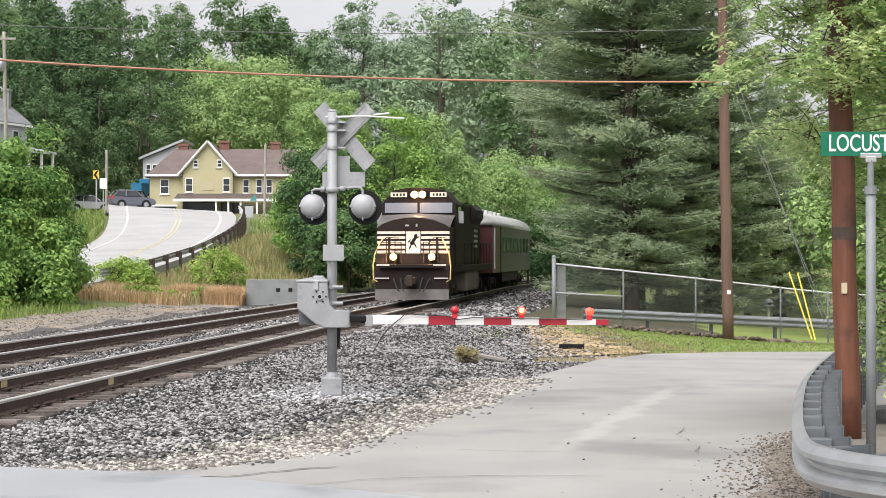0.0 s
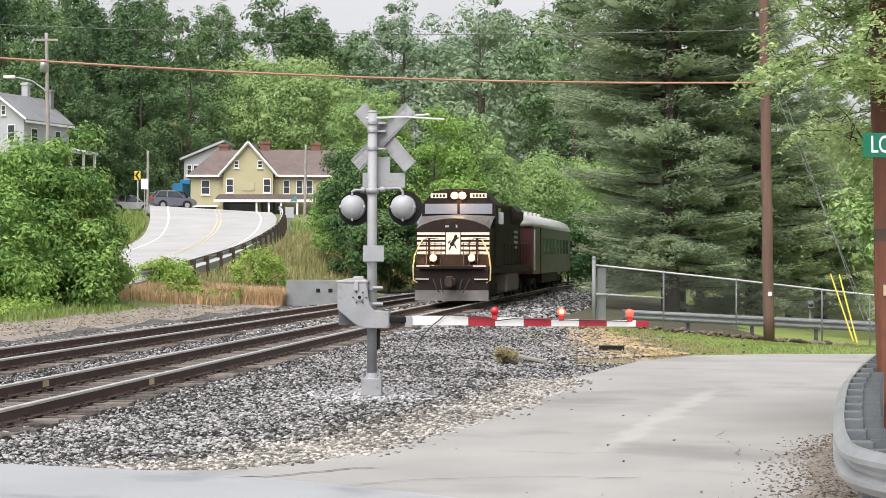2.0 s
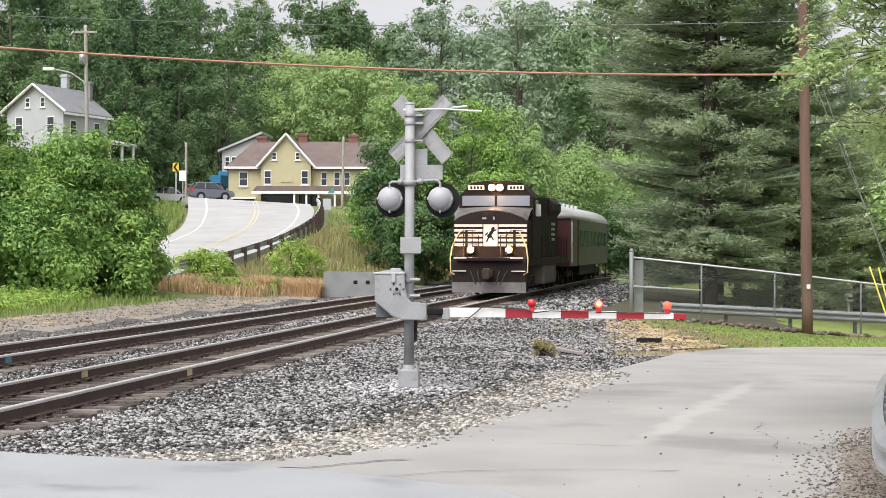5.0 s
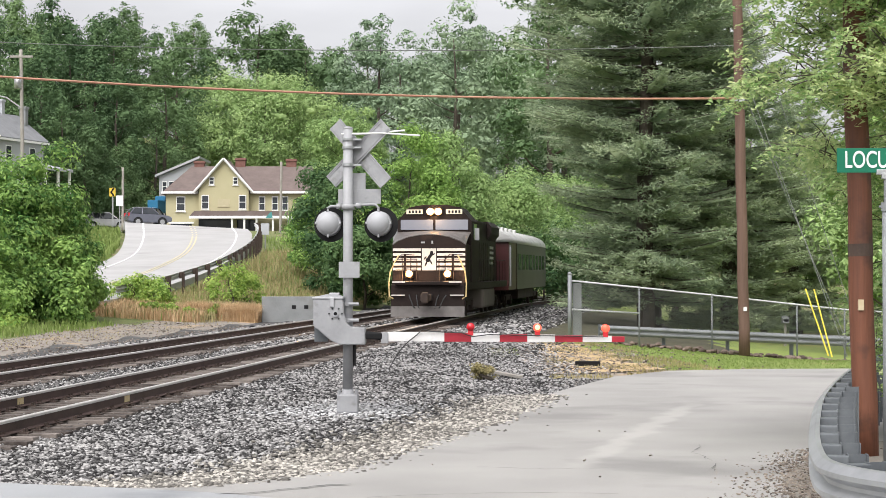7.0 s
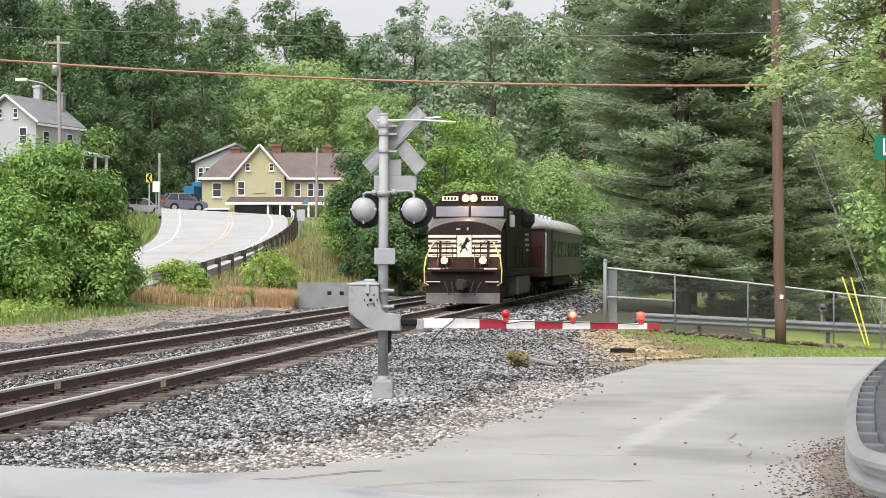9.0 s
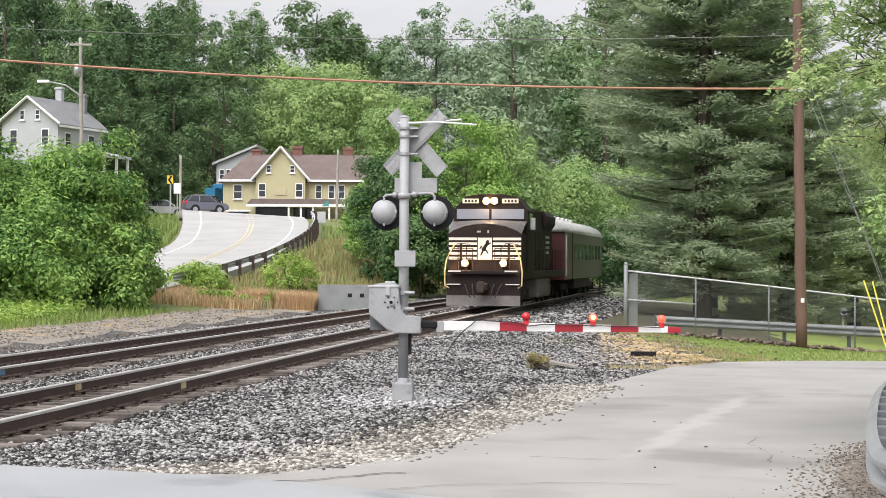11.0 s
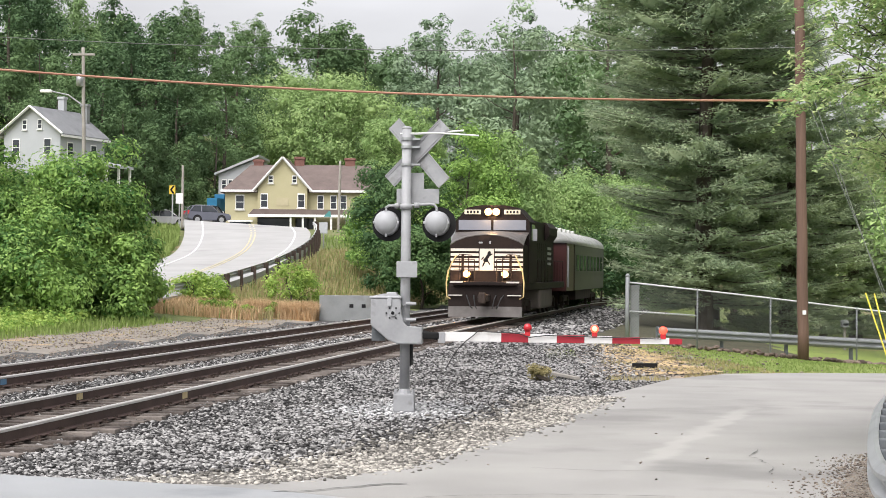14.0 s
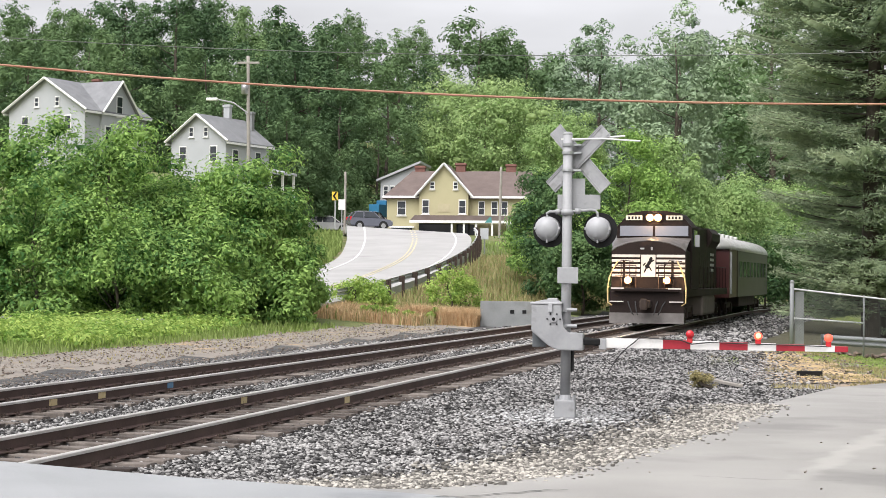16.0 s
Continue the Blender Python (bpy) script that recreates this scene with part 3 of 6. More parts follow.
stones("road_pebbles", "few loose pebbles lying on the road", 16,
       lambda rng, n: (lambda x, y: np.stack([x, y, np.full(n, ROAD_Z + 0.015)], -1))(rng.uniform(-3, 2.6, n), 14.6 + 9 * rng.uniform(0, 1, n) ** 2 + np.maximum(0, 0)), (0.008, 0.025), M_STONE_BROWN, 9)
stones("pale_mast_gravel", "whitish gravel round the foot of the signal mast", 1000,
       lambda rng, n: (lambda x, y: np.stack([x, y, height(x, y) + 0.05 + rng.uniform(-0.01, 0.02, n)], -1))(-1.6 + 0.6 * rng.normal(0, 1, n), 27.5 + 1.0 * rng.normal(0, 1, n)), (0.015, 0.04), M_STONE_WHITE, 6)
stones("dirt_strip_stones", "small brown and grey stones on the dirt beside the far track", 9000, spread(24, 75, -12.0, -7.0, 0.0), (0.015, 0.045), M_STONE_BROWN, 7)
stones("pale_edge_gravel", "pale tan gravel along the edge of the road", 16000,
       lambda rng, n: (lambda y: (lambda x: np.stack([x, y, height(x, y) + 0.05 + rng.uniform(-0.015, 0.02, n)], -1))(road_edge(y) - np.abs(rng.normal(0, 0.55, n)) + 0.1 + 0.1 * rng.exponential(1, n)))(17.1 + 14 * rng.uniform(0, 1, n) ** 1.8),
       (0.018, 0.045), M_STONE_TAN, 3)
stones("shoulder_gravel", "brown loose gravel in front of the guardrail", 11000,
       lambda rng, n: (lambda y: (lambda x: np.stack([x, y, ROAD_Z + rng.uniform(-0.01, 0.012, n)], -1))(np.interp(y, [12, 14.5, 18.6, 21.5], [2.25, 2.4, 3.2, 4.2]) + 0.5 - 0.36 * np.abs(rng.normal(0, 1, n)) + 0.4 * rng.uniform(0, 1, n)))(rng.uniform(12, 21, n)),
       (0.006, 0.022), M_STONE_BROWN, 4)


# ---- the crossing signal ----
def crossing_signal():
    top = thing("crossing_signal", "grey railway crossing signal mast with crossbuck, lamps and lowered gate", "crossing signal", (-1.655, 27.0, -0.18))
    bm = box(bmesh.new(), -0.17, 0.17, -0.17, 0.17, -0.02, 0.03, 0.008)
    box(bm, -0.155, 0.155, -0.155, 0.155, 0.03, 0.3, 0.02)
    for dx in (-0.13, 0.13):
        for dy in (-0.13, 0.13):
            cyl(bm, (dx, dy, 0.3), (dx, dy, 0.36), 0.018)
    cyl(bm, (0, 0, 0.3), (0, 0, 0.37), 0.1, 0.08)
    part("base", bm, M_ALU, top, "grey cast mast base with bolts")
    bm = cyl(bmesh.new(), (0, 0, 0.3), (0, 0, 4.26), 0.076, 0.07, 20)
    ball(bm, (0, 0, 4.26), 0.075, 16, sz=0.5)
    part("mast", bm, M_ALU, top, "round aluminium-grey mast", True)
    # crossbuck: two blades seen from the back, crossed on the mast
    for k, a in enumerate((48, -44)):
        bm = bmesh.new()
        box(bm, -0.61, 0.61, -0.006, 0.006, -0.115, 0.115, 0.003)
        for s in (-0.107, -0.078, 0.078, 0.107):
            box(bm, -0.6, 0.6, -0.016, -0.004, s - 0.006, s + 0.006)
        m = pose(0.14 if k == 0 else 0.12, 0.0, 3.9, 0, 0, -18) @ pose(0, 0.125 - 0.025 * k, 0, 0, a, 0)
        blade = part("crossbuck_blade", bm, M_ALU, top, "crossbuck blade seen from its grey back")
        blade.matrix_basis = m
    for z in (3.72, 3.98, 4.1):
        bm = cyl(bmesh.new(), (0, 0, z - 0.02), (0, 0, z + 0.02), 0.088, None, 16)
        box(bm, 0.05, 0.2, -0.02, 0.12, z - 0.012, z + 0.012)
        part("crossbuck_clamp", bm, M_GALV, top)
    bm = tube(bmesh.new(), [(-0.1, -0.02, 4.18), (0.5, -0.05, 4.19), (1.08, -0.1, 4.15)], 0.012, 8)
    part("bracket_rod", bm, M_WHITE, top, "thin pale rod at the top of the mast")
    bm = tube(bmesh.new(), [(-0.05, 0.05, 4.17), (0.45, 0.03, 4.2), (0.85, 0.0, 4.235)], 0.014, 8)
    part("bracket_rod", bm, M_WHITE, top, "thin pale rod at the top of the mast")
    # plate with the number of tracks, back side
    bm = bmesh.new()
    box(bm, -0.15, 0.49, 0.075, 0.085, 3.14, 3.36, 0.003)
    box(bm, 0.05, 0.26, 0.076, 0.086, 3.36, 3.6, 0.003)
    part("track_count_plate", bm, M_ALU, top, "grey back of a sign plate")
    bm = cyl(bmesh.new(), (0, 0, 3.05), (0, 0, 3.13), 0.1, None, 16)
    tube(bm, [(-0.31, 0, 3.02), (-0.305, 0, 3.07), (-0.26, 0, 3.1), (-0.18, -0.01, 3.1), (0.0, -0.03, 3.1), (0.36, 0, 3.13), (0.42, 0, 3.12), (0.455, 0, 3.08), (0.46, 0, 3.02)], 0.02, 8)
    cyl(bm, (-0.17, -0.02, 3.1), (-0.1, -0.02, 3.1), 0.04)
    cyl(bm, (0.12, -0.02, 3.11), (0.2, -0.02, 3.11), 0.04)
    part("lamp_arm", bm, M_ALU, top, "crossarm that carries the two flashing lamps", True)
    for x in (-0.3, 0.455):
        disc = cyl(bmesh.new(), (x + 0.035, 0.1, 2.83), (x + 0.04, 0.12, 2.83), 0.262, None, 32)
        lamp = part("flasher", disc, M_BLACK, top, "flashing lamp with a round black background, seen from behind")
        bm = ball(bmesh.new(), (x, 0.02, 2.85), 0.172, 24, sy=0.75)
        cyl(bm, (x, 0.02, 2.85), (x + 0.02, 0.1, 2.84), 0.174, 0.19, 24)
        cyl(bm, (x, 0.0, 2.85), (x, 0.012, 2.85), 0.181, None, 24)
        for z in (2.66, 3.03):
            box(bm, x - 0.013, x + 0.013, -0.02, 0.06, z - 0.025, z + 0.025, 0.005)
        for dx in (-0.18, 0.18):
            box(bm, x + dx - 0.015, x + dx + 0.015, -0.02, 0.04, 2.83, 2.87, 0.005)
        part("lamp_housing", bm, M_SILVERLAMP, lamp, "silver rounded lamp housing", True)
        bm = bmesh.new()
        for k in range(9):
            a0, a1 = math.pi * (k / 9), math.pi * ((k + 1) / 9)
            q = [bm.verts.new((x + 0.05 + r * math.cos(a), y, 2.83 + r * math.sin(a))) for a, y, r in ((a0, 0.12, 0.17), (a1, 0.12, 0.17), (a1, 0.4, 0.15), (a0, 0.4, 0.15))]
            bm.faces.new(q)
        hood = part("hood", bm, M_BLACK, lamp)
        hood.modifiers.new("thick", "SOLIDIFY").thickness = 0.006
    bm = box(bmesh.new(), -0.13, 0.18, -0.1, -0.085, 2.03, 2.27, 0.007)
    part("junction_plate", bm, M_ALU, top, "small rounded plate strapped to the mast")
    for z in (2.08, 2.21):
        part("strap", cyl(bmesh.new(), (0, 0, z - 0.012), (0, 0, z + 0.012), 0.1, None, 16), M_GALV, top)
    # gate mechanism: a housing beside the mast and a bracket down to the arm
    bm = prism(bmesh.new(), [(-0.5, 1.72), (-0.06, 1.72), (-0.05, 1.52), (-0.01, 1.36), (0.06, 1.29), (0.27, 1.29), (0.27, 1.04), (-0.1, 1.04), (-0.24, 1.1), (-0.5, 1.32)], -0.22, 0.14)
    bmesh.ops.bevel(bm, geom=bm.edges[:], offset=0.012, segments=2, affect="EDGES")
    box_part = part("gate_mechanism", bm, M_ALU, top, "pale grey cast gate motor housing")
    bm = box(bmesh.new(), -0.52, -0.05, -0.23, 0.15, 1.715, 1.75, 0.012)
    prism(bm, [(-0.5, 1.745), (-0.07, 1.745), (-0.12, 1.78), (-0.32, 1.785)], -0.21, 0.12)
    box(bm, -0.27, -0.12, -0.16, 0.06, 1.775, 1.81, 0.012)
    box(bm, -0.25, -0.19, -0.245, -0.22, 1.6, 1.74, 0.006)
    part("lid", bm, M_SILVERLAMP, box_part, "pale hinged lid")
    bm = cyl(bmesh.new(), (-0.17, -0.245, 1.5), (-0.17, -0.215, 1.5), 0.05, None, 14, 0)
    for k in range(6):
        a = k * math.tau / 6
        cyl(bm, (-0.17 + 0.095 * math.cos(a), -0.235, 1.5 + 0.085 * math.sin(a)), (-0.17 + 0.095 * math.cos(a), -0.215, 1.5 + 0.085 * math.sin(a)), 0.013, None, 6, 1)
    cyl(bm, (-0.17, -0.25, 1.5), (-0.17, -0.22, 1.5), 0.026, None, 10, 1)
    part("shaft_cover", bm, (M_ALU, M_BLACK), box_part)
    bm = prism(bmesh.new(), [(-0.5, 1.08), (-0.3, 1.08), (-0.3, 1.3), (-0.5, 1.32)], 0.0, 0.13)
    part("counterweight_bracket", bm, M_GALVDARK, box_part, "dark bracket behind the housing")
    for z in (1.64, 1.4, 1.28):
        bm = cyl(bmesh.new(), (0, 0, z - 0.03), (0, 0, z + 0.03), 0.1, None, 16)
        cyl(bm, (0.02, -0.1, z), (0.17, -0.1, z), 0.025, None, 8)
        part("clamp", bm, M_ALU, top)
    box(bm := bmesh.new(), 0.27, 0.52, -0.2, -0.1, 1.12, 1.22, 0.02)
    cyl(bm, (0.27, -0.15, 1.2), (0.5, -0.15, 1.15), 0.05, None, 10)
    part("arm_adapter", bm, M_BLACK, top, "black conversion bracket")
    part("conduit", cyl(bmesh.new(), (0.09, 0.09, 0.72), (0.09, 0.09, 1.1), 0.03, None, 8), M_RUBBER, top, "black conduit")
    arm = part("gate_arm", box(bmesh.new(), 0.5, 0.61, -0.19, -0.11, 1.06, 1.22, 0.01), M_ALU, top, "lowered gate arm with red and white stripes")
    z = 1.165
    edges = [0.6, 1.44, 1.84, 2.26, 2.67, 3.08, 3.49, 3.92, 4.11]
    for k, (a, b) in enumerate(zip(edges, edges[1:])):
        lo = 0.07 - 0.008 * k / 2
        bm = box(bmesh.new(), a, b, -0.17, -0.13, z - 0.012 * a - lo, z - 0.012 * a + lo, 0.004)
        part("stripe", bm, M_REDSTRIPE if k % 2 else M_WHITESTRIPE, arm, "red stripe" if k % 2 else "white stripe")
    for k, x in enumerate((1.83, 2.82, 3.83)):
        z0 = z - 0.012 * x + 0.06
        bm = box(bmesh.new(), x - 0.04, x + 0.04, -0.18, -0.1, z0 - 0.03, z0 + 0.06, 0.012)
        lamp = part("arm_lamp", bm, M_REDLENS, arm, "red gate lamp")
        bm = cyl(bmesh.new(), (x, -0.19, z0 + 0.1), (x, -0.1, z0 + 0.1), 0.06, None, 18)
        part("lens", bm, M_REDLENS if k == 0 else M_LIT, lamp, "unlit red lens" if k == 0 else "lit red lens", True)
        if k == 1:
            part("bulb", ball(bmesh.new(), (x, -0.188, z0 + 0.105), 0.04, 10, sy=0.4), M_LITCORE, lamp)
    pts = [(0.62 + 0.1 * k, -0.2, 0.68 + 0.13 * k + 0.2 * math.sin(k * 0.9) * 0.3) for k in range(6)] + [(1.25, -0.2, 1.235), (1.7, -0.2, 1.215), (1.86, -0.2, 1.16), (2.1, -0.2, 1.19), (2.8, -0.2, 1.175), (3.4, -0.2, 1.165), (3.8, -0.2, 1.155)]
    part("lamp_cable", tube(bmesh.new(), pts, 0.009, 6), M_RUBBER, arm)


crossing_signal()


# ---- guardrails ----
W_BEAM = [(0.0, -0.155), (0.03, -0.15), (0.083, -0.095), (0.083, -0.06), (0.012, -0.015), (0.012, 0.015), (0.083, 0.06), (0.083, 0.095), (0.03, 0.15), (0.0, 0.155)]
W_BEAM = W_BEAM + [(u - 0.006, w) for u, w in W_BEAM[::-1]]


def curve(points, n):
    """A smooth line through plan points (x, y)."""
    p = [points[0], *points, points[-1]]
    out = []
    for i in range(1, len(p) - 2):
        for k in range(n):
            t = k / n
            out.append(tuple(0.5 * (2 * p[i][c] + (p[i + 1][c] - p[i - 1][c]) * t + (2 * p[i - 1][c] - 5 * p[i][c] + 4 * p[i + 1][c] - p[i + 2][c]) * t * t
                                    + (3 * p[i][c] - p[i - 1][c] - 3 * p[i + 1][c] + p[i + 2][c]) * t ** 3) for c in range(len(p[0]))))
    return out + [tuple(points[-1])]


def guardrail(label, line, zs, post_step, side=1, post_mat=None, ground=None, deep=0.75, group="guardrails", beam_mat=None):
    """line: plan points; zs: the height of the beam's middle along it; posts stand on the side away from its face."""
    top = thing("guardrail", label, "guardrail", group=group)
    path = [Vector((x, y, z)) for (x, y), z in zip(line, zs)]
    part("beam", sweep(bmesh.new(), [(side * u, w) for u, w in W_BEAM], path), beam_mat or M_GALV, top, "galvanised W-beam", False)
    gone = post_step
    for a, b in zip(path, path[1:]):
        gone += (b - a).length
        if gone >= post_step:
            gone = 0
            d = (b - a).normalized()
            ang = math.degrees(math.atan2(d.y, d.x))
            bm = bmesh.new()
            for y in (-0.07, 0.07):
                box(bm, -0.05, 0.05, y - 0.005, y + 0.005, -deep, 0.17)
            box(bm, -0.005, 0.005, -0.07, 0.07, -deep, 0.17)
            p = part("post", bm, post_mat or M_GALV, top, "steel post")
            off = side * 0.22
            n = Vector((d.y, -d.x, 0)).normalized() * -off
            p.matrix_basis = pose(a.x + n.x, a.y + n.y, a.z, 0, 0, ang)
            bl = part("blockout", box(bmesh.new(), -0.06, 0.06, -0.075, 0.075, -0.16, 0.16, 0.008), post_mat or M_GALV, top, "block between beam and post")
            bl.matrix_basis = pose(a.x + n.x * 0.36, a.y + n.y * 0.36, a.z, 0, 0, ang)
    return top


corner = curve([(7.6, 32.0), (6.1, 27.0), (4.75, 22.3), (3.75, 18.5), (3.1, 15.6), (2.72, 13.6), (2.68, 12.7), (2.95, 12.0), (3.5, 11.5), (4.4, 11.2)], 8)
def corner_z(k):
    """The rail sinks towards its flared end."""
    return 0.5 - 0.14 * float(smooth(24, 46, k))


bend = guardrail("curved galvanised steel guardrail round the road corner", corner, [corner_z(k) for k in range(len(corner))], 0.5, side=1, post_mat=M_GALVDARK, deep=0.8)
for k in range(58, len(corner) - 1, 3):
    (xa, ya), (xb, yb) = corner[k], corner[k + 1]
    d = Vector((xb - xa, yb - ya, 0)).normalized()
    slot = part("bolt_slot", box(bmesh.new(), -0.006, 0.006, -0.004, 0.004, -0.02, 0.02), M_BLACK, bend, "dark bolt slot")
    slot.matrix_basis = pose(xa + d.y * 0.016, ya - d.x * 0.016, corner_z(k), 0, 0, math.degrees(math.atan2(d.y, d.x)))


# ---- poles, wires, signs ----
def pole(name, label, at, height_, r0, r1, lean=(0, 0), material=None, group="utility poles"):
    top = thing(name, label, "utility pole", at, group=group)
    n = 14
    pts = [(lean[0] * k / n + 0.01 * math.sin(k * 1.7), lean[1] * k / n, height_ * k / n) for k in range(n + 1)]
    part("shaft", tube(bmesh.new(), pts, [r0 + (r1 - r0) * k / n for k in range(n + 1)], 16), material or M_POLE, top, "tapered round wooden shaft", True)
    return top


near_pole = pole("utility_pole", "reddish brown creosoted wooden utility pole behind the guardrail", (4.53, 20.2, -0.25), 9.0, 0.14, 0.122, (-0.2, 0))
part("tag", box(bmesh.new(), -0.11, -0.05, -0.155, -0.1, 1.72, 1.84, 0.004), mat("paper_tag", (0.5, 0.4, 0.25), (0.62, 0.52, 0.36), 8, 0.8), near_pole, "small pale tag nailed to the pole")
part("band", cyl(bmesh.new(), (-0.05, 0, 2.32), (-0.053, 0, 2.46), 0.138, None, 18), M_TIEPLATE, near_pole, "dark worn band")
far_pole = pole("utility_pole", "tall brown wooden utility pole in front of the fence", (8.35, 53.0, -0.36), 11.0, 0.165, 0.14, (-0.18, 0), M_POLEFAR)
bm = box(bmesh.new(), -0.32, 0.0, -0.22, -0.16, 7.42, 7.5, 0.01)
cyl(bm, (-0.14, -0.2, 7.35), (-0.14, -0.2, 7.6), 0.05)
part("wire_bracket", bm, M_GALV, far_pole, "pale metal bracket that holds the cable")
part("tag", box(bmesh.new(), -0.05, 0.05, -0.18, -0.16, 1.3, 1.42), M_WHITE, far_pole, "small white tag")


def wire(label, pts, r, material):
    tagged(link("overhead_wire", tube(bmesh.new(), pts, r, 6), material), label, "wire", group="overhead wires")


def sag(a, b, drop, n=24):
    a, b = Vector(a), Vector(b)
    return [a.lerp(b, k / n) - Vector((0, 0, drop * 4 * (k / n) * (1 - k / n))) for k in range(n + 1)]


wire("thick orange-brown cable slung across the view", sag((-26.0, 46.0, 8.36), (8.1, 52.8, 7.15), 0.55), 0.033, M_COPPER)
wire("thin grey wire high above the cable", sag((-26.0, 58.0, 10.2), (8.2, 53.0, 8.72), 0.45), 0.012, M_WIRE)
for k, (dx, ztop) in enumerate(((-0.02, 8.2), (0.05, 7.4))):
    wire("thin steel guy wire down from the pole", [(8.3 + dx, 53.1, ztop), (10.75 + 0.16 * k, 50.2, -0.3)], 0.011, M_WIRE)
wire("thin grey wire that slants down to the ground", [(8.4, 53.1, 10.2), (11.5, 51.5, -0.1)], 0.009, M_WIRE)
for a, b in (((9.62, 50.3, 1.6), (10.17, 49.9, -0.25)), ((9.86, 50.3, 1.58), (10.27, 49.9, -0.28))):
    g = tagged(link("guy_guard", tube(bmesh.new(), [a, b], 0.022, 8), M_GUYYELLOW), "slanting yellow plastic guy wire guard", "guy guard", group="guy guards")


def text(body, size, material, parent, m, name="lettering", deep=0.002):
    cu = bpy.data.curves.new(name, "FONT")
    cu.body, cu.size, cu.extrude, cu.align_x, cu.align_y, cu.offset = body, size, deep, "LEFT", "CENTER", 0.008 * size
    tmp = bpy.data.objects.new(name, cu)
    scene.collection.objects.link(tmp)
    me = bpy.data.meshes.new_from_object(tmp.evaluated_get(bpy.context.evaluated_depsgraph_get()))
    bpy.data.objects.remove(tmp)
    me.materials.clear()
    me.materials.append(material)
    ob = new(name, me)
    ob.parent = parent
    ob.matrix_basis = m
    return ob


def street_sign():
    top = thing("street_sign", "green street name sign on a galvanised post", "street sign", (4.02, 17.0, -0.09))
    part("post", cyl(bmesh.new(), (0, 0, -0.2), (0, 0, 2.62), 0.047, None, 16), M_POST, top, "round galvanised post", True)
    bm = cyl(bmesh.new(), (0, 0, 2.6), (0, 0, 2.86), 0.031, None, 12)
    cyl(bm, (0, 0, 2.54), (0, 0, 2.62), 0.058, None, 12)
    cyl(bm, (-0.075, 0, 2.58), (0.075, 0, 2.58), 0.012, None, 6)
    part("sleeve", bm, M_POST, top, "narrower upper tube in a clamped sleeve")
    bm = box(bmesh.new(), -0.05, 0.05, -0.03, 0.03, 2.84, 2.9, 0.008)
    box(bm, -0.1, 0.1, -0.025, 0.025, 2.88, 2.93, 0.008)
    part("bracket", bm, M_GALV, top)
    plate = part("sign_plate", box(bmesh.new(), -0.47, 0.5, -0.004, 0.004, 2.9, 3.13, 0.003), M_GREENSIGN, top, "green plate with white lettering")
    t = text("LOCUST", 0.225, M_WHITE, plate, pose(-0.4, -0.007, 3.015, 90, 0, 0) @ Matrix.Diagonal((0.68, 1.0, 1, 1)))
    t.data.name = "lettering"


street_sign()


# ---- chain-link fence ----
M_MESH = mat("dull_fence_wire", (0.06, 0.065, 0.065), (0.12, 0.125, 0.125), 2, 0.6)


def fence():
    top = thing("chain_link_fence", "galvanised chain-link fence along the grass", "fence")
    posts = [(3.37, 0.25, 1.78), (5.48, 0.06, 1.58), (7.68, -0.19, 1.6), (10.26, -0.38, 1.5), (11.7, -0.48, 1.45), (13.6, -0.6, 1.45)]
    y = 55.0
    for k, (x, z, t) in enumerate(posts):
        r = 0.062 if k == 0 else 0.027
        bm = cyl(bmesh.new(), (x, y, z - 0.4), (x, y, z + t), r, None, 12)
        ball(bm, (x, y, z + t), r * 1.15, 10)
        part("post", bm, M_POST, top, "round steel post", True)
    wide = part("corner_post", box(bmesh.new(), 3.48, 3.74, 55.1, 55.35, 0.0, 1.75, 0.02), M_CONCRETE, top, "grey weathered square post")
    tops = [(x + (0.06 if k == 0 else 0), y, z + t - (0.2 if k == 0 else 0.02)) for k, (x, z, t) in enumerate(posts)]
    part("top_rail", tube(bmesh.new(), tops, 0.027, 10), M_RAILPALE, top, "pale top rail", True)
    part("middle_rail", tube(bmesh.new(), [(3.42, y, 0.96), (5.48, y, 0.84)], 0.027, 10), M_RAILPALE, top, "pale rail across the first bay", True)
    # wire mesh: crossed wires, one panel a bay
    for k in range(len(posts) - 1):
        (xa, za, ta), (xb, zb, tb) = posts[k], posts[k + 1]
        if k == 0:
            ta -= 0.2
        vs, fs = [], []
        step, hgt = 0.085, 1.0

        def place(s, w):
            return (xa + (xb - xa) * s, y - 0.03, za + (zb - za) * s + 0.05 + (ta + (tb - ta) * s - 0.08) * w)
        n = int((xb - xa) / step)
        m = int(1.5 / step)
        for i in range(-m, n + 1):
            for d in (1, -1):
                s0, s1 = i / n, (i + m) / n
                w0, w1 = (0, 1) if d == 1 else (1, 0)
                a, b = max(s0, 0), min(s1, 1)
                if b <= a:
                    continue
                wa, wb = w0 + (w1 - w0) * (a - s0) / (s1 - s0), w0 + (w1 - w0) * (b - s0) / (s1 - s0)
                p, q = place(a, wa), place(b, wb)
                base = len(vs)
                for v in (p, q):
                    vs += [(v[0], v[1] - 0.003, v[2] - 0.0035), (v[0], v[1] + 0.003, v[2] - 0.0035), (v[0], v[1], v[2] + 0.0035)]
                fs += [(base, base + 1, base + 4, base + 3), (base + 1, base + 2, base + 5, base + 4), (base + 2, base, base + 3, base + 5)]
        from_arrays("wire_mesh", np.array(vs), np.array(fs), M_MESH, top)


fence()
line = [(4.42 + 0.25 * k, 56.6 + 0.0 * k) for k in range(48)]
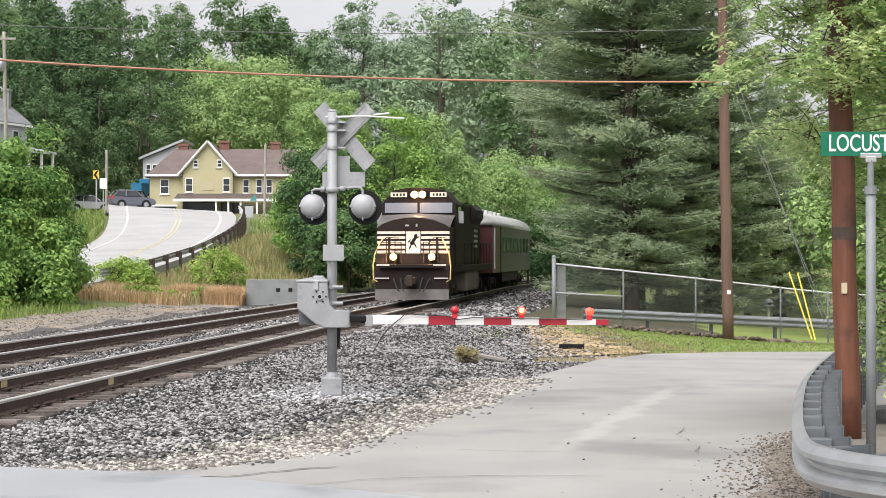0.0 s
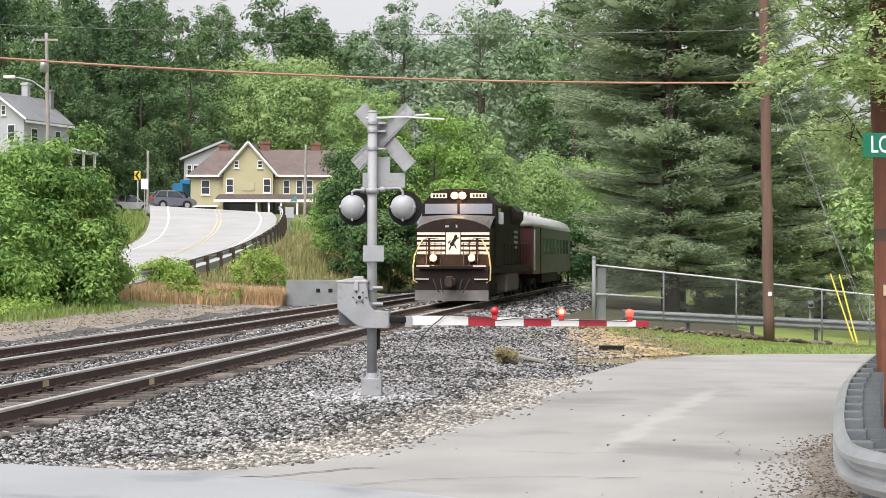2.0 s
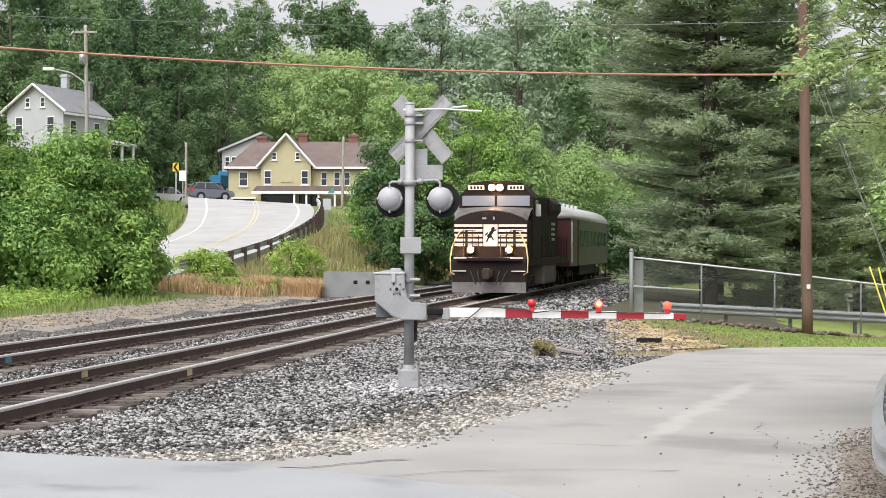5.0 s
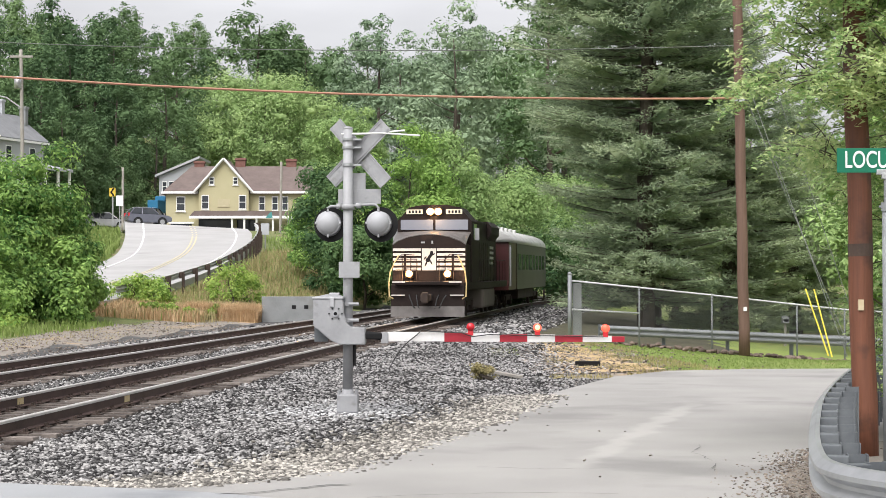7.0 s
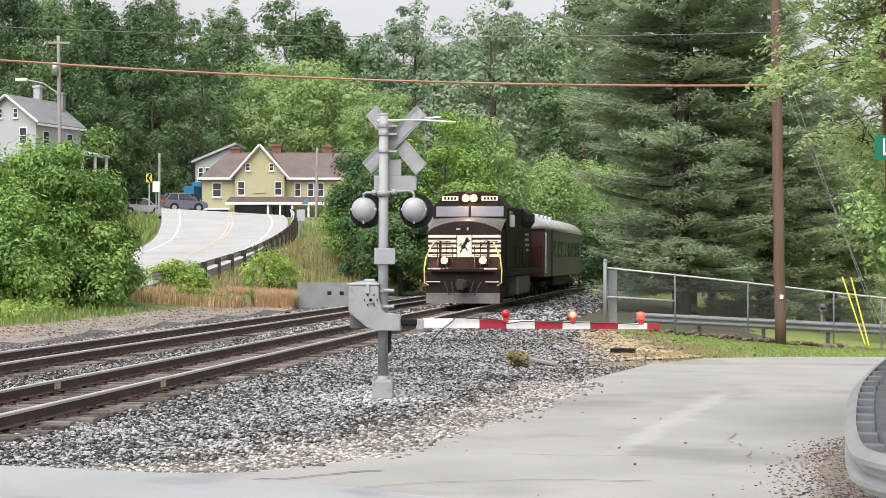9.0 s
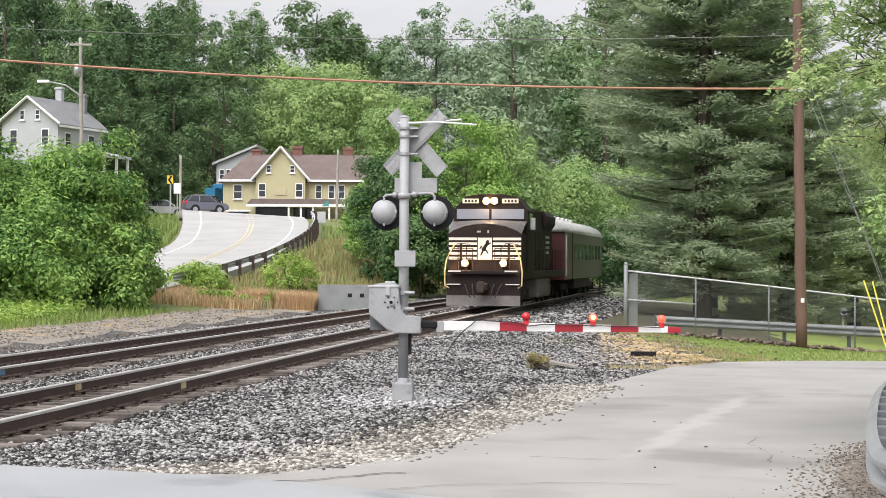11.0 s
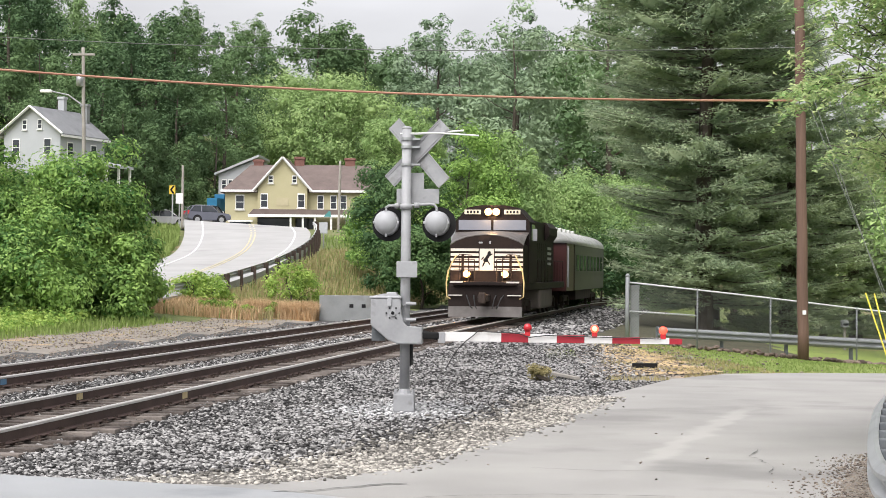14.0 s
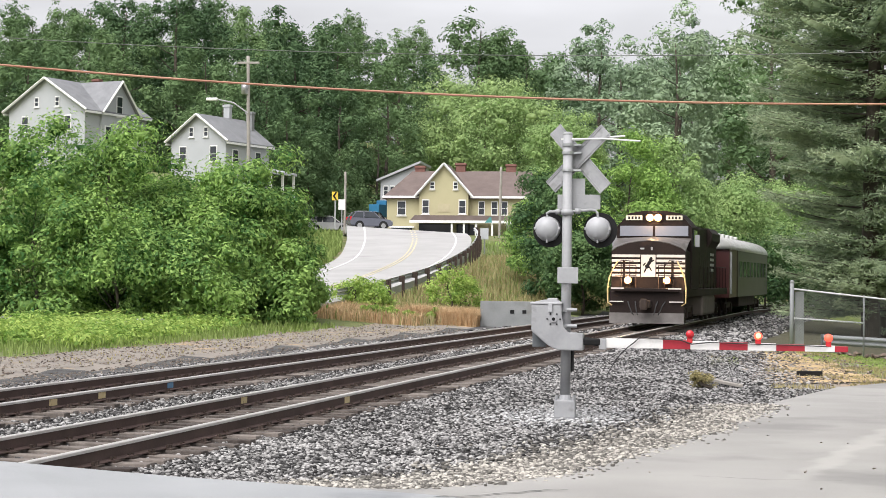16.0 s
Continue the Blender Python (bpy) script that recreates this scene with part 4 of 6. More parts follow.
guardrail("galvanised guardrail behind the chain-link fence", line, [0.29 - 0.0118 * k for k in range(48)], 1.9, side=1, post_mat=M_GALVDARK, deep=0.55, beam_mat=M_POST)


def rubble_row():
    rng = random.Random(9)
    for k in range(90):
        x = 4.7 + 0.105 * k + rng.uniform(-0.05, 0.05)
        b = bmesh.new()
        bmesh.ops.create_icosphere(b, subdivisions=1, radius=0.5)
        for v in b.verts:
            v.co *= rng.uniform(0.7, 1.2)
        big = 0.6 + 0.06 * (x - 4.7)
        bmesh.ops.transform(b, verts=b.verts, matrix=Matrix.Diagonal((rng.uniform(0.18, 0.4) * big, 0.24, rng.uniform(0.12, 0.22) * big, 1)))
        y = 54.3 + rng.uniform(-0.3, 0.2)
        ob = tagged(link("border_stone", b, M_ROCK), "rough brown border stone along the fence", "stone", group="border stones")
        ob.matrix_basis = pose(x, y, h(x, y) + 0.06 + rng.uniform(0, 0.08), rng.uniform(-15, 15), rng.uniform(-15, 15), rng.uniform(-25, 25))


rubble_row()


# ---- concrete wall and timber ----
def concrete_wall():
    top = thing("concrete_wall", "low grey concrete retaining wall beside the far track", "wall", (-8.72, 80.0, -0.2), -6)
    part("wall_block", box(bmesh.new(), 0, 2.75, 0, 0.4, 0, 1.36, 0.02), M_CONCRETE, top, "grey stained concrete block")
    bm = bmesh.new()
    for x in (1.45, 2.0):
        box(bm, x - 0.09, x + 0.09, -0.02, 0.01, 0.82, 0.98, 0.01)
    part("drain_hole", bm, M_BLACK, top, "dark square recess")


concrete_wall()
tagged(link("timber", box(bmesh.new(), 2.72, 3.3, 42.3, 42.52, h(3.0, 42.4) - 0.04, h(3.0, 42.4) + 0.15, 0.02), M_BLACK), "dark weathered timber offcut lying on bare earth", "timber")
tagged(link("timber", box(bmesh.new(), -0.06, 0.06, -0.9, 0.9, -0.03, 0.03, 0.01, m=pose(0.95, 37.4, h(0.95, 37.4) + 0.1, 1, 0, 19)), M_POLEGREY), "pale grey weathered plank lying in the ballast", "timber")


# ---- the road up the hill ----
def hill_road():
    left = curve([(-29.6, 160.0, 7.0), (-25.9, 140.0, 5.1), (-23.8, 125.0, 3.55), (-22.9, 110.0, 2.5), (-22.8, 98.0, 1.66), (-23.0, 86.0, 1.02), (-24.0, 74.0, 0.55), (-26.0, 60.0, 0.25)], 6)
    right = curve([(-18.7, 160.0, 6.4), (-16.0, 140.0, 5.25), (-14.9, 125.0, 3.85), (-14.9, 110.0, 2.5), (-15.3, 98.0, 1.66), (-15.7, 86.0, 1.02), (-17.0, 74.0, 0.55), (-19.5, 60.0, 0.25)], 6)
    # beyond the crest it drops a little and runs on level
    left = [(-36.0, 190.0, 7.3)] + left
    right = [(-23.0, 190.0, 6.3)] + right
    def strip(a, b, lift, name, material, thick):
        bm = bmesh.new()
        rows = []
        for l, r in zip(left, right):
            l, r = Vector(l), Vector(r)
            p, q = l.lerp(r, a), l.lerp(r, b)
            rows.append([bm.verts.new(v) for v in (p + Vector((0, 0, lift)), q + Vector((0, 0, lift)), q - Vector((0, 0, thick)), p - Vector((0, 0, thick)))])
        for u, v in zip(rows, rows[1:]):
            for k in range(4):
                bm.faces.new((u[k], u[(k + 1) % 4], v[(k + 1) % 4], v[k]))
        return link(name, bm, material)
    road = tagged(strip(0, 1, 0.12, "hill_road", M_HILLROAD, 0.5), "pale grey asphalt road that climbs the hill in a bend", "road", kind="structure")
    for a, b, name, m, label in ((0.14, 0.155, "edge_line", M_WHITELINE, "white edge line"), (0.87, 0.885, "edge_line", M_WHITELINE, "white edge line"),
                                 (0.525, 0.538, "centre_line", M_YELLOWLINE, "yellow centre line"), (0.556, 0.569, "centre_line", M_YELLOWLINE, "yellow centre line")):
        s = strip(a, b, 0.135, name, m, 0.0)
        s.parent = road
        tagged(s, label)
    line = [(x + 0.5, y) for x, y, z in right[3:34]]
    zs = [z + 0.62 for x, y, z in right[3:34]]
    guardrail("long steel guardrail on dark posts along the hill road", line, zs, 2.2, side=1, post_mat=M_TIEPLATE, deep=1.2, beam_mat=M_RAILPALE)


hill_road()


# ---- plants ----
def leaf_verts(centres, normals, size, seed=0, aspect=0.55, fold=0.25, three=False):
    """Corners of small folded leaves, one triangle or quad each."""
    rng = np.random.default_rng(seed)
    n = len(centres)
    nor = normals / np.maximum(np.linalg.norm(normals, axis=1), 1e-6)[:, None]
    r = rng.normal(size=(n, 3))
    a = np.cross(nor, r)
    a /= np.maximum(np.linalg.norm(a, axis=1), 1e-6)[:, None]
    b = np.cross(nor, a)
    s = (size * rng.uniform(0.6, 1.35, n))[:, None]
    v = np.stack([centres - a * s * 0.5, centres + b * s * aspect * 0.5 + nor * s * fold * 0.4, centres + a * s * 0.55 - nor * s * fold * 0.2, centres - b * s * aspect * 0.5 + nor * s * fold * 0.4], 1)
    return v[:, :3] if three else v


def leaves(name, centres, normals, size, material, parent=None, seed=0, aspect=0.55, fold=0.25, three=False):
    v = leaf_verts(centres, normals, size, seed, aspect, fold, three)
    n, k = v.shape[:2]
    return from_arrays(name, v.reshape(-1, 3), np.arange(n * k).reshape(n, k), material, parent)


def clumps(rng, middles, radii, per, flat=0.75):
    """Leaf places on the shells of many clumps, and the way they face."""
    k = len(middles)
    d = rng.normal(size=(k, per, 3))
    d[:, :, 2] += 0.25
    d /= np.linalg.norm(d, axis=2)[:, :, None]
    r = radii[:, None, None] * rng.uniform(0.5, 1.18, (k, per, 1))
    p = middles[:, None, :] + d * r * np.array([1, 1, flat])
    nrm = d * 1.0 + np.array([0, 0, 0.4]) + rng.normal(0, 0.25, (k, per, 3))
    return p.reshape(-1, 3), nrm.reshape(-1, 3)


def ico(level):
    b = bmesh.new()
    bmesh.ops.create_icosphere(b, subdivisions=level, radius=1.0)
    v = np.array([tuple(x.co) for x in b.verts])
    f = np.array([[x.index for x in q.verts] for q in b.faces])
    b.free()
    return v, f


ICO = ico(1)


def cores(rng, middles, radii, flat=0.75, part_=0.3):
    """The dense inner twigs and leaves of the clumps: rough knobbly lumps."""
    v, f = ICO
    k = len(middles)
    r = radii[:, None, None] * part_ * rng.uniform(0.5, 1.25, (k, len(v), 1))
    p = middles[:, None, :] + v[None] * r * np.array([1, 1, flat])
    return p.reshape(-1, 3), (np.arange(k)[:, None, None] * len(v) + f[None]).reshape(-1, 3)


def crown_shape(rng, k, rx, ry, rz, z0, low=-0.75, lumps=0.25):
    """Middles of the clumps of a crown: an uneven ovoid about z0."""
    d = rng.normal(size=(k * 3, 3))
    d /= np.linalg.norm(d, axis=1)[:, None]
    d = d[d[:, 2] > low][:k]
    a = np.arctan2(d[:, 1], d[:, 0])
    w = 1 + lumps * (np.sin(a * 2 + rng.uniform(0, 6)) * 0.5 + np.sin(a * 3 + d[:, 2] * 4 + rng.uniform(0, 6)) * 0.5)
    r = rng.uniform(0.55, 1.0, len(d)) ** 0.5 * w
    return d * r[:, None] * np.array([rx, ry, rz]) + np.array([0, 0, z0])


def limbs(rng, height_, spread_, trunk_r, low, n=9):
    bm = bmesh.new()
    pts = [(0.15 * math.sin(k), 0.12 * math.cos(k * 1.3), height_ * k / 7) for k in range(8)]
    tube(bm, pts, [trunk_r * (1 - 0.85 * k / 7) for k in range(8)], 8)
    for k in range(n):
        t = low + (0.95 - low) * k / n
        a = rng.uniform(0, math.tau)
        z = height_ * t
        e = spread_ * rng.uniform(0.6, 0.9) * (1.1 - 0.6 * t)
        tube(bm, [(0, 0, z), (0.5 * e * math.cos(a), 0.5 * e * math.sin(a), z + 0.2 * e), (e * math.cos(a), e * math.sin(a), z + 0.5 * e)], [trunk_r * 0.45 * (1.1 - t), trunk_r * 0.28 * (1.1 - t), trunk_r * 0.08], 6)
    return bm


def broad_tree(label, seed, at, height_, width, leaf, per, k, material, group, clump=0.16, low=0.25, turn=0.0, squash=1.0, name="tree", category="tree", lumps=0.3):
    rng = np.random.default_rng(seed)
    rr = random.Random(seed)
    top = thing(name, label, category, at, turn, group)
    part("trunk", limbs(rr, height_ * 0.85, width * 0.5, max(0.06, height_ * 0.017), max(low, 0.12)), M_BARK, top, "dark branching trunk", True)
    rz = height_ * (1 - low) / 2
    mids = crown_shape(rng, k, width / 2 * 0.86, width / 2 * 0.86 * squash, rz * 0.9, height_ * (1 + low) / 2, -0.75 if low > 0 else -0.95, lumps)
    size = width * clump * rng.uniform(0.5, 1.3, len(mids))
    # thin sprigs that stand out of the crown and break its outline
    pick = rng.integers(0, len(mids), int(len(mids) * 0.45))
    mid = np.array([0, 0, height_ * (1 + low) / 2])
    out = mid + (mids[pick] - mid) * rng.uniform(1.0, 1.16, (len(pick), 1)) + np.array([0, 0, 0.03 * height_]) * rng.uniform(0, 1, (len(pick), 1))
    p, n = clumps(rng, mids, size, per)
    p2, n2 = clumps(rng, out, width * clump * rng.uniform(0.25, 0.5, len(out)), max(12, per // 5))
    p, n = np.concatenate([p, p2]), np.concatenate([n, n2])
    p[:, 2] = np.maximum(p[:, 2], 0.05)
    crown = leaf_verts(p, n, leaf, seed, 0.9, 0.25, True)
    cv, cf = cores(rng, mids, size)
    cv[:, 2] = np.maximum(cv[:, 2], 0.0)
    v = np.concatenate([crown.reshape(-1, 3), cv])
    f = np.concatenate([np.arange(len(crown) * 3).reshape(-1, 3), cf + len(crown) * 3])
    from_arrays("crown", v, f, material, top)
    return top


def pine(label, seed, at, height_, reach, group):
    """A white pine: tiers of nearly level boughs with tufts of needles."""
    rng = np.random.default_rng(seed)
    rr = random.Random(seed)
    top = thing("pine_tree", label, "pine tree", at, rr.uniform(0, 360), group)
    wood = bmesh.new()
    tube(wood, [(0.1 * math.sin(k), 0.1 * math.cos(k), height_ * k / 9) for k in range(10)], [0.42 * (1 - 0.93 * k / 9) for k in range(10)], 10)
    pts, way, pad_v, pad_f = [], [], [], []
    z = height_ * 0.05
    while z < height_ * 0.99:
        t = z / height_
        full = reach * (min(1, (1 - t) * 2.0) ** 0.8) * (0.66 + 0.34 * min(1, max(0, t - 0.12) * 5))
        for k in range(rr.randint(7, 9)):
            a = rr.uniform(0, math.tau)
            e = full * rr.uniform(0.6, 1.1) + 0.3
            droop = rr.uniform(-0.12, 0.1) - 0.1 * (1 - t)
            c = np.array([math.cos(a), math.sin(a), 0])
            bend = lambda s: c * e * s + np.array([0, 0, z + e * (droop * s + 0.16 * s * s)])
            tube(wood, [tuple(bend(s)) for s in (0, 0.5, 1)], [0.06 * (1.1 - t), 0.035 * (1.1 - t), 0.008], 5)
            side = np.array([-c[1], c[0], 0])
            m = int(80 * e / reach * 2.2) + 16
            s = rng.uniform(0.15, 1.03, m) ** 0.72
            w = rng.uniform(-1, 1, m) * 0.46 * e * (1.08 - s) ** 0.6 * np.clip(s * 2.2, 0.3, 1)
            p = np.stack([bend(q) for q in s]) + side[None] * w[:, None] + np.stack([np.zeros(m), np.zeros(m), rng.normal(0.0, 0.08, m) - 0.16 * np.abs(w)], -1)
            pts.append(p)
            way.append(c[None] * 0.8 + side[None] * np.sign(w)[:, None] * 0.55 + np.array([0, 0, 0.22]) + rng.normal(0, 0.25, (m, 3)))
            # the twiggy pad of the bough, under its needles
            row = None
            for q in (0.12, 0.34, 0.56, 0.78, 0.97):
                wid = 0.17 * e * (1.05 - q) ** 0.6 * min(1, q * 2.2) * rr.uniform(0.55, 1.1)
                at = bend(q)
                now = [len(pad_v) + j for j in range(3)]
                pad_v.extend([at - side * wid - np.array([0, 0, 0.16 * wid + 0.05]), at + np.array([0, 0, 0.0]), at + side * wid - np.array([0, 0, 0.16 * wid + 0.05])])
                if row:
                    pad_f.extend([(row[0], row[1], now[1]), (row[0], now[1], now[0]), (row[1], row[2], now[2]), (row[1], now[2], now[1])])
                row = now
        z += rr.uniform(0.4, 0.7)
    part("trunk", wood, M_BARK, top, "dark straight trunk with level boughs")
    P, W = np.concatenate(pts), np.concatenate(way)
    # bundles of thin needles that fan out from every twig
    def fan(c, d, length, wide):
        d = d / np.linalg.norm(d, axis=1)[:, None]
        b = np.cross(d, rng.normal(size=d.shape))
        b /= np.linalg.norm(b, axis=1)[:, None]
        return np.stack([c - b * wide, c + b * wide, c + d * length], 1)
    c = P + rng.normal(0, 0.13, P.shape) * np.array([1, 1, 0.4])
    tips = [fan(c, W + rng.normal(0, 0.42, P.shape), rng.uniform(0.16, 0.34, (len(P), 1)), 0.024)]
    for k in range(2):
        up = np.array([0, 0, 0.9]) + W * 0.45 + rng.normal(0, 0.4, P.shape)
        tips.append(leaf_verts(P + rng.normal(0, 0.16, P.shape) * np.array([1, 1, 0.4]), up, 0.19, seed + 7 + k, 0.34, 0.3, True))
    v = np.concatenate(tips).reshape(-1, 3)
    v = np.concatenate([v, np.array(pad_v)])
    from_arrays("needles", v, np.concatenate([np.arange(len(v) - len(pad_v)).reshape(-1, 3), np.array(pad_f) + len(v) - len(pad_v)]), M_NEEDLE, top)
    return top


def blades(name, label, places, tall, width, material, seed, category="grass"):
    """Upright bent blades of grass; one mesh."""
    rng = np.random.default_rng(seed)
    n = len(places)
    a = rng.uniform(0, math.tau, n)
    d = np.stack([np.cos(a), np.sin(a), np.zeros(n)], -1)
    s = np.stack([-np.sin(a), np.cos(a), np.zeros(n)], -1) * width * rng.uniform(0.6, 1.3, (n, 1)) / 2
    t = (tall * rng.uniform(0.5, 1.2, n))[:, None]
    up = np.array([0, 0, 1.0])
    mid = places + up * t * 0.6 + d * t * 0.1
    tip = places + up * t * rng.uniform(0.8, 1.0, (n, 1)) + d * t * rng.uniform(0.1, 0.5, (n, 1))
    v = np.stack([places - s, places + s, mid + s * 0.8, tip, mid - s * 0.8], 1)
    i = np.arange(n)[:, None] * 5
    f = np.concatenate([i + np.array([[0, 1, 2, 4]]), i + np.array([[4, 2, 3, 3]])])
    tri = np.concatenate([i + np.array([[0, 1, 2]]), i + np.array([[0, 2, 4]]), i + np.array([[4, 2, 3]])])
    return tagged(from_arrays(name, v.reshape(-1, 3), tri, material), label, category, kind="stuff")


def patch(seed, n, x0, x1, y0, y1, keep=None):
    rng = np.random.default_rng(seed)
    x, y = rng.uniform(x0, x1, n), rng.uniform(y0, y1, n)
    p = np.stack([x, y, height(x, y) - 0.02], -1)
    return p[keep(x, y)] if keep else p


# pines beyond the fence
for k, (x, y, t, r) in enumerate(((8.3, 80, 30, 5.5), (12.6, 84, 17, 4.2), (9.6, 90, 28, 5.2), (18.0, 97, 25, 5.0), (24.5, 100, 26, 5.4))):
    if k < 3:
        made = pine("tall dark green white pine with layered boughs", 40 + k, (x, y, h(x, y) - 0.1), t, r, "pines beyond the fence")
        protos = protos + [made] if k else [made]
    else:
        copy_thing(protos[1], pose(x, y, h(x, y) - 0.1, 0, 0, 70 * k) @ Matrix.Diagonal((0.9, 0.9, 0.78, 1)))

# shrubs on the left bank
for k, (x, y, t, w) in enumerate(((-17.9, 71, 6.3, 4.8), (-20.4, 71, 6.0, 5.6), (-22.6, 70, 7.7, 6.2), (-25.8, 72, 8.0, 7.0), (-21.0, 75, 6.3, 6.0), (-16.6, 72, 5.9, 5.0), (-29.5, 70, 7.0, 7.0), (-18.0, 68, 4.0, 5.0), (-21.2, 66.5, 4.6, 5.4), (-24.4, 66.5, 5.2, 5.6), (-27.6, 66, 5.0, 5.6), (-15.6, 71, 3.2, 3.6), (-33.0, 68, 6.5, 7.0), (-24.0, 76, 7.4, 5.0))):
    broad_tree("dense bright green leafy shrub on the bank", 60 + k, (x, y, h(x, y) - 0.1), t, w, 0.19, 290, 64, M_LEAF, "shrubs on the bank", 0.17, -0.12, name="shrub", category="shrub", lumps=0.5)

# green growth along the far side of the track
for k, (x, y, t, w) in enumerate(((-7.0, 112, 9.2, 6.6), (-3.0, 113, 11.0, 7.4), (-0.4, 116, 11.0, 7), (3.2, 125, 9.6, 8), (6.6, 134, 9.4, 9), (-5.6, 106, 5.2, 5), (10.5, 143, 9, 9), (-1.8, 107, 5, 6), (1.6, 113, 5, 6.5), (5.6, 122, 5.0, 7), (9.0, 131, 5, 7), (13.0, 141, 6, 8), (17, 150, 8, 9), (-9.2, 118, 6.0, 5.0))):
    broad_tree("leafy green tree beside the track", 80 + k, (x, y, h(x, y) - 0.2), t, w, 0.22, 320, 72, M_LEAFDARK if k in (0, 5, 7, 8, 9, 10) else M_LEAF if k in (1, 6, 11, 13) else M_LEAFLIGHT, "trees beside the track", 0.16, 0.03)

# the pale round tree behind the yellow house
broad_tree("large pale green round-headed tree behind the house", 101, (-23.0, 215, h(-23, 215)), 16.5, 17.0, 0.34, 250, 150, M_LEAFPALE, "trees behind the house", 0.125, 0.1)
broad_tree("pale green tree behind the house", 102, (-12.5, 205, h(-12.5, 205)), 13.0, 11.0, 0.3, 140, 150, M_LEAFLIGHT, "trees behind the house", 0.11, 0.1)

# the wooded hill
kinds = []
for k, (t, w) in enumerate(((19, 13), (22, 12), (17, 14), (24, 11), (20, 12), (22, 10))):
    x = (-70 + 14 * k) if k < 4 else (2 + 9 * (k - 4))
    kinds.append(broad_tree("tall dark green tree on the wooded hill" if k < 4 else "tall hill tree with distance haze put into its leaf colour", 120 + k, (x, 300, h(x, 300)), t, w, 0.46, 130, 76, M_LEAFFAR if k < 4 else M_LEAFHAZE, "trees on the hill", 0.13, -0.15))
rng = random.Random(77)
for row, (y, step) in enumerate(((203, 9), (222, 9), (245, 9.5), (272, 10), (306, 11))):
    x = -0.42 * y
    while x < 0.075 * y:
        xx, yy = x + rng.uniform(-3, 3), y + rng.uniform(-9, 9)
        hidden = row == 0 and -38 < xx < 0
        if not hidden and not (row == 1 and -36 < xx < -10):
            s = rng.uniform(0.86, 1.16) * (1.13 if xx > -0.02 * yy else 1.15 if xx > -0.125 * yy else 0.95)
            # right of the hill mostly the copies with haze in their colour
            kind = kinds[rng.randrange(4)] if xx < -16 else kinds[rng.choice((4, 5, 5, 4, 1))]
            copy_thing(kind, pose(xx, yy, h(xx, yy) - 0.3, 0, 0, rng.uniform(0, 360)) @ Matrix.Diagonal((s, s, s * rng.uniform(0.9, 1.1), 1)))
        x += step * rng.uniform(0.8, 1.2)
for x, y, s in ((-40.5, 184, 0.7), (-44.5, 192, 0.85), (-37.5, 198, 0.8), (-50.0, 187, 0.85), (-55.0, 193, 0.95), (-33.5, 206, 0.85), (-41.0, 203, 0.9), (-60.0, 188, 0.8), (-66.0, 196, 0.95), (-36.0, 190, 0.5), (-33.4, 199, 0.6), (-38.5, 186, 0.6), (-46.5, 181, 0.6)):
    copy_thing(kinds[int(-x) % 4], pose(x, y, h(x, y) - 0.3, 0, 0, 37 * x) @ Matrix.Diagonal((s, s, s, 1)))


# ---- the train ----
def rail_vehicle(name, label, category, y0, length):
    a, b = track_point(y0, 0), track_point(y0 + length * 0.97, 0)
    d = b - a
    top = thing(name, label, category)
    top.matrix_basis = Matrix.Translation(a) @ pose(0, 0, 0, 0, 0, math.degrees(math.atan2(-d.x, d.y))) @ pose(0, 0, 0, math.degrees(math.atan2(d.z, math.hypot(d.x, d.y))), 0, 0)
    return top


def wheelset(parent, y, r, half=0.74):
    for s in (-1, 1):
        bm = cyl(bmesh.new(), (s * half, y, r), (s * (half + 0.12), y, r), r, None, 24)
        cyl(bm, (s * (half + 0.1), y, r), (s * (half + 0.26), y, r), 0.15, None, 12)
        part("wheel", bm, M_LOCOGRIME, parent, "grimy steel wheel")


def bogie(parent, y, axles, r):
    bm = bmesh.new()
    for s in (-1, 1):
        box(bm, s * 1.02 - 0.08, s * 1.02 + 0.08, y + axles[0] - 0.5, y + axles[-1] + 0.5, r - 0.02, r + 0.28, 0.03)
        for a in axles:
            box(bm, s * 1.06 - 0.1, s * 1.06 + 0.1, y + a - 0.2, y + a + 0.2, r - 0.25, r + 0.2, 0.03)
    frame_ = part("bogie_frame", bm, M_LOCOGRIME, parent, "grimy truck frame")
    for a in axles:
        wheelset(parent, y + a, r)
    return frame_


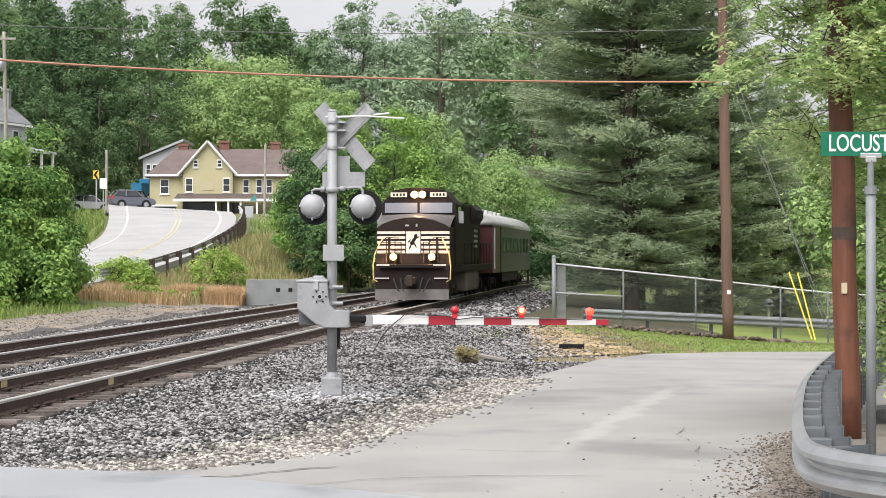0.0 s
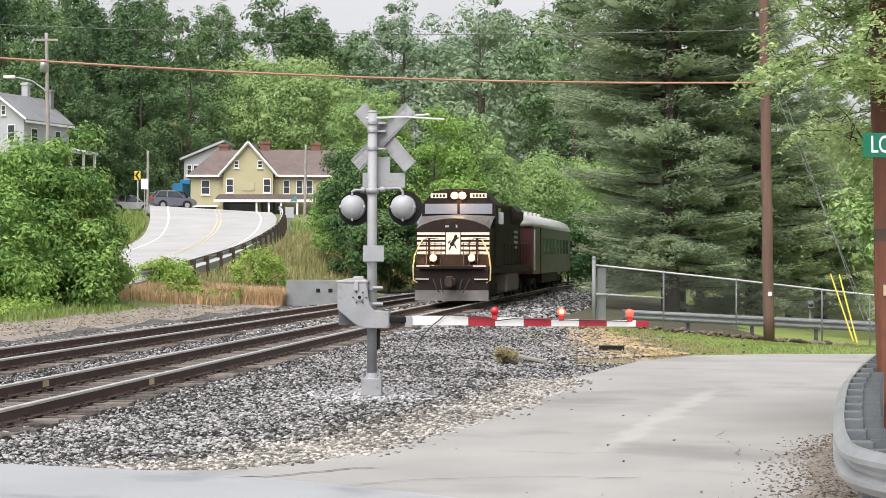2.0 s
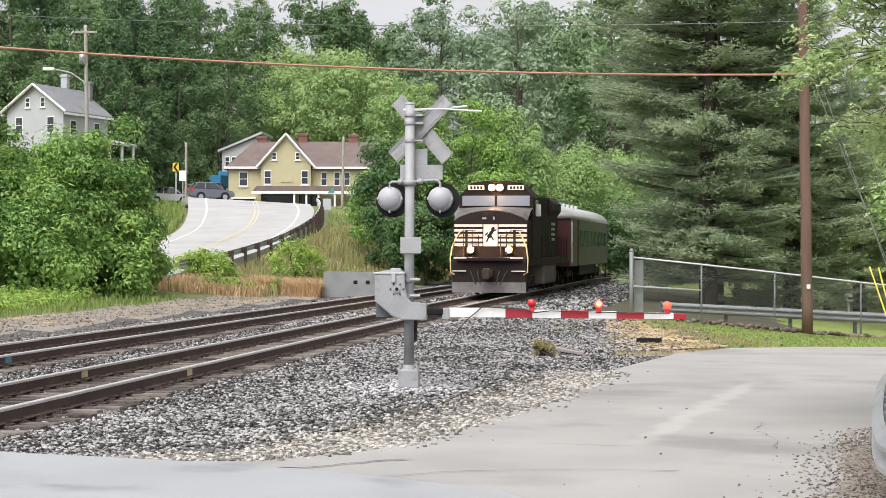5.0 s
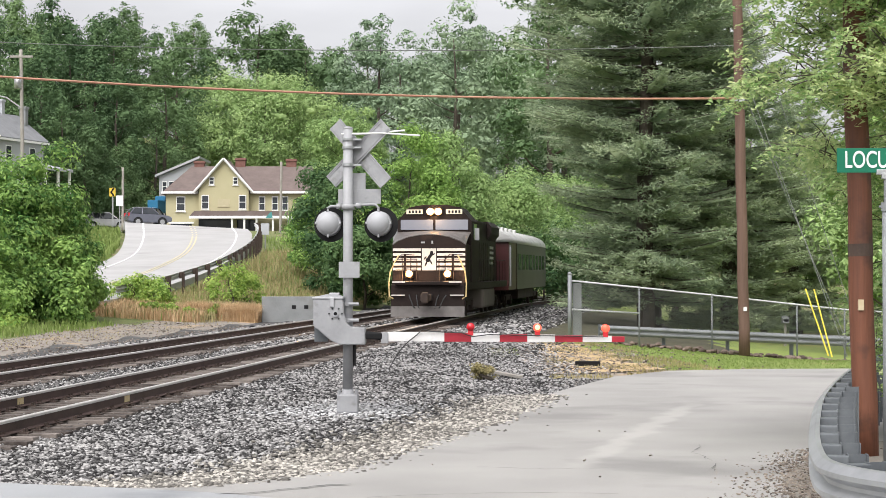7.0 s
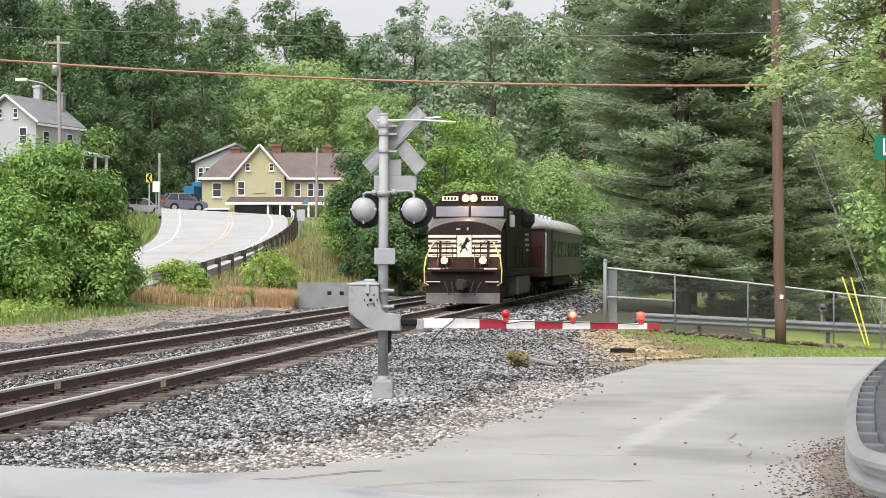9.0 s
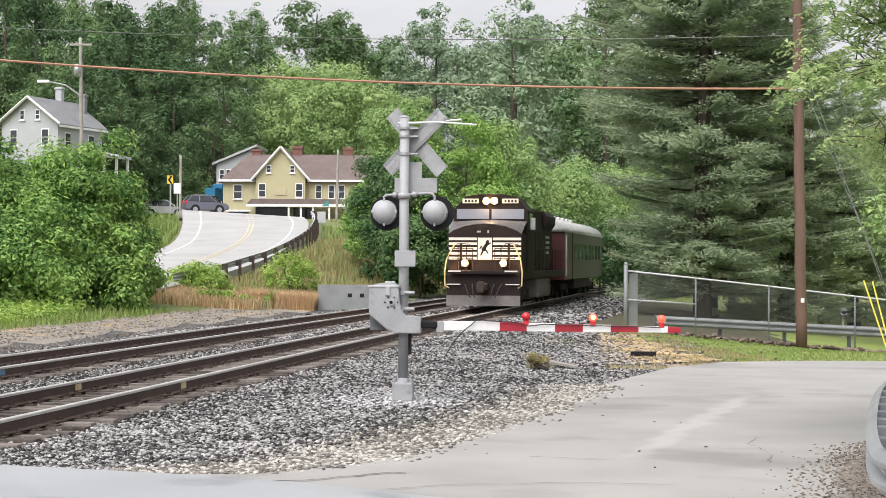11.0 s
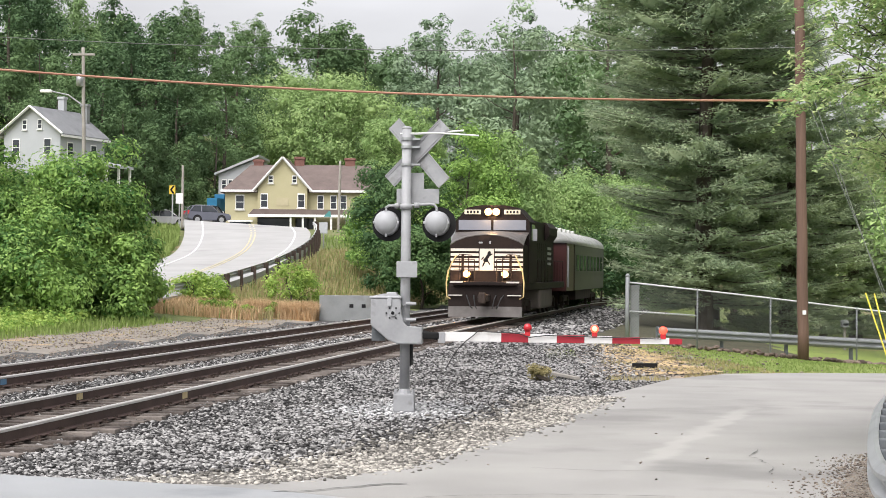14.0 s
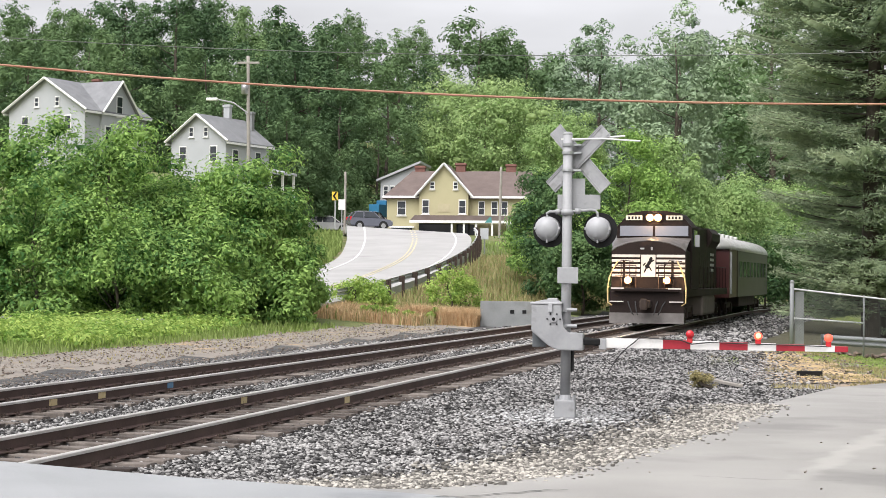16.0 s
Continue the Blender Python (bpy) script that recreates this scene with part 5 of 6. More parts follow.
def locomotive():
    top = rail_vehicle("locomotive", "black wide-nosed diesel locomotive with white nose stripes and lit headlights", "locomotive", 72.7, 20.0)
    # pilot and snow plough
    bm = prism(bmesh.new(), [(-1.5, 0.13), (1.5, 0.13), (1.5, 0.55), (-1.5, 0.55)], 0.25, 0.5)
    part("plough", bm, mat("grey_worn_plough", (0.1, 0.09, 0.085), (0.2, 0.185, 0.175), 2, 0.7), top, "worn grey snow plough")
    bm = box(bmesh.new(), -1.5, 1.5, 0.3, 0.55, 0.5, 1.42, 0.04)
    for s in (-1, 1):
        for k in range(4):
            box(bm, s * 1.35 - 0.17, s * 1.35 + 0.17, 0.32 + 0.16 * k, 0.62 + 0.16 * k, 0.35 + 0.29 * k, 0.39 + 0.29 * k)
    part("pilot", bm, M_LOCO, top, "dark pilot sheet with corner steps")
    bm = box(bmesh.new(), -0.2, 0.2, -0.45, 0.35, 0.75, 1.05, 0.06)
    box(bm, -0.13, 0.13, -0.62, -0.4, 0.68, 1.12, 0.05)
    part("coupler", bm, M_LOCOGRIME, top, "grimy knuckle coupler")
    for x, dx in ((-0.75, 0.2), (-0.45, 0.1), (0.45, -0.1), (0.75, -0.2)):
        bm = tube(bmesh.new(), [(x, 0.28, 1.0), (x + dx * 0.4, 0.05, 0.85), (x + dx, 0.0, 0.55), (x + dx * 1.3, 0.12, 0.48)], 0.025, 6)
        part("air_hose", bm, M_RUBBER, top, "hanging air hose")
    part("anticlimber", box(bmesh.new(), -1.3, 1.3, 0.1, 0.45, 1.4, 1.55, 0.03), M_LOCO, top)
    part("underframe", box(bmesh.new(), -1.48, 1.48, 0.35, 19.5, 1.2, 1.5, 0.02), M_LOCO, top, "black frame sill")
    # wide nose: an upright face with an arched top, then a broad sloping top up to the windscreen
    arch = [(1.5, 3.02), (1.3, 3.16), (0.85, 3.33), (0.4, 3.41), (0.0, 3.43), (-0.4, 3.41), (-0.85, 3.33), (-1.3, 3.16), (-1.5, 3.02)]
    bm = prism(bmesh.new(), [(-1.5, 1.5), (1.5, 1.5)] + arch, 0.75, 2.5)
    nose = part("nose", bm, M_LOCO, top, "black wide nose")
    b2 = bmesh.new()
    rows_ = []
    for y, flat in ((0.74, 0.0), (1.1, 0.25), (1.7, 0.7), (2.42, 1.0)):
        rows_.append([b2.verts.new((x * (1 + 0.02 * flat), y, z + 0.012 + (3.62 - 0.05 * abs(x) - z) * flat)) for x, z in arch])
    for u, v in zip(rows_, rows_[1:]):
        for k in range(len(arch) - 1):
            b2.faces.new((u[k], u[k + 1], v[k + 1], v[k]))
    ends = bmesh.ops.extrude_face_region(b2, geom=b2.faces[:])
    bmesh.ops.translate(b2, verts=[g for g in ends["geom"] if isinstance(g, bmesh.types.BMVert)], vec=(0, 0, 0.03))
    # black paint really; the sky's grey reflection is put into the colour
    part("nose_top", b2, mat("nose_sky_sheen", (0.085, 0.078, 0.074), (0.15, 0.138, 0.13), 1, 0.35, fine=12), nose, "sloping top of the nose, grey sky sheen put into its colour")
    for s in (-1, 1):
        part("nose_brow", box(bmesh.new(), -0.28 + s * 0.05, -0.12 + s * 0.05, 0.725, 0.75, 3.1, 3.17, 0.004) if s < 0 else box(bmesh.new(), 0.1, 0.17, 0.725, 0.75, 3.08, 3.2, 0.004), M_ALU, nose, "small pale plate")
    for k in range(5):
        z = 2.84 - 0.196 * k
        for s in (-1, 1):
            bm = box(bmesh.new(), min(s * 0.33, s * 1.48), max(s * 0.33, s * 1.48), 0.725, 0.75, z - 0.054, z + 0.054, 0.003)
            part("stripe", bm, M_STRIPEWHITE, nose, "white stripe")
    part("emblem_panel", box(bmesh.new(), -0.29, 0.29, 0.728, 0.75, 2.0, 2.89, 0.003), M_STRIPEWHITE, nose, "white emblem panel")
    b = bmesh.new()
    for x, z, sx, sz, a in ((0.1, 2.7, 0.07, 0.1, 20), (0.03, 2.55, 0.07, 0.15, 35), (-0.04, 2.42, 0.1, 0.09, 0), (-0.12, 2.27, 0.035, 0.13, 25), (0.08, 2.33, 0.03, 0.12, -30), (0.17, 2.64, 0.03, 0.09, 60), (-0.16, 2.5, 0.03, 0.09, 40)):
        q = bmesh.new()
        bmesh.ops.create_uvsphere(q, u_segments=12, v_segments=6, radius=1.0)
        merge(b, q, 0, pose(x, 0.725, z, 0, a, 0) @ Matrix.Diagonal((sx, 0.008, sz, 1)))
    part("emblem", b, M_BLACK, nose, "plain dark emblem shape")
    for s in (-1, 1):
        part("panel_edge", box(bmesh.new(), s * 0.31 - 0.012, s * 0.31 + 0.012, 0.715, 0.75, 1.95, 2.92), M_LOCO, nose)
        # gate rails across the front platform
        for z in (2.05, 2.45):
            part("platform_rail", tube(bmesh.new(), [(s * 0.45, 0.4, z), (s * 1.3, 0.4, z)], 0.017, 6), M_LOCO, top, "thin dark rail across the front platform")
        for x in (0.45, 0.7, 1.05):
            part("rail_post", tube(bmesh.new(), [(s * x, 0.4, 1.55), (s * x, 0.4, 2.6 if x > 0.5 else 2.45)], 0.02, 6), M_LOCO, top)
    for x in (-0.98, 0.98):
        bm = box(bmesh.new(), x - 0.05, x + 0.05, 0.69, 0.724, 1.9, 2.65)
        part("upright", bm, M_LOCO, nose)
        part("grab_iron", tube(bmesh.new(), [(x - 0.35, 0.66, 2.4), (x - 0.1, 0.62, 2.66), (x + 0.4, 0.62, 2.62)], 0.018, 6), M_LOCO, nose)
    # cab with chamfered roof
    sect = [(-1.55, 1.5), (1.55, 1.5), (1.55, 4.05), (1.05, 4.62), (0.5, 4.72), (-0.5, 4.72), (-1.05, 4.62), (-1.55, 4.05)]
    cab = part("cab", prism(bmesh.new(), sect, 2.45, 5.0), M_LOCO, top, "black cab with sloping roof edges")
    for x in (-0.73, 0.73):
        part("windscreen", box(bmesh.new(), x - 0.68, x + 0.68, 2.405, 2.448, 3.68, 4.1, 0.01), M_GLASS, cab, "windscreen with a pale sky reflection put into its colour")
    for s in (-1, 1):
        part("side_window", box(bmesh.new(), s * 1.56 - 0.012, s * 1.56 + 0.012, 3.1, 4.4, 3.3, 3.95), M_WINDOW, cab)
        part("mirror", box(bmesh.new(), s * 1.72 - 0.1, s * 1.72 + 0.1, 2.95, 3.0, 3.25, 3.75, 0.02), M_ALU, cab)
        part("number_board", box(bmesh.new(), s * 0.83 - 0.34, s * 0.83 + 0.34, 2.4, 2.452, 4.34, 4.53, 0.01), M_NUMBER, cab, "lit number board with plain bars")
        for k in range(4):
            part("number_bar", box(bmesh.new(), s * 0.83 - 0.24 + 0.14 * k, s * 0.83 - 0.16 + 0.14 * k, 2.392, 2.402, 4.38, 4.49), M_BLACK, cab)
    head = part("headlight", box(bmesh.new(), -0.36, 0.36, 2.36, 2.46, 4.3, 4.58, 0.03), M_LOCO, cab, "twin headlight, lit")
    for x in (-0.17, 0.17):
        part("lamp", cyl(bmesh.new(), (x, 2.33, 4.44), (x, 2.38, 4.44), 0.11, None, 20), M_HEADLAMP, head, "lit lamp")
        # added glowing ring, wider than the lamp, for its glare
        part("glare_ring", cyl(bmesh.new(), (x, 2.345, 4.44), (x, 2.38, 4.44), 0.15, None, 20), M_GLARERING, head, "added glowing ring for the lamp's warm glare")
    for x in (-0.78, 0.78):
        d = part("ditch_light", box(bmesh.new(), x - 0.17, x + 0.17, 0.5, 0.78, 1.7, 2.0, 0.03), M_LOCO, top, "lit ditch light")
        part("lamp", cyl(bmesh.new(), (x, 0.45, 1.86), (x, 0.51, 1.86), 0.1, None, 18), M_HEADLAMP, d, "lit lamp")
        # the same added glare ring round the ditch light
        part("glare_ring", cyl(bmesh.new(), (x, 0.465, 1.86), (x, 0.51, 1.86), 0.14, None, 18), M_GLARERING, d, "added glowing ring for the lamp's warm glare")
    for x, y, z in ((-0.78, 0.32, 1.86), (0.78, 0.32, 1.86), (0.0, 2.2, 4.44)):
        bulb = new("headlight_beam", bpy.data.lights.new("headlight_beam", "POINT"))
        bulb.data.energy, bulb.data.color, bulb.data.shadow_soft_size = 22.0 if z > 3 else 38.0, (1.0, 0.62, 0.3), 0.1
        bulb.parent = top
        bulb.location = (x, y, z)
    for s in (-1, 1):
        bm = tube(bmesh.new(), [(s * 1.2, 0.5, 2.62), (s * 1.35, 0.35, 2.35), (s * 1.52, 0.3, 1.95), (s * 1.58, 0.3, 1.5), (s * 1.56, 0.3, 0.95), (s * 1.4, 0.3, 0.85)], 0.03, 8)
        part("handrail", bm, M_HANDRAIL, top, "pale yellow handrail")
        part("step_edge", box(bmesh.new(), s * 1.2 - 0.28, s * 1.2 + 0.28, 0.18, 0.24, 0.98, 1.02), M_STRIPEWHITE, top, "white step edge")
        part("step_edge", box(bmesh.new(), s * 1.15 - 0.26, s * 1.15 + 0.26, 0.08, 0.12, 1.5, 1.56), M_STRIPEWHITE, top, "white step edge")
        pts = [(s * 1.46, 5.2 + 1.5 * k, 2.5) for k in range(10)]
        bm = tube(bmesh.new(), pts, 0.018, 6)
        for p in pts:
            tube(bm, [(p[0], p[1], 1.5), p], 0.016, 6)
        part("side_handrail", bm, M_LOCO, top)
        for k in range(4):
            part("side_stripe", box(bmesh.new(), s * 0.98 - 0.006, s * 0.98 + 0.006, 15.8, 17.6, 2.3 + 0.25 * k, 2.43 + 0.25 * k), M_WHITE, top, "white bar on the hood's side")
    # long hood with doors, and the wider radiator at its end
    hood = part("long_hood", box(bmesh.new(), -0.97, 0.97, 5.0, 19.0, 1.5, 4.3, 0.06), M_LOCO, top, "long black engine hood")
    for s in (-1, 1):
        for k in range(7):
            part("hood_door", box(bmesh.new(), s * 0.98 - 0.012, s * 0.98 + 0.012, 9.2 + 0.9 * k, 9.98 + 0.9 * k, 1.7, 3.3, 0.006), M_LOCO, hood)
    part("radiator", prism(bmesh.new(), [(-1.2, 3.75), (-0.98, 3.45), (0.98, 3.45), (1.2, 3.75), (1.2, 4.1), (1.0, 4.34), (-1.0, 4.34), (-1.2, 4.1)], 14.4, 18.4), M_LOCO, top, "flared radiator housing")
    bm = box(bmesh.new(), -0.6, 0.6, 6.0, 8.0, 4.4, 4.6, 0.03)
    cyl(bm, (0, 11, 4.4), (0, 11, 4.7), 0.35, 0.3, 14)
    part("exhaust", bm, M_LOCO, top)
    tank = bmesh.new()
    box(tank, -1.45, 1.45, 8.2, 13.4, 0.32, 1.2, 0.12)
    part("fuel_tank", tank, mat("dusty_tank", (0.12, 0.1, 0.085), (0.2, 0.17, 0.145), 1, 0.8), top, "dusty grey-brown fuel tank")
    bogie(top, 4.6, (-2.0, 0, 2.0), 0.52)
    bogie(top, 15.6, (-2.0, 0, 2.0), 0.52)
    return top


locomotive()


def coach(y0):
    top = rail_vehicle("passenger_coach", "grey-green passenger coach with maroon end and silver roof", "railway coach", y0, 24.0)
    sect = [(-1.5, 1.0), (1.5, 1.0), (1.5, 3.45), (-1.5, 3.45)]
    part("end_section", prism(bmesh.new(), sect, 0.3, 4.2), M_MAROON, top, "maroon end section")
    body = part("body", prism(bmesh.new(), [(x * 0.995, z) for x, z in sect], 4.2, 23.5), M_COACH, top, "grey-green side")
    arc = [(1.52 * math.cos(a), 3.45 + 0.82 * math.sin(a)) for a in [math.pi * k / 12 for k in range(13)]]
    part("roof", prism(bmesh.new(), arc, 0.2, 23.6), M_SILVERROOF, top, "rounded silver roof", True)
    for k in range(5):
        part("roof_vent", box(bmesh.new(), 0.5, 0.85, 1.6 + 2.2 * k, 2.1 + 2.2 * k, 4.05, 4.3, 0.04), M_SILVERROOF, top)
    for s in (-1, 1):
        for k in range(8):
            w = part("window", box(bmesh.new(), s * 1.5 - 0.012, s * 1.5 + 0.012, 5.6 + 2.15 * k, 7.0 + 2.15 * k, 2.05, 2.9, 0.006), M_WINDOW, body, "dark window")
        part("belt_rail", box(bmesh.new(), s * 1.5 - 0.02, s * 1.5 + 0.02, 4.3, 23.4, 1.85, 1.93), M_COACH, body)
        part("end_post", box(bmesh.new(), s * 1.5 - 0.03, s * 1.5 + 0.03, 4.05, 4.4, 1.0, 3.45), M_LOCOGRIME, top)
        part("side_rod", tube(bmesh.new(), [(s * 1.58, 0.35, 1.2), (s * 1.58, 0.35, 3.3)], 0.05, 8), M_ALU, top, "pale upright grab rail")
    part("diaphragm", box(bmesh.new(), -0.55, 0.55, -0.1, 0.3, 1.0, 3.3, 0.04), M_RUBBER, top, "black folded gangway")
    for k in range(11):
        part("roof_seam", prism(bmesh.new(), [(x * 1.006, 3.45 + (z - 3.45) * 1.012) for x, z in arc], 1.0 + 2.1 * k, 1.07 + 2.1 * k), M_SILVERROOF, top)
    part("underbody", box(bmesh.new(), -1.3, 1.3, 7.2, 16.5, 0.45, 1.0, 0.05), M_LOCOGRIME, top, "grimy equipment under the floor")
    bogie(top, 3.6, (-1.25, 1.25), 0.46)
    bogie(top, 20.0, (-1.25, 1.25), 0.46)


coach(92.7)


# ---- houses ----
def gable_roof(bm, x0, x1, y0, y1, ze, zr, over=0.35, hip0=0.0, hip1=0.0, thick=0.16):
    """A roof with its ridge along x."""
    ym = (y0 + y1) / 2
    k = (zr - ze) / (ym - y0)
    lo = ze - k * over
    a = [(x0 - over, y0 - over, lo), (x1 + over, y0 - over, lo), (x1 + over - hip1, ym, zr), (x0 - over + hip0, ym, zr), (x1 + over, y1 + over, lo), (x0 - over, y1 + over, lo)]
    b = bmesh.new()
    u = [b.verts.new(p) for p in a]
    d = [b.verts.new((p[0], p[1], p[2] - thick)) for p in a]
    for f in ((0, 1, 2, 3), (3, 2, 4, 5)) + (((0, 3, 5),) if hip0 else ()) + (((1, 4, 2),) if hip1 else ()):
        b.faces.new([u[i] for i in f])
        b.faces.new([d[i] for i in f][::-1])
    for i, j in ((0, 1), (4, 5)) + (((5, 0),) if hip0 else ((0, 3), (3, 5))) + (((1, 4),) if hip1 else ((1, 2), (2, 4))):
        b.faces.new((u[i], u[j], d[j], d[i]))
    return merge(bm, b)


def window(parent, x, y, z, w, t, name="window"):
    frame_ = part(name, box(bmesh.new(), x - w / 2 - 0.07, x + w / 2 + 0.07, y - 0.06, y + 0.02, z - 0.07, z + t + 0.08, 0.01), M_WHITE, parent, "white-framed window")
    for k in range(2):
        part("pane", box(bmesh.new(), x - w / 2, x + w / 2, y - 0.075, y - 0.05, z + 0.03 + k * t / 2, z + (k + 1) * t / 2 - 0.03), M_WINDOW, frame_, "dark glass")
    part("sill", box(bmesh.new(), x - w / 2 - 0.15, x + w / 2 + 0.15, y - 0.14, y, z - 0.16, z - 0.09), M_WHITE, frame_)


def chimney(parent, x, y, z0, z1, s=0.45, m=None):
    bm = box(bmesh.new(), x - s, x + s, y - s * 0.7, y + s * 0.7, z0, z1, 0.02)
    box(bm, x - s - 0.08, x + s + 0.08, y - s * 0.7 - 0.08, y + s * 0.7 + 0.08, z1 - 0.25, z1 - 0.05, 0.02)
    part("chimney", bm, m or M_BRICK, parent, "brick chimney")


def yellow_house():
    top = thing("house", "two-storey yellow house with brown shingle roof and low porch", "house", (-29.2, 180.0, 6.2), 0, "houses")
    wall = bmesh.new()
    box(wall, 0, 15.0, 0, 9, 0, 4.75)
    prism(wall, [(3.4, 0), (8.35, 0), (8.35, 5.0), (5.9, 7.75), (3.4, 5.0)], -0.8, 4.5)
    part("wall", wall, M_YELLOWWALL, top, "yellow stuccoed wall")
    part("roof", gable_roof(bmesh.new(), 0, 15.0, 0, 9, 4.75, 7.45, 0.4, hip0=2.3, hip1=1.2), M_ROOFBROWN, top, "brown shingle roof")
    b = bmesh.new()
    for s in (-1, 1):
        q = [b.verts.new(v) for v in ((5.9 + s * 2.85, -1.15, 4.62), (5.9, -1.15, 7.95), (5.9, 4.6, 7.95), (5.9 + s * 2.85, 4.6, 4.62))]
        q2 = [b.verts.new(v.co - Vector((0, 0, 0.18))) for v in q]
        b.faces.new(q)
        b.faces.new(q2[::-1])
        for k in range(4):
            b.faces.new((q[k], q[(k + 1) % 4], q2[(k + 1) % 4], q2[k]))
    part("gable_roof", b, M_ROOFBROWN, top, "brown roof over the front gable")
    for s in (-1, 1):
        bm = tube(bmesh.new(), [(5.9 + s * 2.95, -1.2, 4.5), (5.9, -1.2, 7.86)], 0.12, 4)
        part("bargeboard", bm, M_WHITE, top, "white bargeboard")
    for x0, x1 in ((-0.4, 3.3), (8.5, 15.4)):
        part("gutter", box(bmesh.new(), x0, x1, -0.55, -0.35, 4.42, 4.64, 0.02), M_WHITE, top, "white gutter")
    window(top, 1.5, 0, 2.75, 0.75, 1.35)
    for x in (4.05, 7.75):
        window(top, x, -0.8, 2.9, 0.6, 1.3)
    for x in (4.7, 7.05):
        window(top, x, -0.8, 5.35, 0.36, 0.65)
    for x in (9.6, 10.9, 11.9, 13.8):
        window(top, x, 0, 2.8, 0.5, 1.3)
    part("shutter_panel", box(bmesh.new(), 5.3, 6.5, -0.86, -0.78, 3.05, 3.85, 0.01), mat("grey_yellow_panel", (0.42, 0.38, 0.24), (0.48, 0.43, 0.28), 3, 0.8), top, "dull louvred panel")
    bm = prism(bmesh.new(), [(2.8, 2.05), (16.0, 2.05), (15.6, 2.6), (3.3, 2.6)], -3.2, -0.5)
    part("porch_roof", bm, M_ROOFBROWN, top, "low brown porch roof")
    part("porch_fascia", box(bmesh.new(), 2.8, 16.0, -3.28, -3.2, 1.85, 2.1), M_WHITE, top, "white porch fascia")
    for x in (7.0, 8.2, 9.4, 11.0):
        part("porch_post", box(bmesh.new(), x - 0.09, x + 0.09, -3.15, -2.97, 0.0, 1.9, 0.01), M_WHITE, top, "white porch post")
    part("porch_opening", box(bmesh.new(), 3.4, 6.7, -0.88, -0.82, 0.2, 1.85), M_WINDOW, top, "dark ground-floor opening")
    part("porch_window", box(bmesh.new(), 7.2, 9.0, -0.88, -0.82, 0.4, 1.8), M_WINDOW, top)
    door = part("front_door", box(bmesh.new(), 12.1, 13.3, -0.08, 0.02, 0.1, 2.0), M_WHITE, top, "white framed door")
    part("pane", box(bmesh.new(), 12.45, 12.95, -0.1, -0.07, 0.4, 1.85), M_WINDOW, door)
    part("garage_opening", box(bmesh.new(), 0.5, 2.6, -0.04, 0.02, 0.1, 1.45), M_WINDOW, top, "dark garage opening")
    part("garage_lintel", box(bmesh.new(), 0.3, 2.8, -0.12, 0.02, 1.45, 1.62), M_WHITE, top)
    for x, t in ((2.7, 8.0), (6.9, 8.3), (12.1, 8.2)):
        chimney(top, x, 4.7, 6.4, t, 0.5)


yellow_house()


def back_house():
    top = thing("house", "narrow pale house behind the yellow one", "house", (-32.2, 194.0, 6.5), 0, "houses")
    part("wall", box(bmesh.new(), 0, 4.2, 0, 8, 0, 6.8), M_HOUSEWHITE, top, "white sided wall")
    bm = prism(bmesh.new(), [(-0.4, 6.6), (4.4, 8.6), (4.4, 8.85), (-0.4, 6.85)], -0.4, 8.4)
    prism(bm, [(0, 6.5), (4.2, 6.5), (4.2, 8.4), (0, 6.7)], 0.02, 8)
    part("roof", bm, M_HOUSEWHITE, top, "pale pent roof")
    for x in (0.6, 1.3, 3.3):
        window(top, x, 0, 5.1, 0.4, 1.0)


back_house()


def pitched(bm, w, y0, y1, tall, rise, over=0.45, thick=0.16, m=None):
    """Two roof slopes over a gable of width w, ridge along y."""
    for s in (-1, 1):
        b = bmesh.new()
        q = [b.verts.new(v) for v in ((w / 2 + s * (w / 2 + over), y0, tall - rise * 2 * over / w), (w / 2, y0, tall + rise + 0.12), (w / 2, y1, tall + rise + 0.12), (w / 2 + s * (w / 2 + over), y1, tall - rise * 2 * over / w))]
        q2 = [b.verts.new(v.co - Vector((0, 0, thick))) for v in q]
        b.faces.new(q)
        b.faces.new(q2[::-1])
        for k in range(4):
            b.faces.new((q[k], q[(k + 1) % 4], q2[(k + 1) % 4], q2[k]))
        merge(bm, b, 0, m)
    return bm


def side_window(parent, w, y, z, wide, t):
    """A window in the side wall that stands at x = w."""
    frame_ = part("window", box(bmesh.new(), w - 0.02, w + 0.06, y - wide / 2 - 0.08, y + wide / 2 + 0.08, z - 0.08, z + t + 0.08, 0.01), M_WHITE, parent, "white-framed window")
    for k in range(2):
        part("pane", box(bmesh.new(), w + 0.05, w + 0.075, y - wide / 2, y + wide / 2, z + 0.03 + k * t / 2, z + (k + 1) * t / 2 - 0.03), M_WINDOW, frame_, "dark glass")


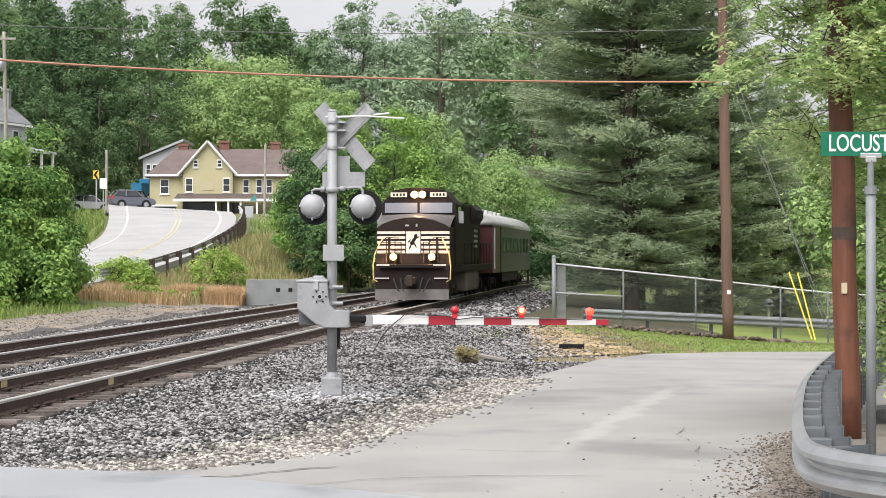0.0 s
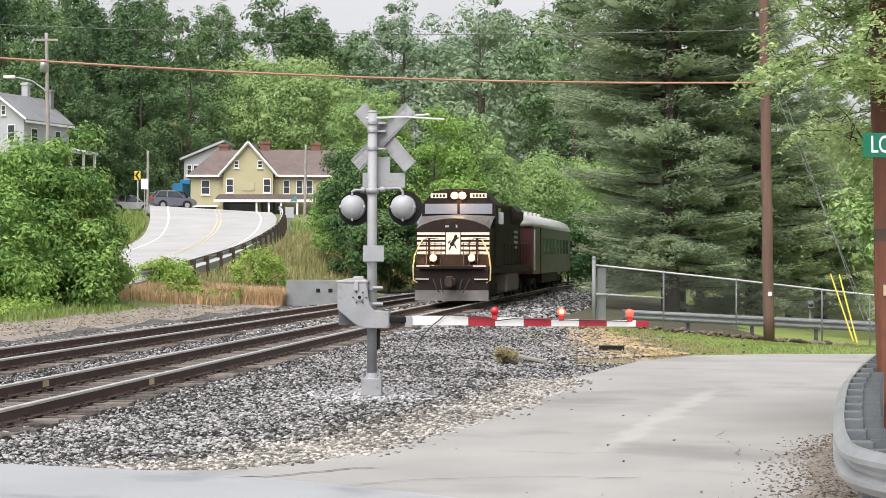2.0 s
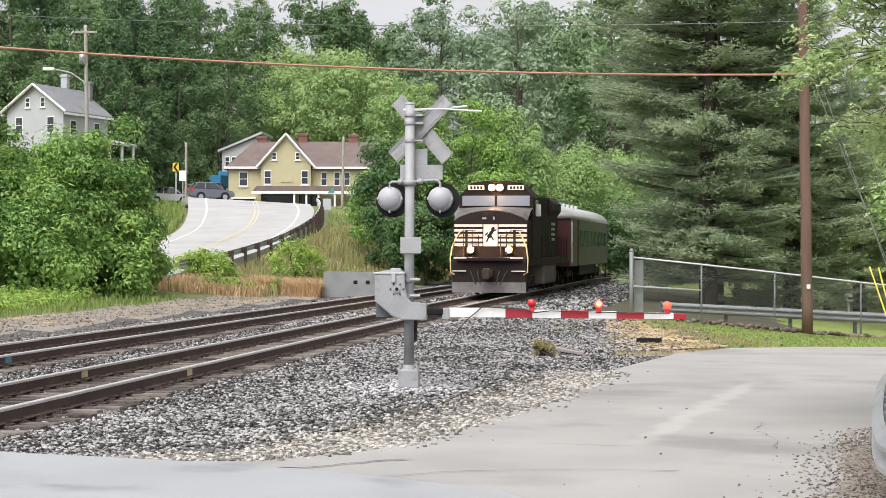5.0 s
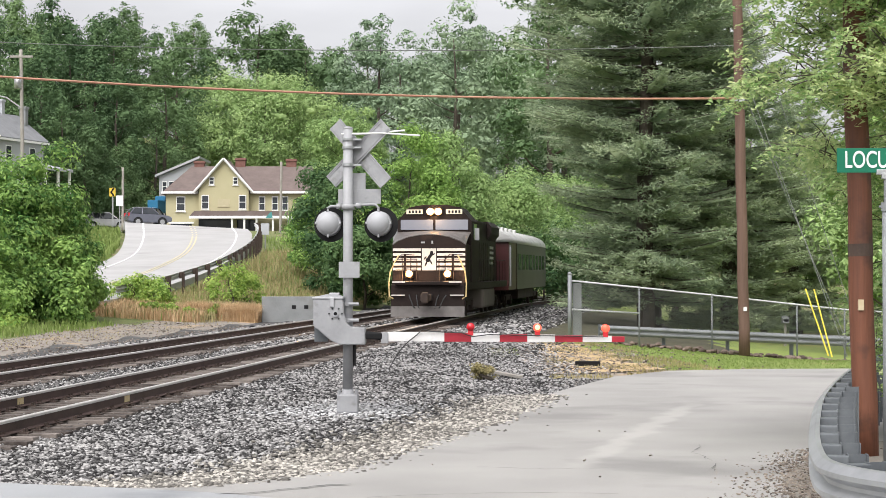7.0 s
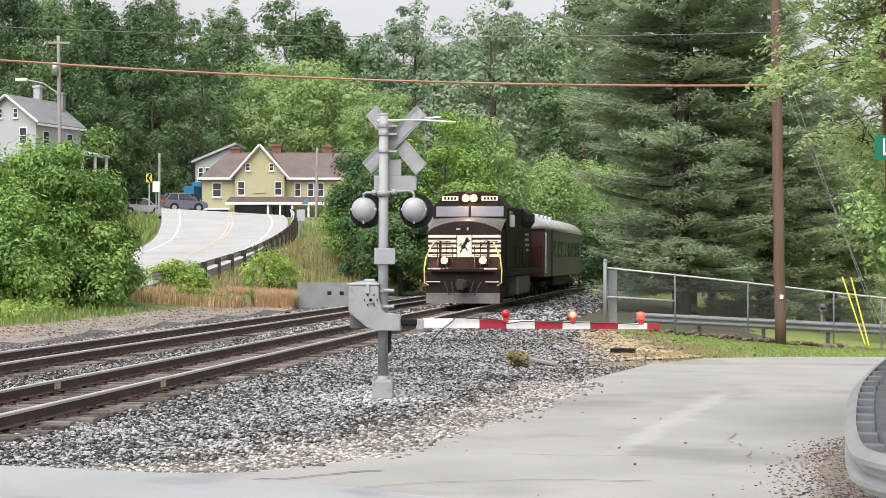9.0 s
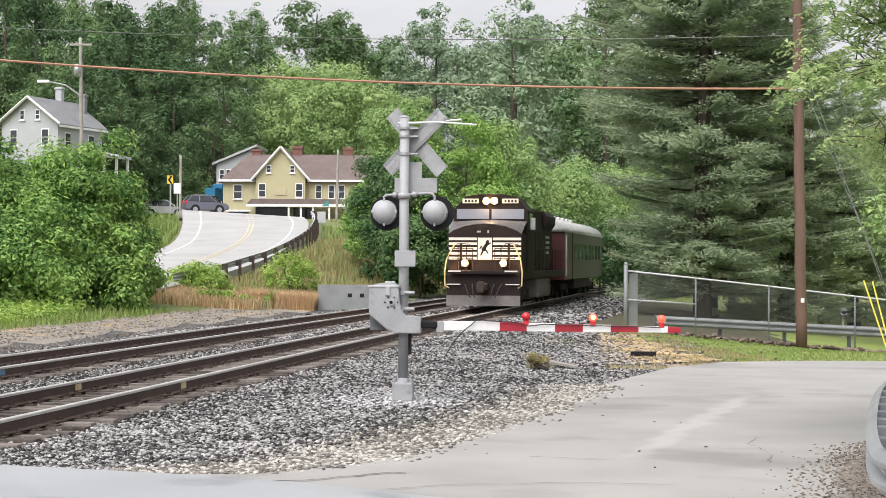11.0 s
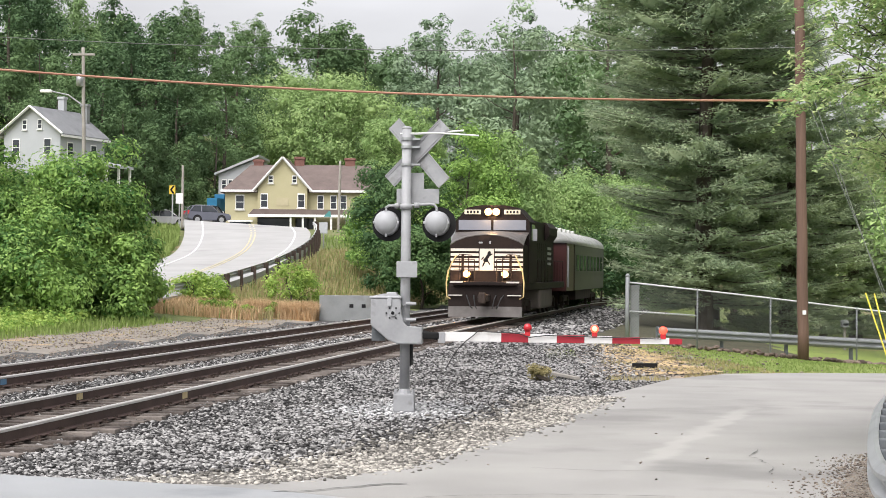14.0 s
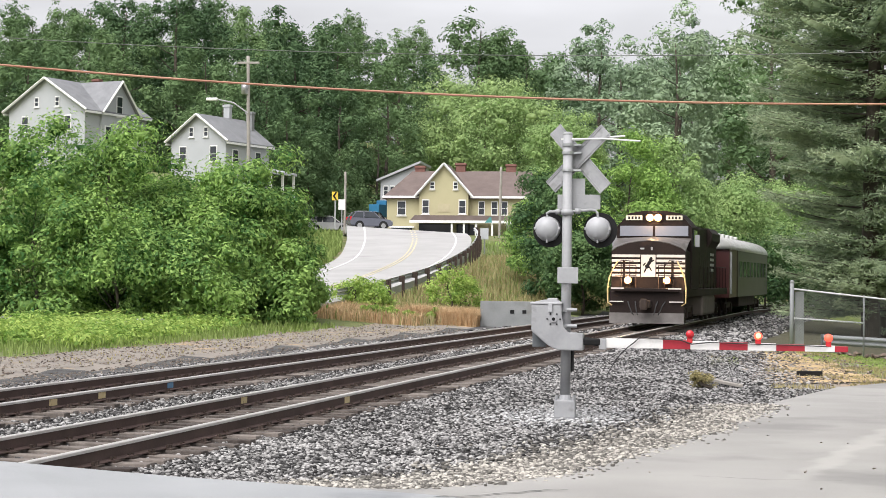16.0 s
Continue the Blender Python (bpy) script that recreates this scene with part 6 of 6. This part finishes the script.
def white_house(at, turn, w, tall, rise, deep, label):
    """Gable end to the front, ridge running back, eaves along the side."""
    top = thing("house", label, "house", at, turn, "houses")
    part("wall", prism(bmesh.new(), [(0, 0), (w, 0), (w, tall), (w / 2, tall + rise), (0, tall)], 0, deep), M_HOUSEWHITE, top, "white siding")
    part("roof", pitched(bmesh.new(), w, -0.45, deep + 0.4, tall, rise), M_ROOFGREY, top, "grey shingle roof")
    k = rise * 2 / w
    for s in (-1, 1):
        part("bargeboard", tube(bmesh.new(), [(w / 2 + s * (w / 2 + 0.5), -0.48, tall - k * 0.5), (w / 2, -0.48, tall + rise + 0.03)], 0.13, 4), M_WHITE, top, "white bargeboard")
        part("eaves_board", box(bmesh.new(), w / 2 + s * (w / 2 + 0.42) - 0.06, w / 2 + s * (w / 2 + 0.42) + 0.06, -0.4, deep + 0.35, tall - k * 0.45 - 0.3, tall - k * 0.45 - 0.1), M_WHITE, top, "white eaves board")
    for x in (w * 0.37, w * 0.64):
        window(top, x, 0, tall + 0.2, 0.38, 0.85)
    for x in (w * 0.22, w * 0.78):
        window(top, x, 0, tall - 2.3, 0.7, 1.5)
    return top


# the nearer white house with a small porch at its side
a = white_house((-49.4, 172.2, 9.6), -20, 6.4, 6.3, 2.3, 7.6, "white two-storey house with grey roof on the bank")
for y in (1.6, 5.6):
    side_window(a, 6.4, y, 3.6, 0.8, 1.6)
part("porch_roof", prism(bmesh.new(), [(6.3, 3.5), (9.4, 2.95), (9.4, 3.2), (6.3, 3.85)], 3.6, 8.2), M_HOUSEWHITE, a, "white porch roof")
for y in (3.8, 6.0, 8.0):
    part("porch_post", box(bmesh.new(), 9.0, 9.2, y - 0.1, y + 0.1, 0, 3.0), M_WHITE, a, "white porch post")
chimney(a, 2.9, 5.4, 7.8, 10.1, 0.35, M_HOUSEWHITE)
chimney(a, 4.4, 7.2, 7.4, 9.5, 0.35, M_CONCRETE)
# the farther one: its side wall carries a second gable
b_ = white_house((-66.4, 173.2, 11.0), -20, 9.5, 7.9, 2.95, 9.9, "long white house with two gables on the bank")
gw = Matrix(((0, -1, 0, 9.7), (1, 0, 0, 2.3), (0, 0, 1, 0), (0, 0, 0, 1)))
part("gable_wall", prism(bmesh.new(), [(0, 0), (5.4, 0), (5.4, 7.9), (2.7, 10.85), (0, 7.9)], -0.1, 4.6, 0, gw), M_HOUSEWHITE, b_, "white gable wall")
part("gable_roof", pitched(bmesh.new(), 5.4, -0.5, 4.8, 7.9, 2.9, 0.35, 0.16, gw), M_ROOFGREY, b_, "grey shingle roof of the side gable")
for s in (-1, 1):
    bm = tube(bmesh.new(), [(2.7 + s * 3.1, -0.52, 7.5), (2.7, -0.52, 10.85)], 0.13, 4)
    bmesh.ops.transform(bm, verts=bm.verts, matrix=gw)
    part("bargeboard", bm, M_WHITE, b_, "white bargeboard")
side_window(b_, 9.8, 5.0, 7.3, 0.8, 2.0)
for y in (3.2, 6.6, 8.9):
    side_window(b_, 9.8 if y < 8 else 9.5, y, 4.6, 0.8, 1.6)
chimney(b_, 4.75, 7.8, 10.2, 11.6, 0.4)


# ---- cars and signs by the hill road ----
def car(name, label, at, turn, paint, length=4.5, tall=1.66):
    top = thing(name, label, "car", at, turn, "parked cars")
    L, T = length / 2, tall
    side = [(-L, 0.42), (-L, 0.95), (-L + 0.06, 1.08), (L - 0.95, 1.0), (L - 0.25, 0.9), (L, 0.72), (L, 0.35), (L - 0.5, 0.28), (-L + 0.45, 0.28)]
    bm = prism(bmesh.new(), side, -0.9, 0.9)
    bmesh.ops.bevel(bm, geom=bm.edges[:], offset=0.06, segments=2, affect="EDGES")
    body = part("body", bm, paint, top, "painted body")
    # the cabin narrows towards the roof
    b = bmesh.new()
    low, high = [(-L + 0.08, 1.05), (L - 1.15, 1.02)], [(-L + 0.55, T), (0.25, T)]
    v = [b.verts.new((x, s * w, z)) for pts, w in ((low, 0.86), (high, 0.66)) for x, z in pts for s in (-1, 1)]
    for f in ((0, 1, 3, 2), (4, 6, 7, 5), (0, 2, 6, 4), (1, 5, 7, 3), (0, 4, 5, 1), (2, 3, 7, 6)):
        b.faces.new([v[i] for i in f])
    bmesh.ops.bevel(b, geom=b.edges[:], offset=0.05, segments=2, affect="EDGES")
    part("glasshouse", b, M_WINDOW, top, "dark windows")
    part("roof", box(bmesh.new(), -L + 0.55, 0.28, -0.66, 0.66, T - 0.04, T + 0.03, 0.02), paint, top)
    for s in (-1, 1):
        for x0, x1 in ((-L + 0.1, -L + 0.58), (-0.75, -0.7), (L - 1.2, 0.22)):
            part("pillar", tube(bmesh.new(), [(x0, s * 0.86, 1.05), (x1, s * 0.67, T)], 0.045, 6), paint, top)
        part("roof_rail", tube(bmesh.new(), [(-L + 0.7, s * 0.6, T + 0.07), (0.1, s * 0.6, T + 0.07)], 0.02, 6), M_RIM, top)
        for x in (-L + 0.85, L - 0.9):
            part("wheel_arch", cyl(bmesh.new(), (x, s * 0.86, 0.36), (x, s * 0.905, 0.36), 0.42, None, 24), M_BLACK, body)
            w = part("wheel", cyl(bmesh.new(), (x, s * 0.7, 0.34), (x, s * 0.92, 0.34), 0.34, None, 20), M_TYRE, top, "black tyre")
            part("rim", cyl(bmesh.new(), (x, s * 0.9, 0.34), (x, s * 0.935, 0.34), 0.22, None, 16), M_RIM, w)
        part("tail_lamp", box(bmesh.new(), -L - 0.02, -L + 0.12, s * 0.78 - 0.1, s * 0.78 + 0.1, 0.85, 1.15, 0.02), M_REDLENS, top, "red tail lamp")
        part("headlamp", box(bmesh.new(), L - 0.15, L + 0.01, s * 0.68 - 0.16, s * 0.68 + 0.16, 0.66, 0.8, 0.02), M_RIM, top)
    return top


car("suv", "blue-grey estate car standing on the hill road", (-28.3, 164.5, 6.95), 24, M_CARBLUE, 4.0, 1.6)
car("suv", "dark car parked beside the yellow house", (-29.9, 176.0, 7.3), 80, M_BLACK)
car("suv", "silver car parked far up the road", (-36.2, 186.0, h(-36.2, 186)), 10, M_RIM)
car("suv", "white car parked far up the road", (-34.6, 192.0, h(-34.6, 192)), 0, M_WHITE)


def truck():
    top = thing("truck", "bright blue truck beside the yellow house", "truck", (-30.6, 184.0, 8.3), 70)
    top.scale = (0.5, 0.62, 0.92)
    bm = box(bmesh.new(), -2.4, 0.6, -0.95, 0.95, 0.7, 2.0, 0.06)
    box(bm, 0.6, 2.2, -0.95, 0.95, 0.6, 2.5, 0.15)
    part("body", bm, M_TRUCKBLUE, top, "bright blue body")
    part("side_window", box(bmesh.new(), 0.9, 1.8, -0.97, 0.97, 1.7, 2.3, 0.02), M_WINDOW, top)
    for x in (-1.5, 1.5):
        for s in (-1, 1):
            part("wheel", cyl(bmesh.new(), (x, s * 0.7, 0.42), (x, s * 0.95, 0.42), 0.42, None, 18), M_TYRE, top)


truck()


def small_sign(name, label, at, post, parts_):
    top = thing(name, label, "road sign", at, group="road signs")
    part("post", cyl(bmesh.new(), (0, 0, -0.3), (0, 0, post), 0.05, None, 8), M_GALV, top, "thin steel post")
    for nm, m, dims in parts_:
        part(nm, box(bmesh.new(), *dims, 0.004), m, top)
    return top


M_SIGNYELLOW = mat("yellow_sign", (0.6, 0.42, 0.03), (0.68, 0.5, 0.06), 3, 0.5)
chev = small_sign("curve_sign", "yellow chevron sign with a black arrow on a post", (-30.3, 158.0, 7.2), 2.9, [("sign_plate", M_SIGNYELLOW, (-0.27, 0.27, -0.08, -0.05, 2.12, 2.88))])
for s in (-1, 1):
    bm = bmesh.new()
    prism(bm, [(0.2, 2.5 + s * 0.34), (0.04, 2.5 + s * 0.34), (-0.2, 2.5), (-0.02, 2.5)], -0.11, -0.085)
    part("chevron_bar", bm, M_BLACK, chev, "black chevron stroke")
small_sign("road_sign", "plain white board on two posts at the bend", (-29.3, 156.0, 6.9), 2.3, [("board", M_WHITE, (-0.3, 0.3, -0.08, -0.05, 1.5, 2.4)), ("second_post", M_GALV, (-0.6, -0.54, -0.03, 0.03, -0.3, 2.2))])
rs = small_sign("road_sign", "white board and teal pointed sign at the guardrail's end", (-14.45, 135.0, 3.8), 2.2, [("board", M_HOUSEWHITE, (-0.32, 0.3, -0.08, -0.05, 1.55, 2.4))])
part("pointed_plate", prism(bmesh.new(), [(0.0, 2.8), (0.55, 2.8), (0.5, 3.25), (0.35, 3.2)], -0.1, -0.07), mat("teal_sign", (0.04, 0.2, 0.2), (0.07, 0.27, 0.26), 3, 0.5), rs)
pole("utility_pole", "thin weathered pole in front of the yellow house", (-16.3, 165.0, 5.5), 7.3, 0.13, 0.11, (0.1, 0), M_POLEGREY)
pole("utility_pole", "thin weathered pole at the bend", (-30.7, 165.0, 6.5), 5.8, 0.13, 0.11, (0.0, 0), M_POLEGREY)
lp = pole("utility_pole", "grey wooden pole with a street lamp and transformer", (-28.9, 120.0, 3.0), 14.3, 0.15, 0.11, (-0.25, 0), M_POLEGREY)
part("crossarm", box(bmesh.new(), -0.95, 0.55, -0.12, 0.0, 13.75, 13.9, 0.02), M_POLEGREY, lp)
part("transformer", cyl(bmesh.new(), (-0.42, -0.1, 11.7), (-0.42, -0.1, 12.5), 0.24, None, 14), M_GALV, lp, "grey transformer can", True)
part("lamp_arm", tube(bmesh.new(), [(-0.2, -0.1, 10.4), (-1.2, -0.1, 11.1), (-2.4, -0.1, 11.35)], 0.05, 8), M_ALU, lp)
part("lamp_head", box(bmesh.new(), -3.1, -2.3, -0.25, 0.05, 11.25, 11.45, 0.06), M_WHITE, lp, "pale street lamp head")


# ---- undergrowth ----
def off_road(x, y):
    yy = np.clip(y, 60, 190)
    lx = np.interp(yy, [60, 74, 86, 98, 110, 125, 140, 160, 190], [-26, -24, -23, -22.8, -22.9, -23.8, -25.9, -29.6, -36])
    rx = np.interp(yy, [60, 74, 86, 98, 110, 125, 140, 160, 190], [-19.5, -17, -15.7, -15.3, -14.9, -14.4, -15.4, -18.3, -23])
    return (x < lx - 0.4) | (x > rx + 0.7)


def left_of_track(a, b):
    def keep(x, y):
        u = x - track_x(y)
        return (u < -a) & (u > -b) & off_road(x, y)
    return keep


blades("verge_grass", "bright green grass along the foot of the shrubs", patch(1, 30000, -30, -9, 36, 70, left_of_track(11.6, 21)), 0.3, 0.035, M_GRASS, 11)
blades("dry_bank_grass", "yellow-green dry grass on the bank below the hill road", patch(2, 42000, -22, 4, 76, 130, left_of_track(9.6, 30)), 0.6, 0.04, M_DRYGRASS, 12)
blades("bank_grass", "green grass on the bank below the hill road", patch(3, 22000, -30, 4, 76, 150, left_of_track(10.5, 40)), 0.5, 0.045, M_GRASS, 13)
blades("verge_stubble", "thin pale dry grass beside the far track", patch(6, 4500, -24, -7, 40, 80, left_of_track(8.6, 12.5)), 0.09, 0.03, M_DRYGRASS, 16)
blades("orange_stalks", "dense orange-brown dead stalks beside the concrete wall", patch(4, 15000, -12.2, -8.75, 78.6, 81.0, lambda x, y: np.sin(x * 3.1) + np.sin(x * 1.3 + y * 2) + 0.9 * (x + 11.2) > -0.4), 0.8, 0.024, M_ORANGEGRASS, 14)
blades("orange_stalks_thin", "thinner orange-brown dead stalks on the bank", patch(5, 7000, -15.5, -11.0, 76.0, 84.0), 0.6, 0.03, M_ORANGEGRASS, 15)
blades("lawn_grass", "short green grass in front of the fence", patch(7, 36000, 2.5, 16, 40.8, 57, lambda x, y: (x > 4.5 - (y - 41) * 0.06) & (y < 56)), 0.07, 0.02, M_GRASS, 17)
def bare_earth():
    rng = random.Random(12)
    left = [(1.9 + 0.025 * k + rng.uniform(-0.2, 0.2), 38.6 + 0.8 * k) for k in range(18)]
    right = [(4.7 - 0.075 * k + rng.uniform(-0.3, 0.3), 40.5 + 0.75 * k) for k in range(17)]
    bm, n = bmesh.new(), 8
    rows_ = [[bm.verts.new((a[0] + (b[0] - a[0]) * i / n, a[1] + (b[1] - a[1]) * i / n, 0)) for i in range(n + 1)] for a, b in zip(left, right)]
    for v in bm.verts:
        v.co.z = h(v.co.x, v.co.y) + 0.035
    for p, q in zip(rows_, rows_[1:]):
        for i in range(n):
            bm.faces.new((p[i], p[i + 1], q[i + 1], q[i]))
    tagged(link("bare_earth", bm, M_BARE), "patch of bare tan earth between ballast and lawn", "bare ground", kind="structure")


bare_earth()


def over_earth(spread_):
    def place(rng, n):
        x, y = 1.6 + np.abs(rng.normal(0, spread_, n)), rng.uniform(38.3, 53.0, n)
        return np.stack([x, y, height(x, y) + 0.04], -1)
    return place


stones("strewn_ballast", "grey ballast stones strewn over the bare earth", 1500, over_earth(0.6), (0.02, 0.06), M_STONE, 61)
stones("earth_clods", "small brown clods on the bare earth", 1400, over_earth(1.9), (0.015, 0.05), M_STONE_BROWN, 62)
blades("dry_lawn_grass", "short straw-coloured grass at the edge of the ballast", patch(8, 17000, 1.0, 6.4, 37, 54, lambda x, y: (x < 5.9 - (y - 41) * 0.1) & (x > 1.9 + (y - 39) * 0.02) & (np.sin(x * 2.3 + y * 0.9) + np.sin(x * 1.1 - y * 1.7) + 0.6 * (x - 3.2) > 0.3) & (y > np.interp(x, (1.8, 3.2, 4.6, 6.5), (32.3, 37.2, 39.6, 40.4)) + 0.25)), 0.11, 0.02, M_DRYGRASS, 18)
blades("left_bank_grass", "long pale green grass on the bank above the bend", patch(9, 16000, -34, -22, 105, 160, lambda x, y: off_road(x, y) & (x < -22)), 1.0, 0.08, M_GRASS, 19)
for k, (x, y, s) in enumerate(((-14.6, 84, 1.7), (-13.9, 83, 1.3), (-15.5, 85, 1.5), (-11.6, 92, 2.3), (-10.9, 93, 1.8), (-10.8, 79.5, 0.7), (-12.6, 78.2, 0.7), (-11.6, 78.0, 0.6), (-13.4, 78.4, 0.8), (-17.0, 82, 1.2), (0.5, 36.4, 0.42))):
    broad_tree("fresh green weed clump" if k < 10 else "small dry weed tuft in the ballast", 200 + k, (x, y, h(x, y) - 0.05), s, s * 1.25, 0.15 if k < 10 else 0.05, 60, 26, M_WEED if k < 10 else M_DRYGRASS, "weeds", 0.2, 0.02, name="weed", category="weed")


# ---- the tree that overhangs the corner ----
def corner_tree():
    rng = np.random.default_rng(300)
    rr = random.Random(300)
    top = thing("roadside_tree", "yellow-green tree with feathered leaves whose branches overhang the corner", "tree", (7.9, 22.5, -0.3))
    wood = bmesh.new()
    tube(wood, [(0, 0, 0), (-0.1, 0.1, 1.6), (-0.3, 0, 3.2), (-0.4, 0, 5.0), (-0.6, 0, 8.0)], [0.24, 0.21, 0.18, 0.14, 0.06], 10)
    fronds = []

    def bough(p0, p2, lift, r0, n):
        p0, p2 = Vector(p0), Vector(p2)
        line_ = [p0.lerp(p2, t / 6) + Vector((rr.uniform(-0.06, 0.06), rr.uniform(-0.06, 0.06), lift * math.sin(math.pi * t / 6) + rr.uniform(-0.05, 0.05))) for t in range(7)]
        tube(wood, line_, [r0 * (1 - 0.85 * t / 6) for t in range(7)], 6)
        for j in range(n):
            t = rr.uniform(0.25, 1.0) * 5.999
            fronds.append((line_[int(t)].lerp(line_[int(t) + 1], t % 1), rr.uniform(0, math.tau)))
        for j in range(n // 3):
            t = rr.uniform(0.3, 1.0) * 5.999
            a = line_[int(t)].lerp(line_[int(t) + 1], t % 1)
            b = a + Vector((rr.uniform(-0.6, 0.4), rr.uniform(-0.5, 0.5), rr.uniform(-0.3, 0.45)))
            tube(wood, [a, a.lerp(b, 0.5) + Vector((0, 0, 0.05)), b], [0.008, 0.006, 0.003], 5)
            for i in range(3):
                fronds.append((a.lerp(b, rr.uniform(0.4, 1)), rr.uniform(0, math.tau)))
    for k in range(66):
        f = rr.random()
        end = (-4.75 + 1.7 * f ** 0.8, rr.uniform(-4.2, -0.6), rr.uniform(4.0 + 0.25 * (1 - f), 6.4))
        bough((end[0] + rr.uniform(1.6, 2.6), end[1] * 0.4, end[2] - rr.uniform(0.2, 0.7)), end, rr.uniform(0.1, 0.4), rr.uniform(0.014, 0.028), 30)
    for k in range(14):
        bough((-0.5, rr.uniform(-0.5, 0.5), rr.uniform(3.6, 6.2)), (rr.uniform(-3.4, -1.6), rr.uniform(-2.4, 0.6), rr.uniform(4.0, 6.2)), 0.3, 0.035, 20)
    for k in range(44):
        z = rr.uniform(1.0, 4.0)
        far = -2.75 - max(0, min(1.0, (z - 2.9) * 1.6))
        end = (rr.uniform(far, -2.0), rr.uniform(-1.4, 1.0), z)
        bough((end[0] + rr.uniform(1.2, 1.9), end[1] + 0.3, end[2] - rr.uniform(0.0, 0.5)), end, rr.uniform(0.0, 0.2), 0.013, 30)
    # bare thin twigs round the pole's top
    for k in range(7):
        a = Vector((-1.9 + 0.2 * k, -2.2, 3.4 + 0.25 * k))
        tube(wood, [a, a + Vector((-0.8, -0.2, 0.25 - 0.05 * k)), a + Vector((-1.7, -0.3, 0.1 - 0.08 * k))], [0.014, 0.01, 0.004], 5)
    part("trunk", wood, M_BARK, top, "slender trunk with thin overhanging branches", True)
    # each leaf is a drooping stalk with pairs of leaflets
    base = np.array([tuple(p) for p, a in fronds])
    ang = np.array([a for p, a in fronds])
    n, m = len(base), 9
    d = np.stack([np.cos(ang), np.sin(ang), np.zeros(n)], -1)
    q = np.stack([-np.sin(ang), np.cos(ang), np.zeros(n)], -1)
    long = rng.uniform(0.22, 0.42, n)
    droop = rng.uniform(0.2, 0.9, n)
    cs, ns = [], []
    for j in range(m):
        t = (j + 1) / m
        for s in (-1, 1):
            at = base + d * (long * t)[:, None] + q * (s * 0.035 * (1 if j < m - 1 else 0.3)) - np.stack([np.zeros(n), np.zeros(n), long * droop * t * t], -1)
            cs.append(at + rng.normal(0, 0.012, at.shape))
            ns.append(np.array([0, 0, 1.0]) + d * 0.5 * droop[:, None] + q * s * 0.35 + rng.normal(0, 0.3, at.shape))
    leaves("crown", np.concatenate(cs), np.concatenate(ns), 0.078, M_LEAFYELLOW, top, 301, 0.75, 0.25, True)


corner_tree()
for k, (x, y, t, w) in enumerate(((20.5, 76, 11, 9), (17.6, 71, 9.5, 7.5), (24, 82, 13, 10), (17.5, 104, 13, 9), (24, 108, 13, 10), (13.2, 111, 15, 11), (19, 118, 15, 11), (21.5, 68, 9, 7))):
    broad_tree("light green tree beyond the lawn", 320 + k, (x, y, h(x, y) - 0.2), t, w, 0.26, 170, 80, M_LEAFLIGHT if k % 2 else M_LEAF, "trees beyond the lawn", 0.14, 0.1)


# low leafy weeds in front of the shrubs
def weed_belt():
    rng = np.random.default_rng(400)
    n = 900
    y = rng.uniform(48, 68, n)
    x = track_x(y) - rng.uniform(12.0, 19.5, n) - (y - 48) * 0.1
    m = np.stack([x, y, height(x, y) + rng.uniform(0.0, 0.3, n)], -1)
    p, nr = clumps(rng, m, rng.uniform(0.2, 0.55, n), 36, 0.7)
    p[:, 2] = np.maximum(p[:, 2], height(p[:, 0], p[:, 1]))
    tagged(leaves("weed_belt", p, nr, 0.16, M_WEED, None, 401), "fresh green leafy weeds along the foot of the shrubs", "weeds", kind="stuff")


weed_belt()


# ---- beyond the lawn ----
def lawn_end():
    drive = [(11.0, 88.0), (24.0, 84.0), (24.0, 87.5), (11.0, 91.5)]
    tagged(link("driveway", slab(bmesh.new(), drive, lambda x, y: h(x, y) + 0.05, -3.0), M_HILLROAD), "pale driveway across the lawn", "driveway", kind="structure")
    top = thing("mailbox", "small grey mailbox on a post beside the driveway", "mailbox", (14.4, 80.0, h(14.4, 80.0)))
    part("post", box(bmesh.new(), -0.05, 0.05, -0.05, 0.05, -0.2, 1.0), M_POLEGREY, top, "wooden post")
    bm = box(bmesh.new(), -0.14, 0.14, -0.25, 0.25, 1.0, 1.2, 0.02)
    cyl(bm, (0, -0.25, 1.2), (0, 0.25, 1.2), 0.14, None, 14)
    part("box", bm, M_POST, top, "grey rounded box")


lawn_end()
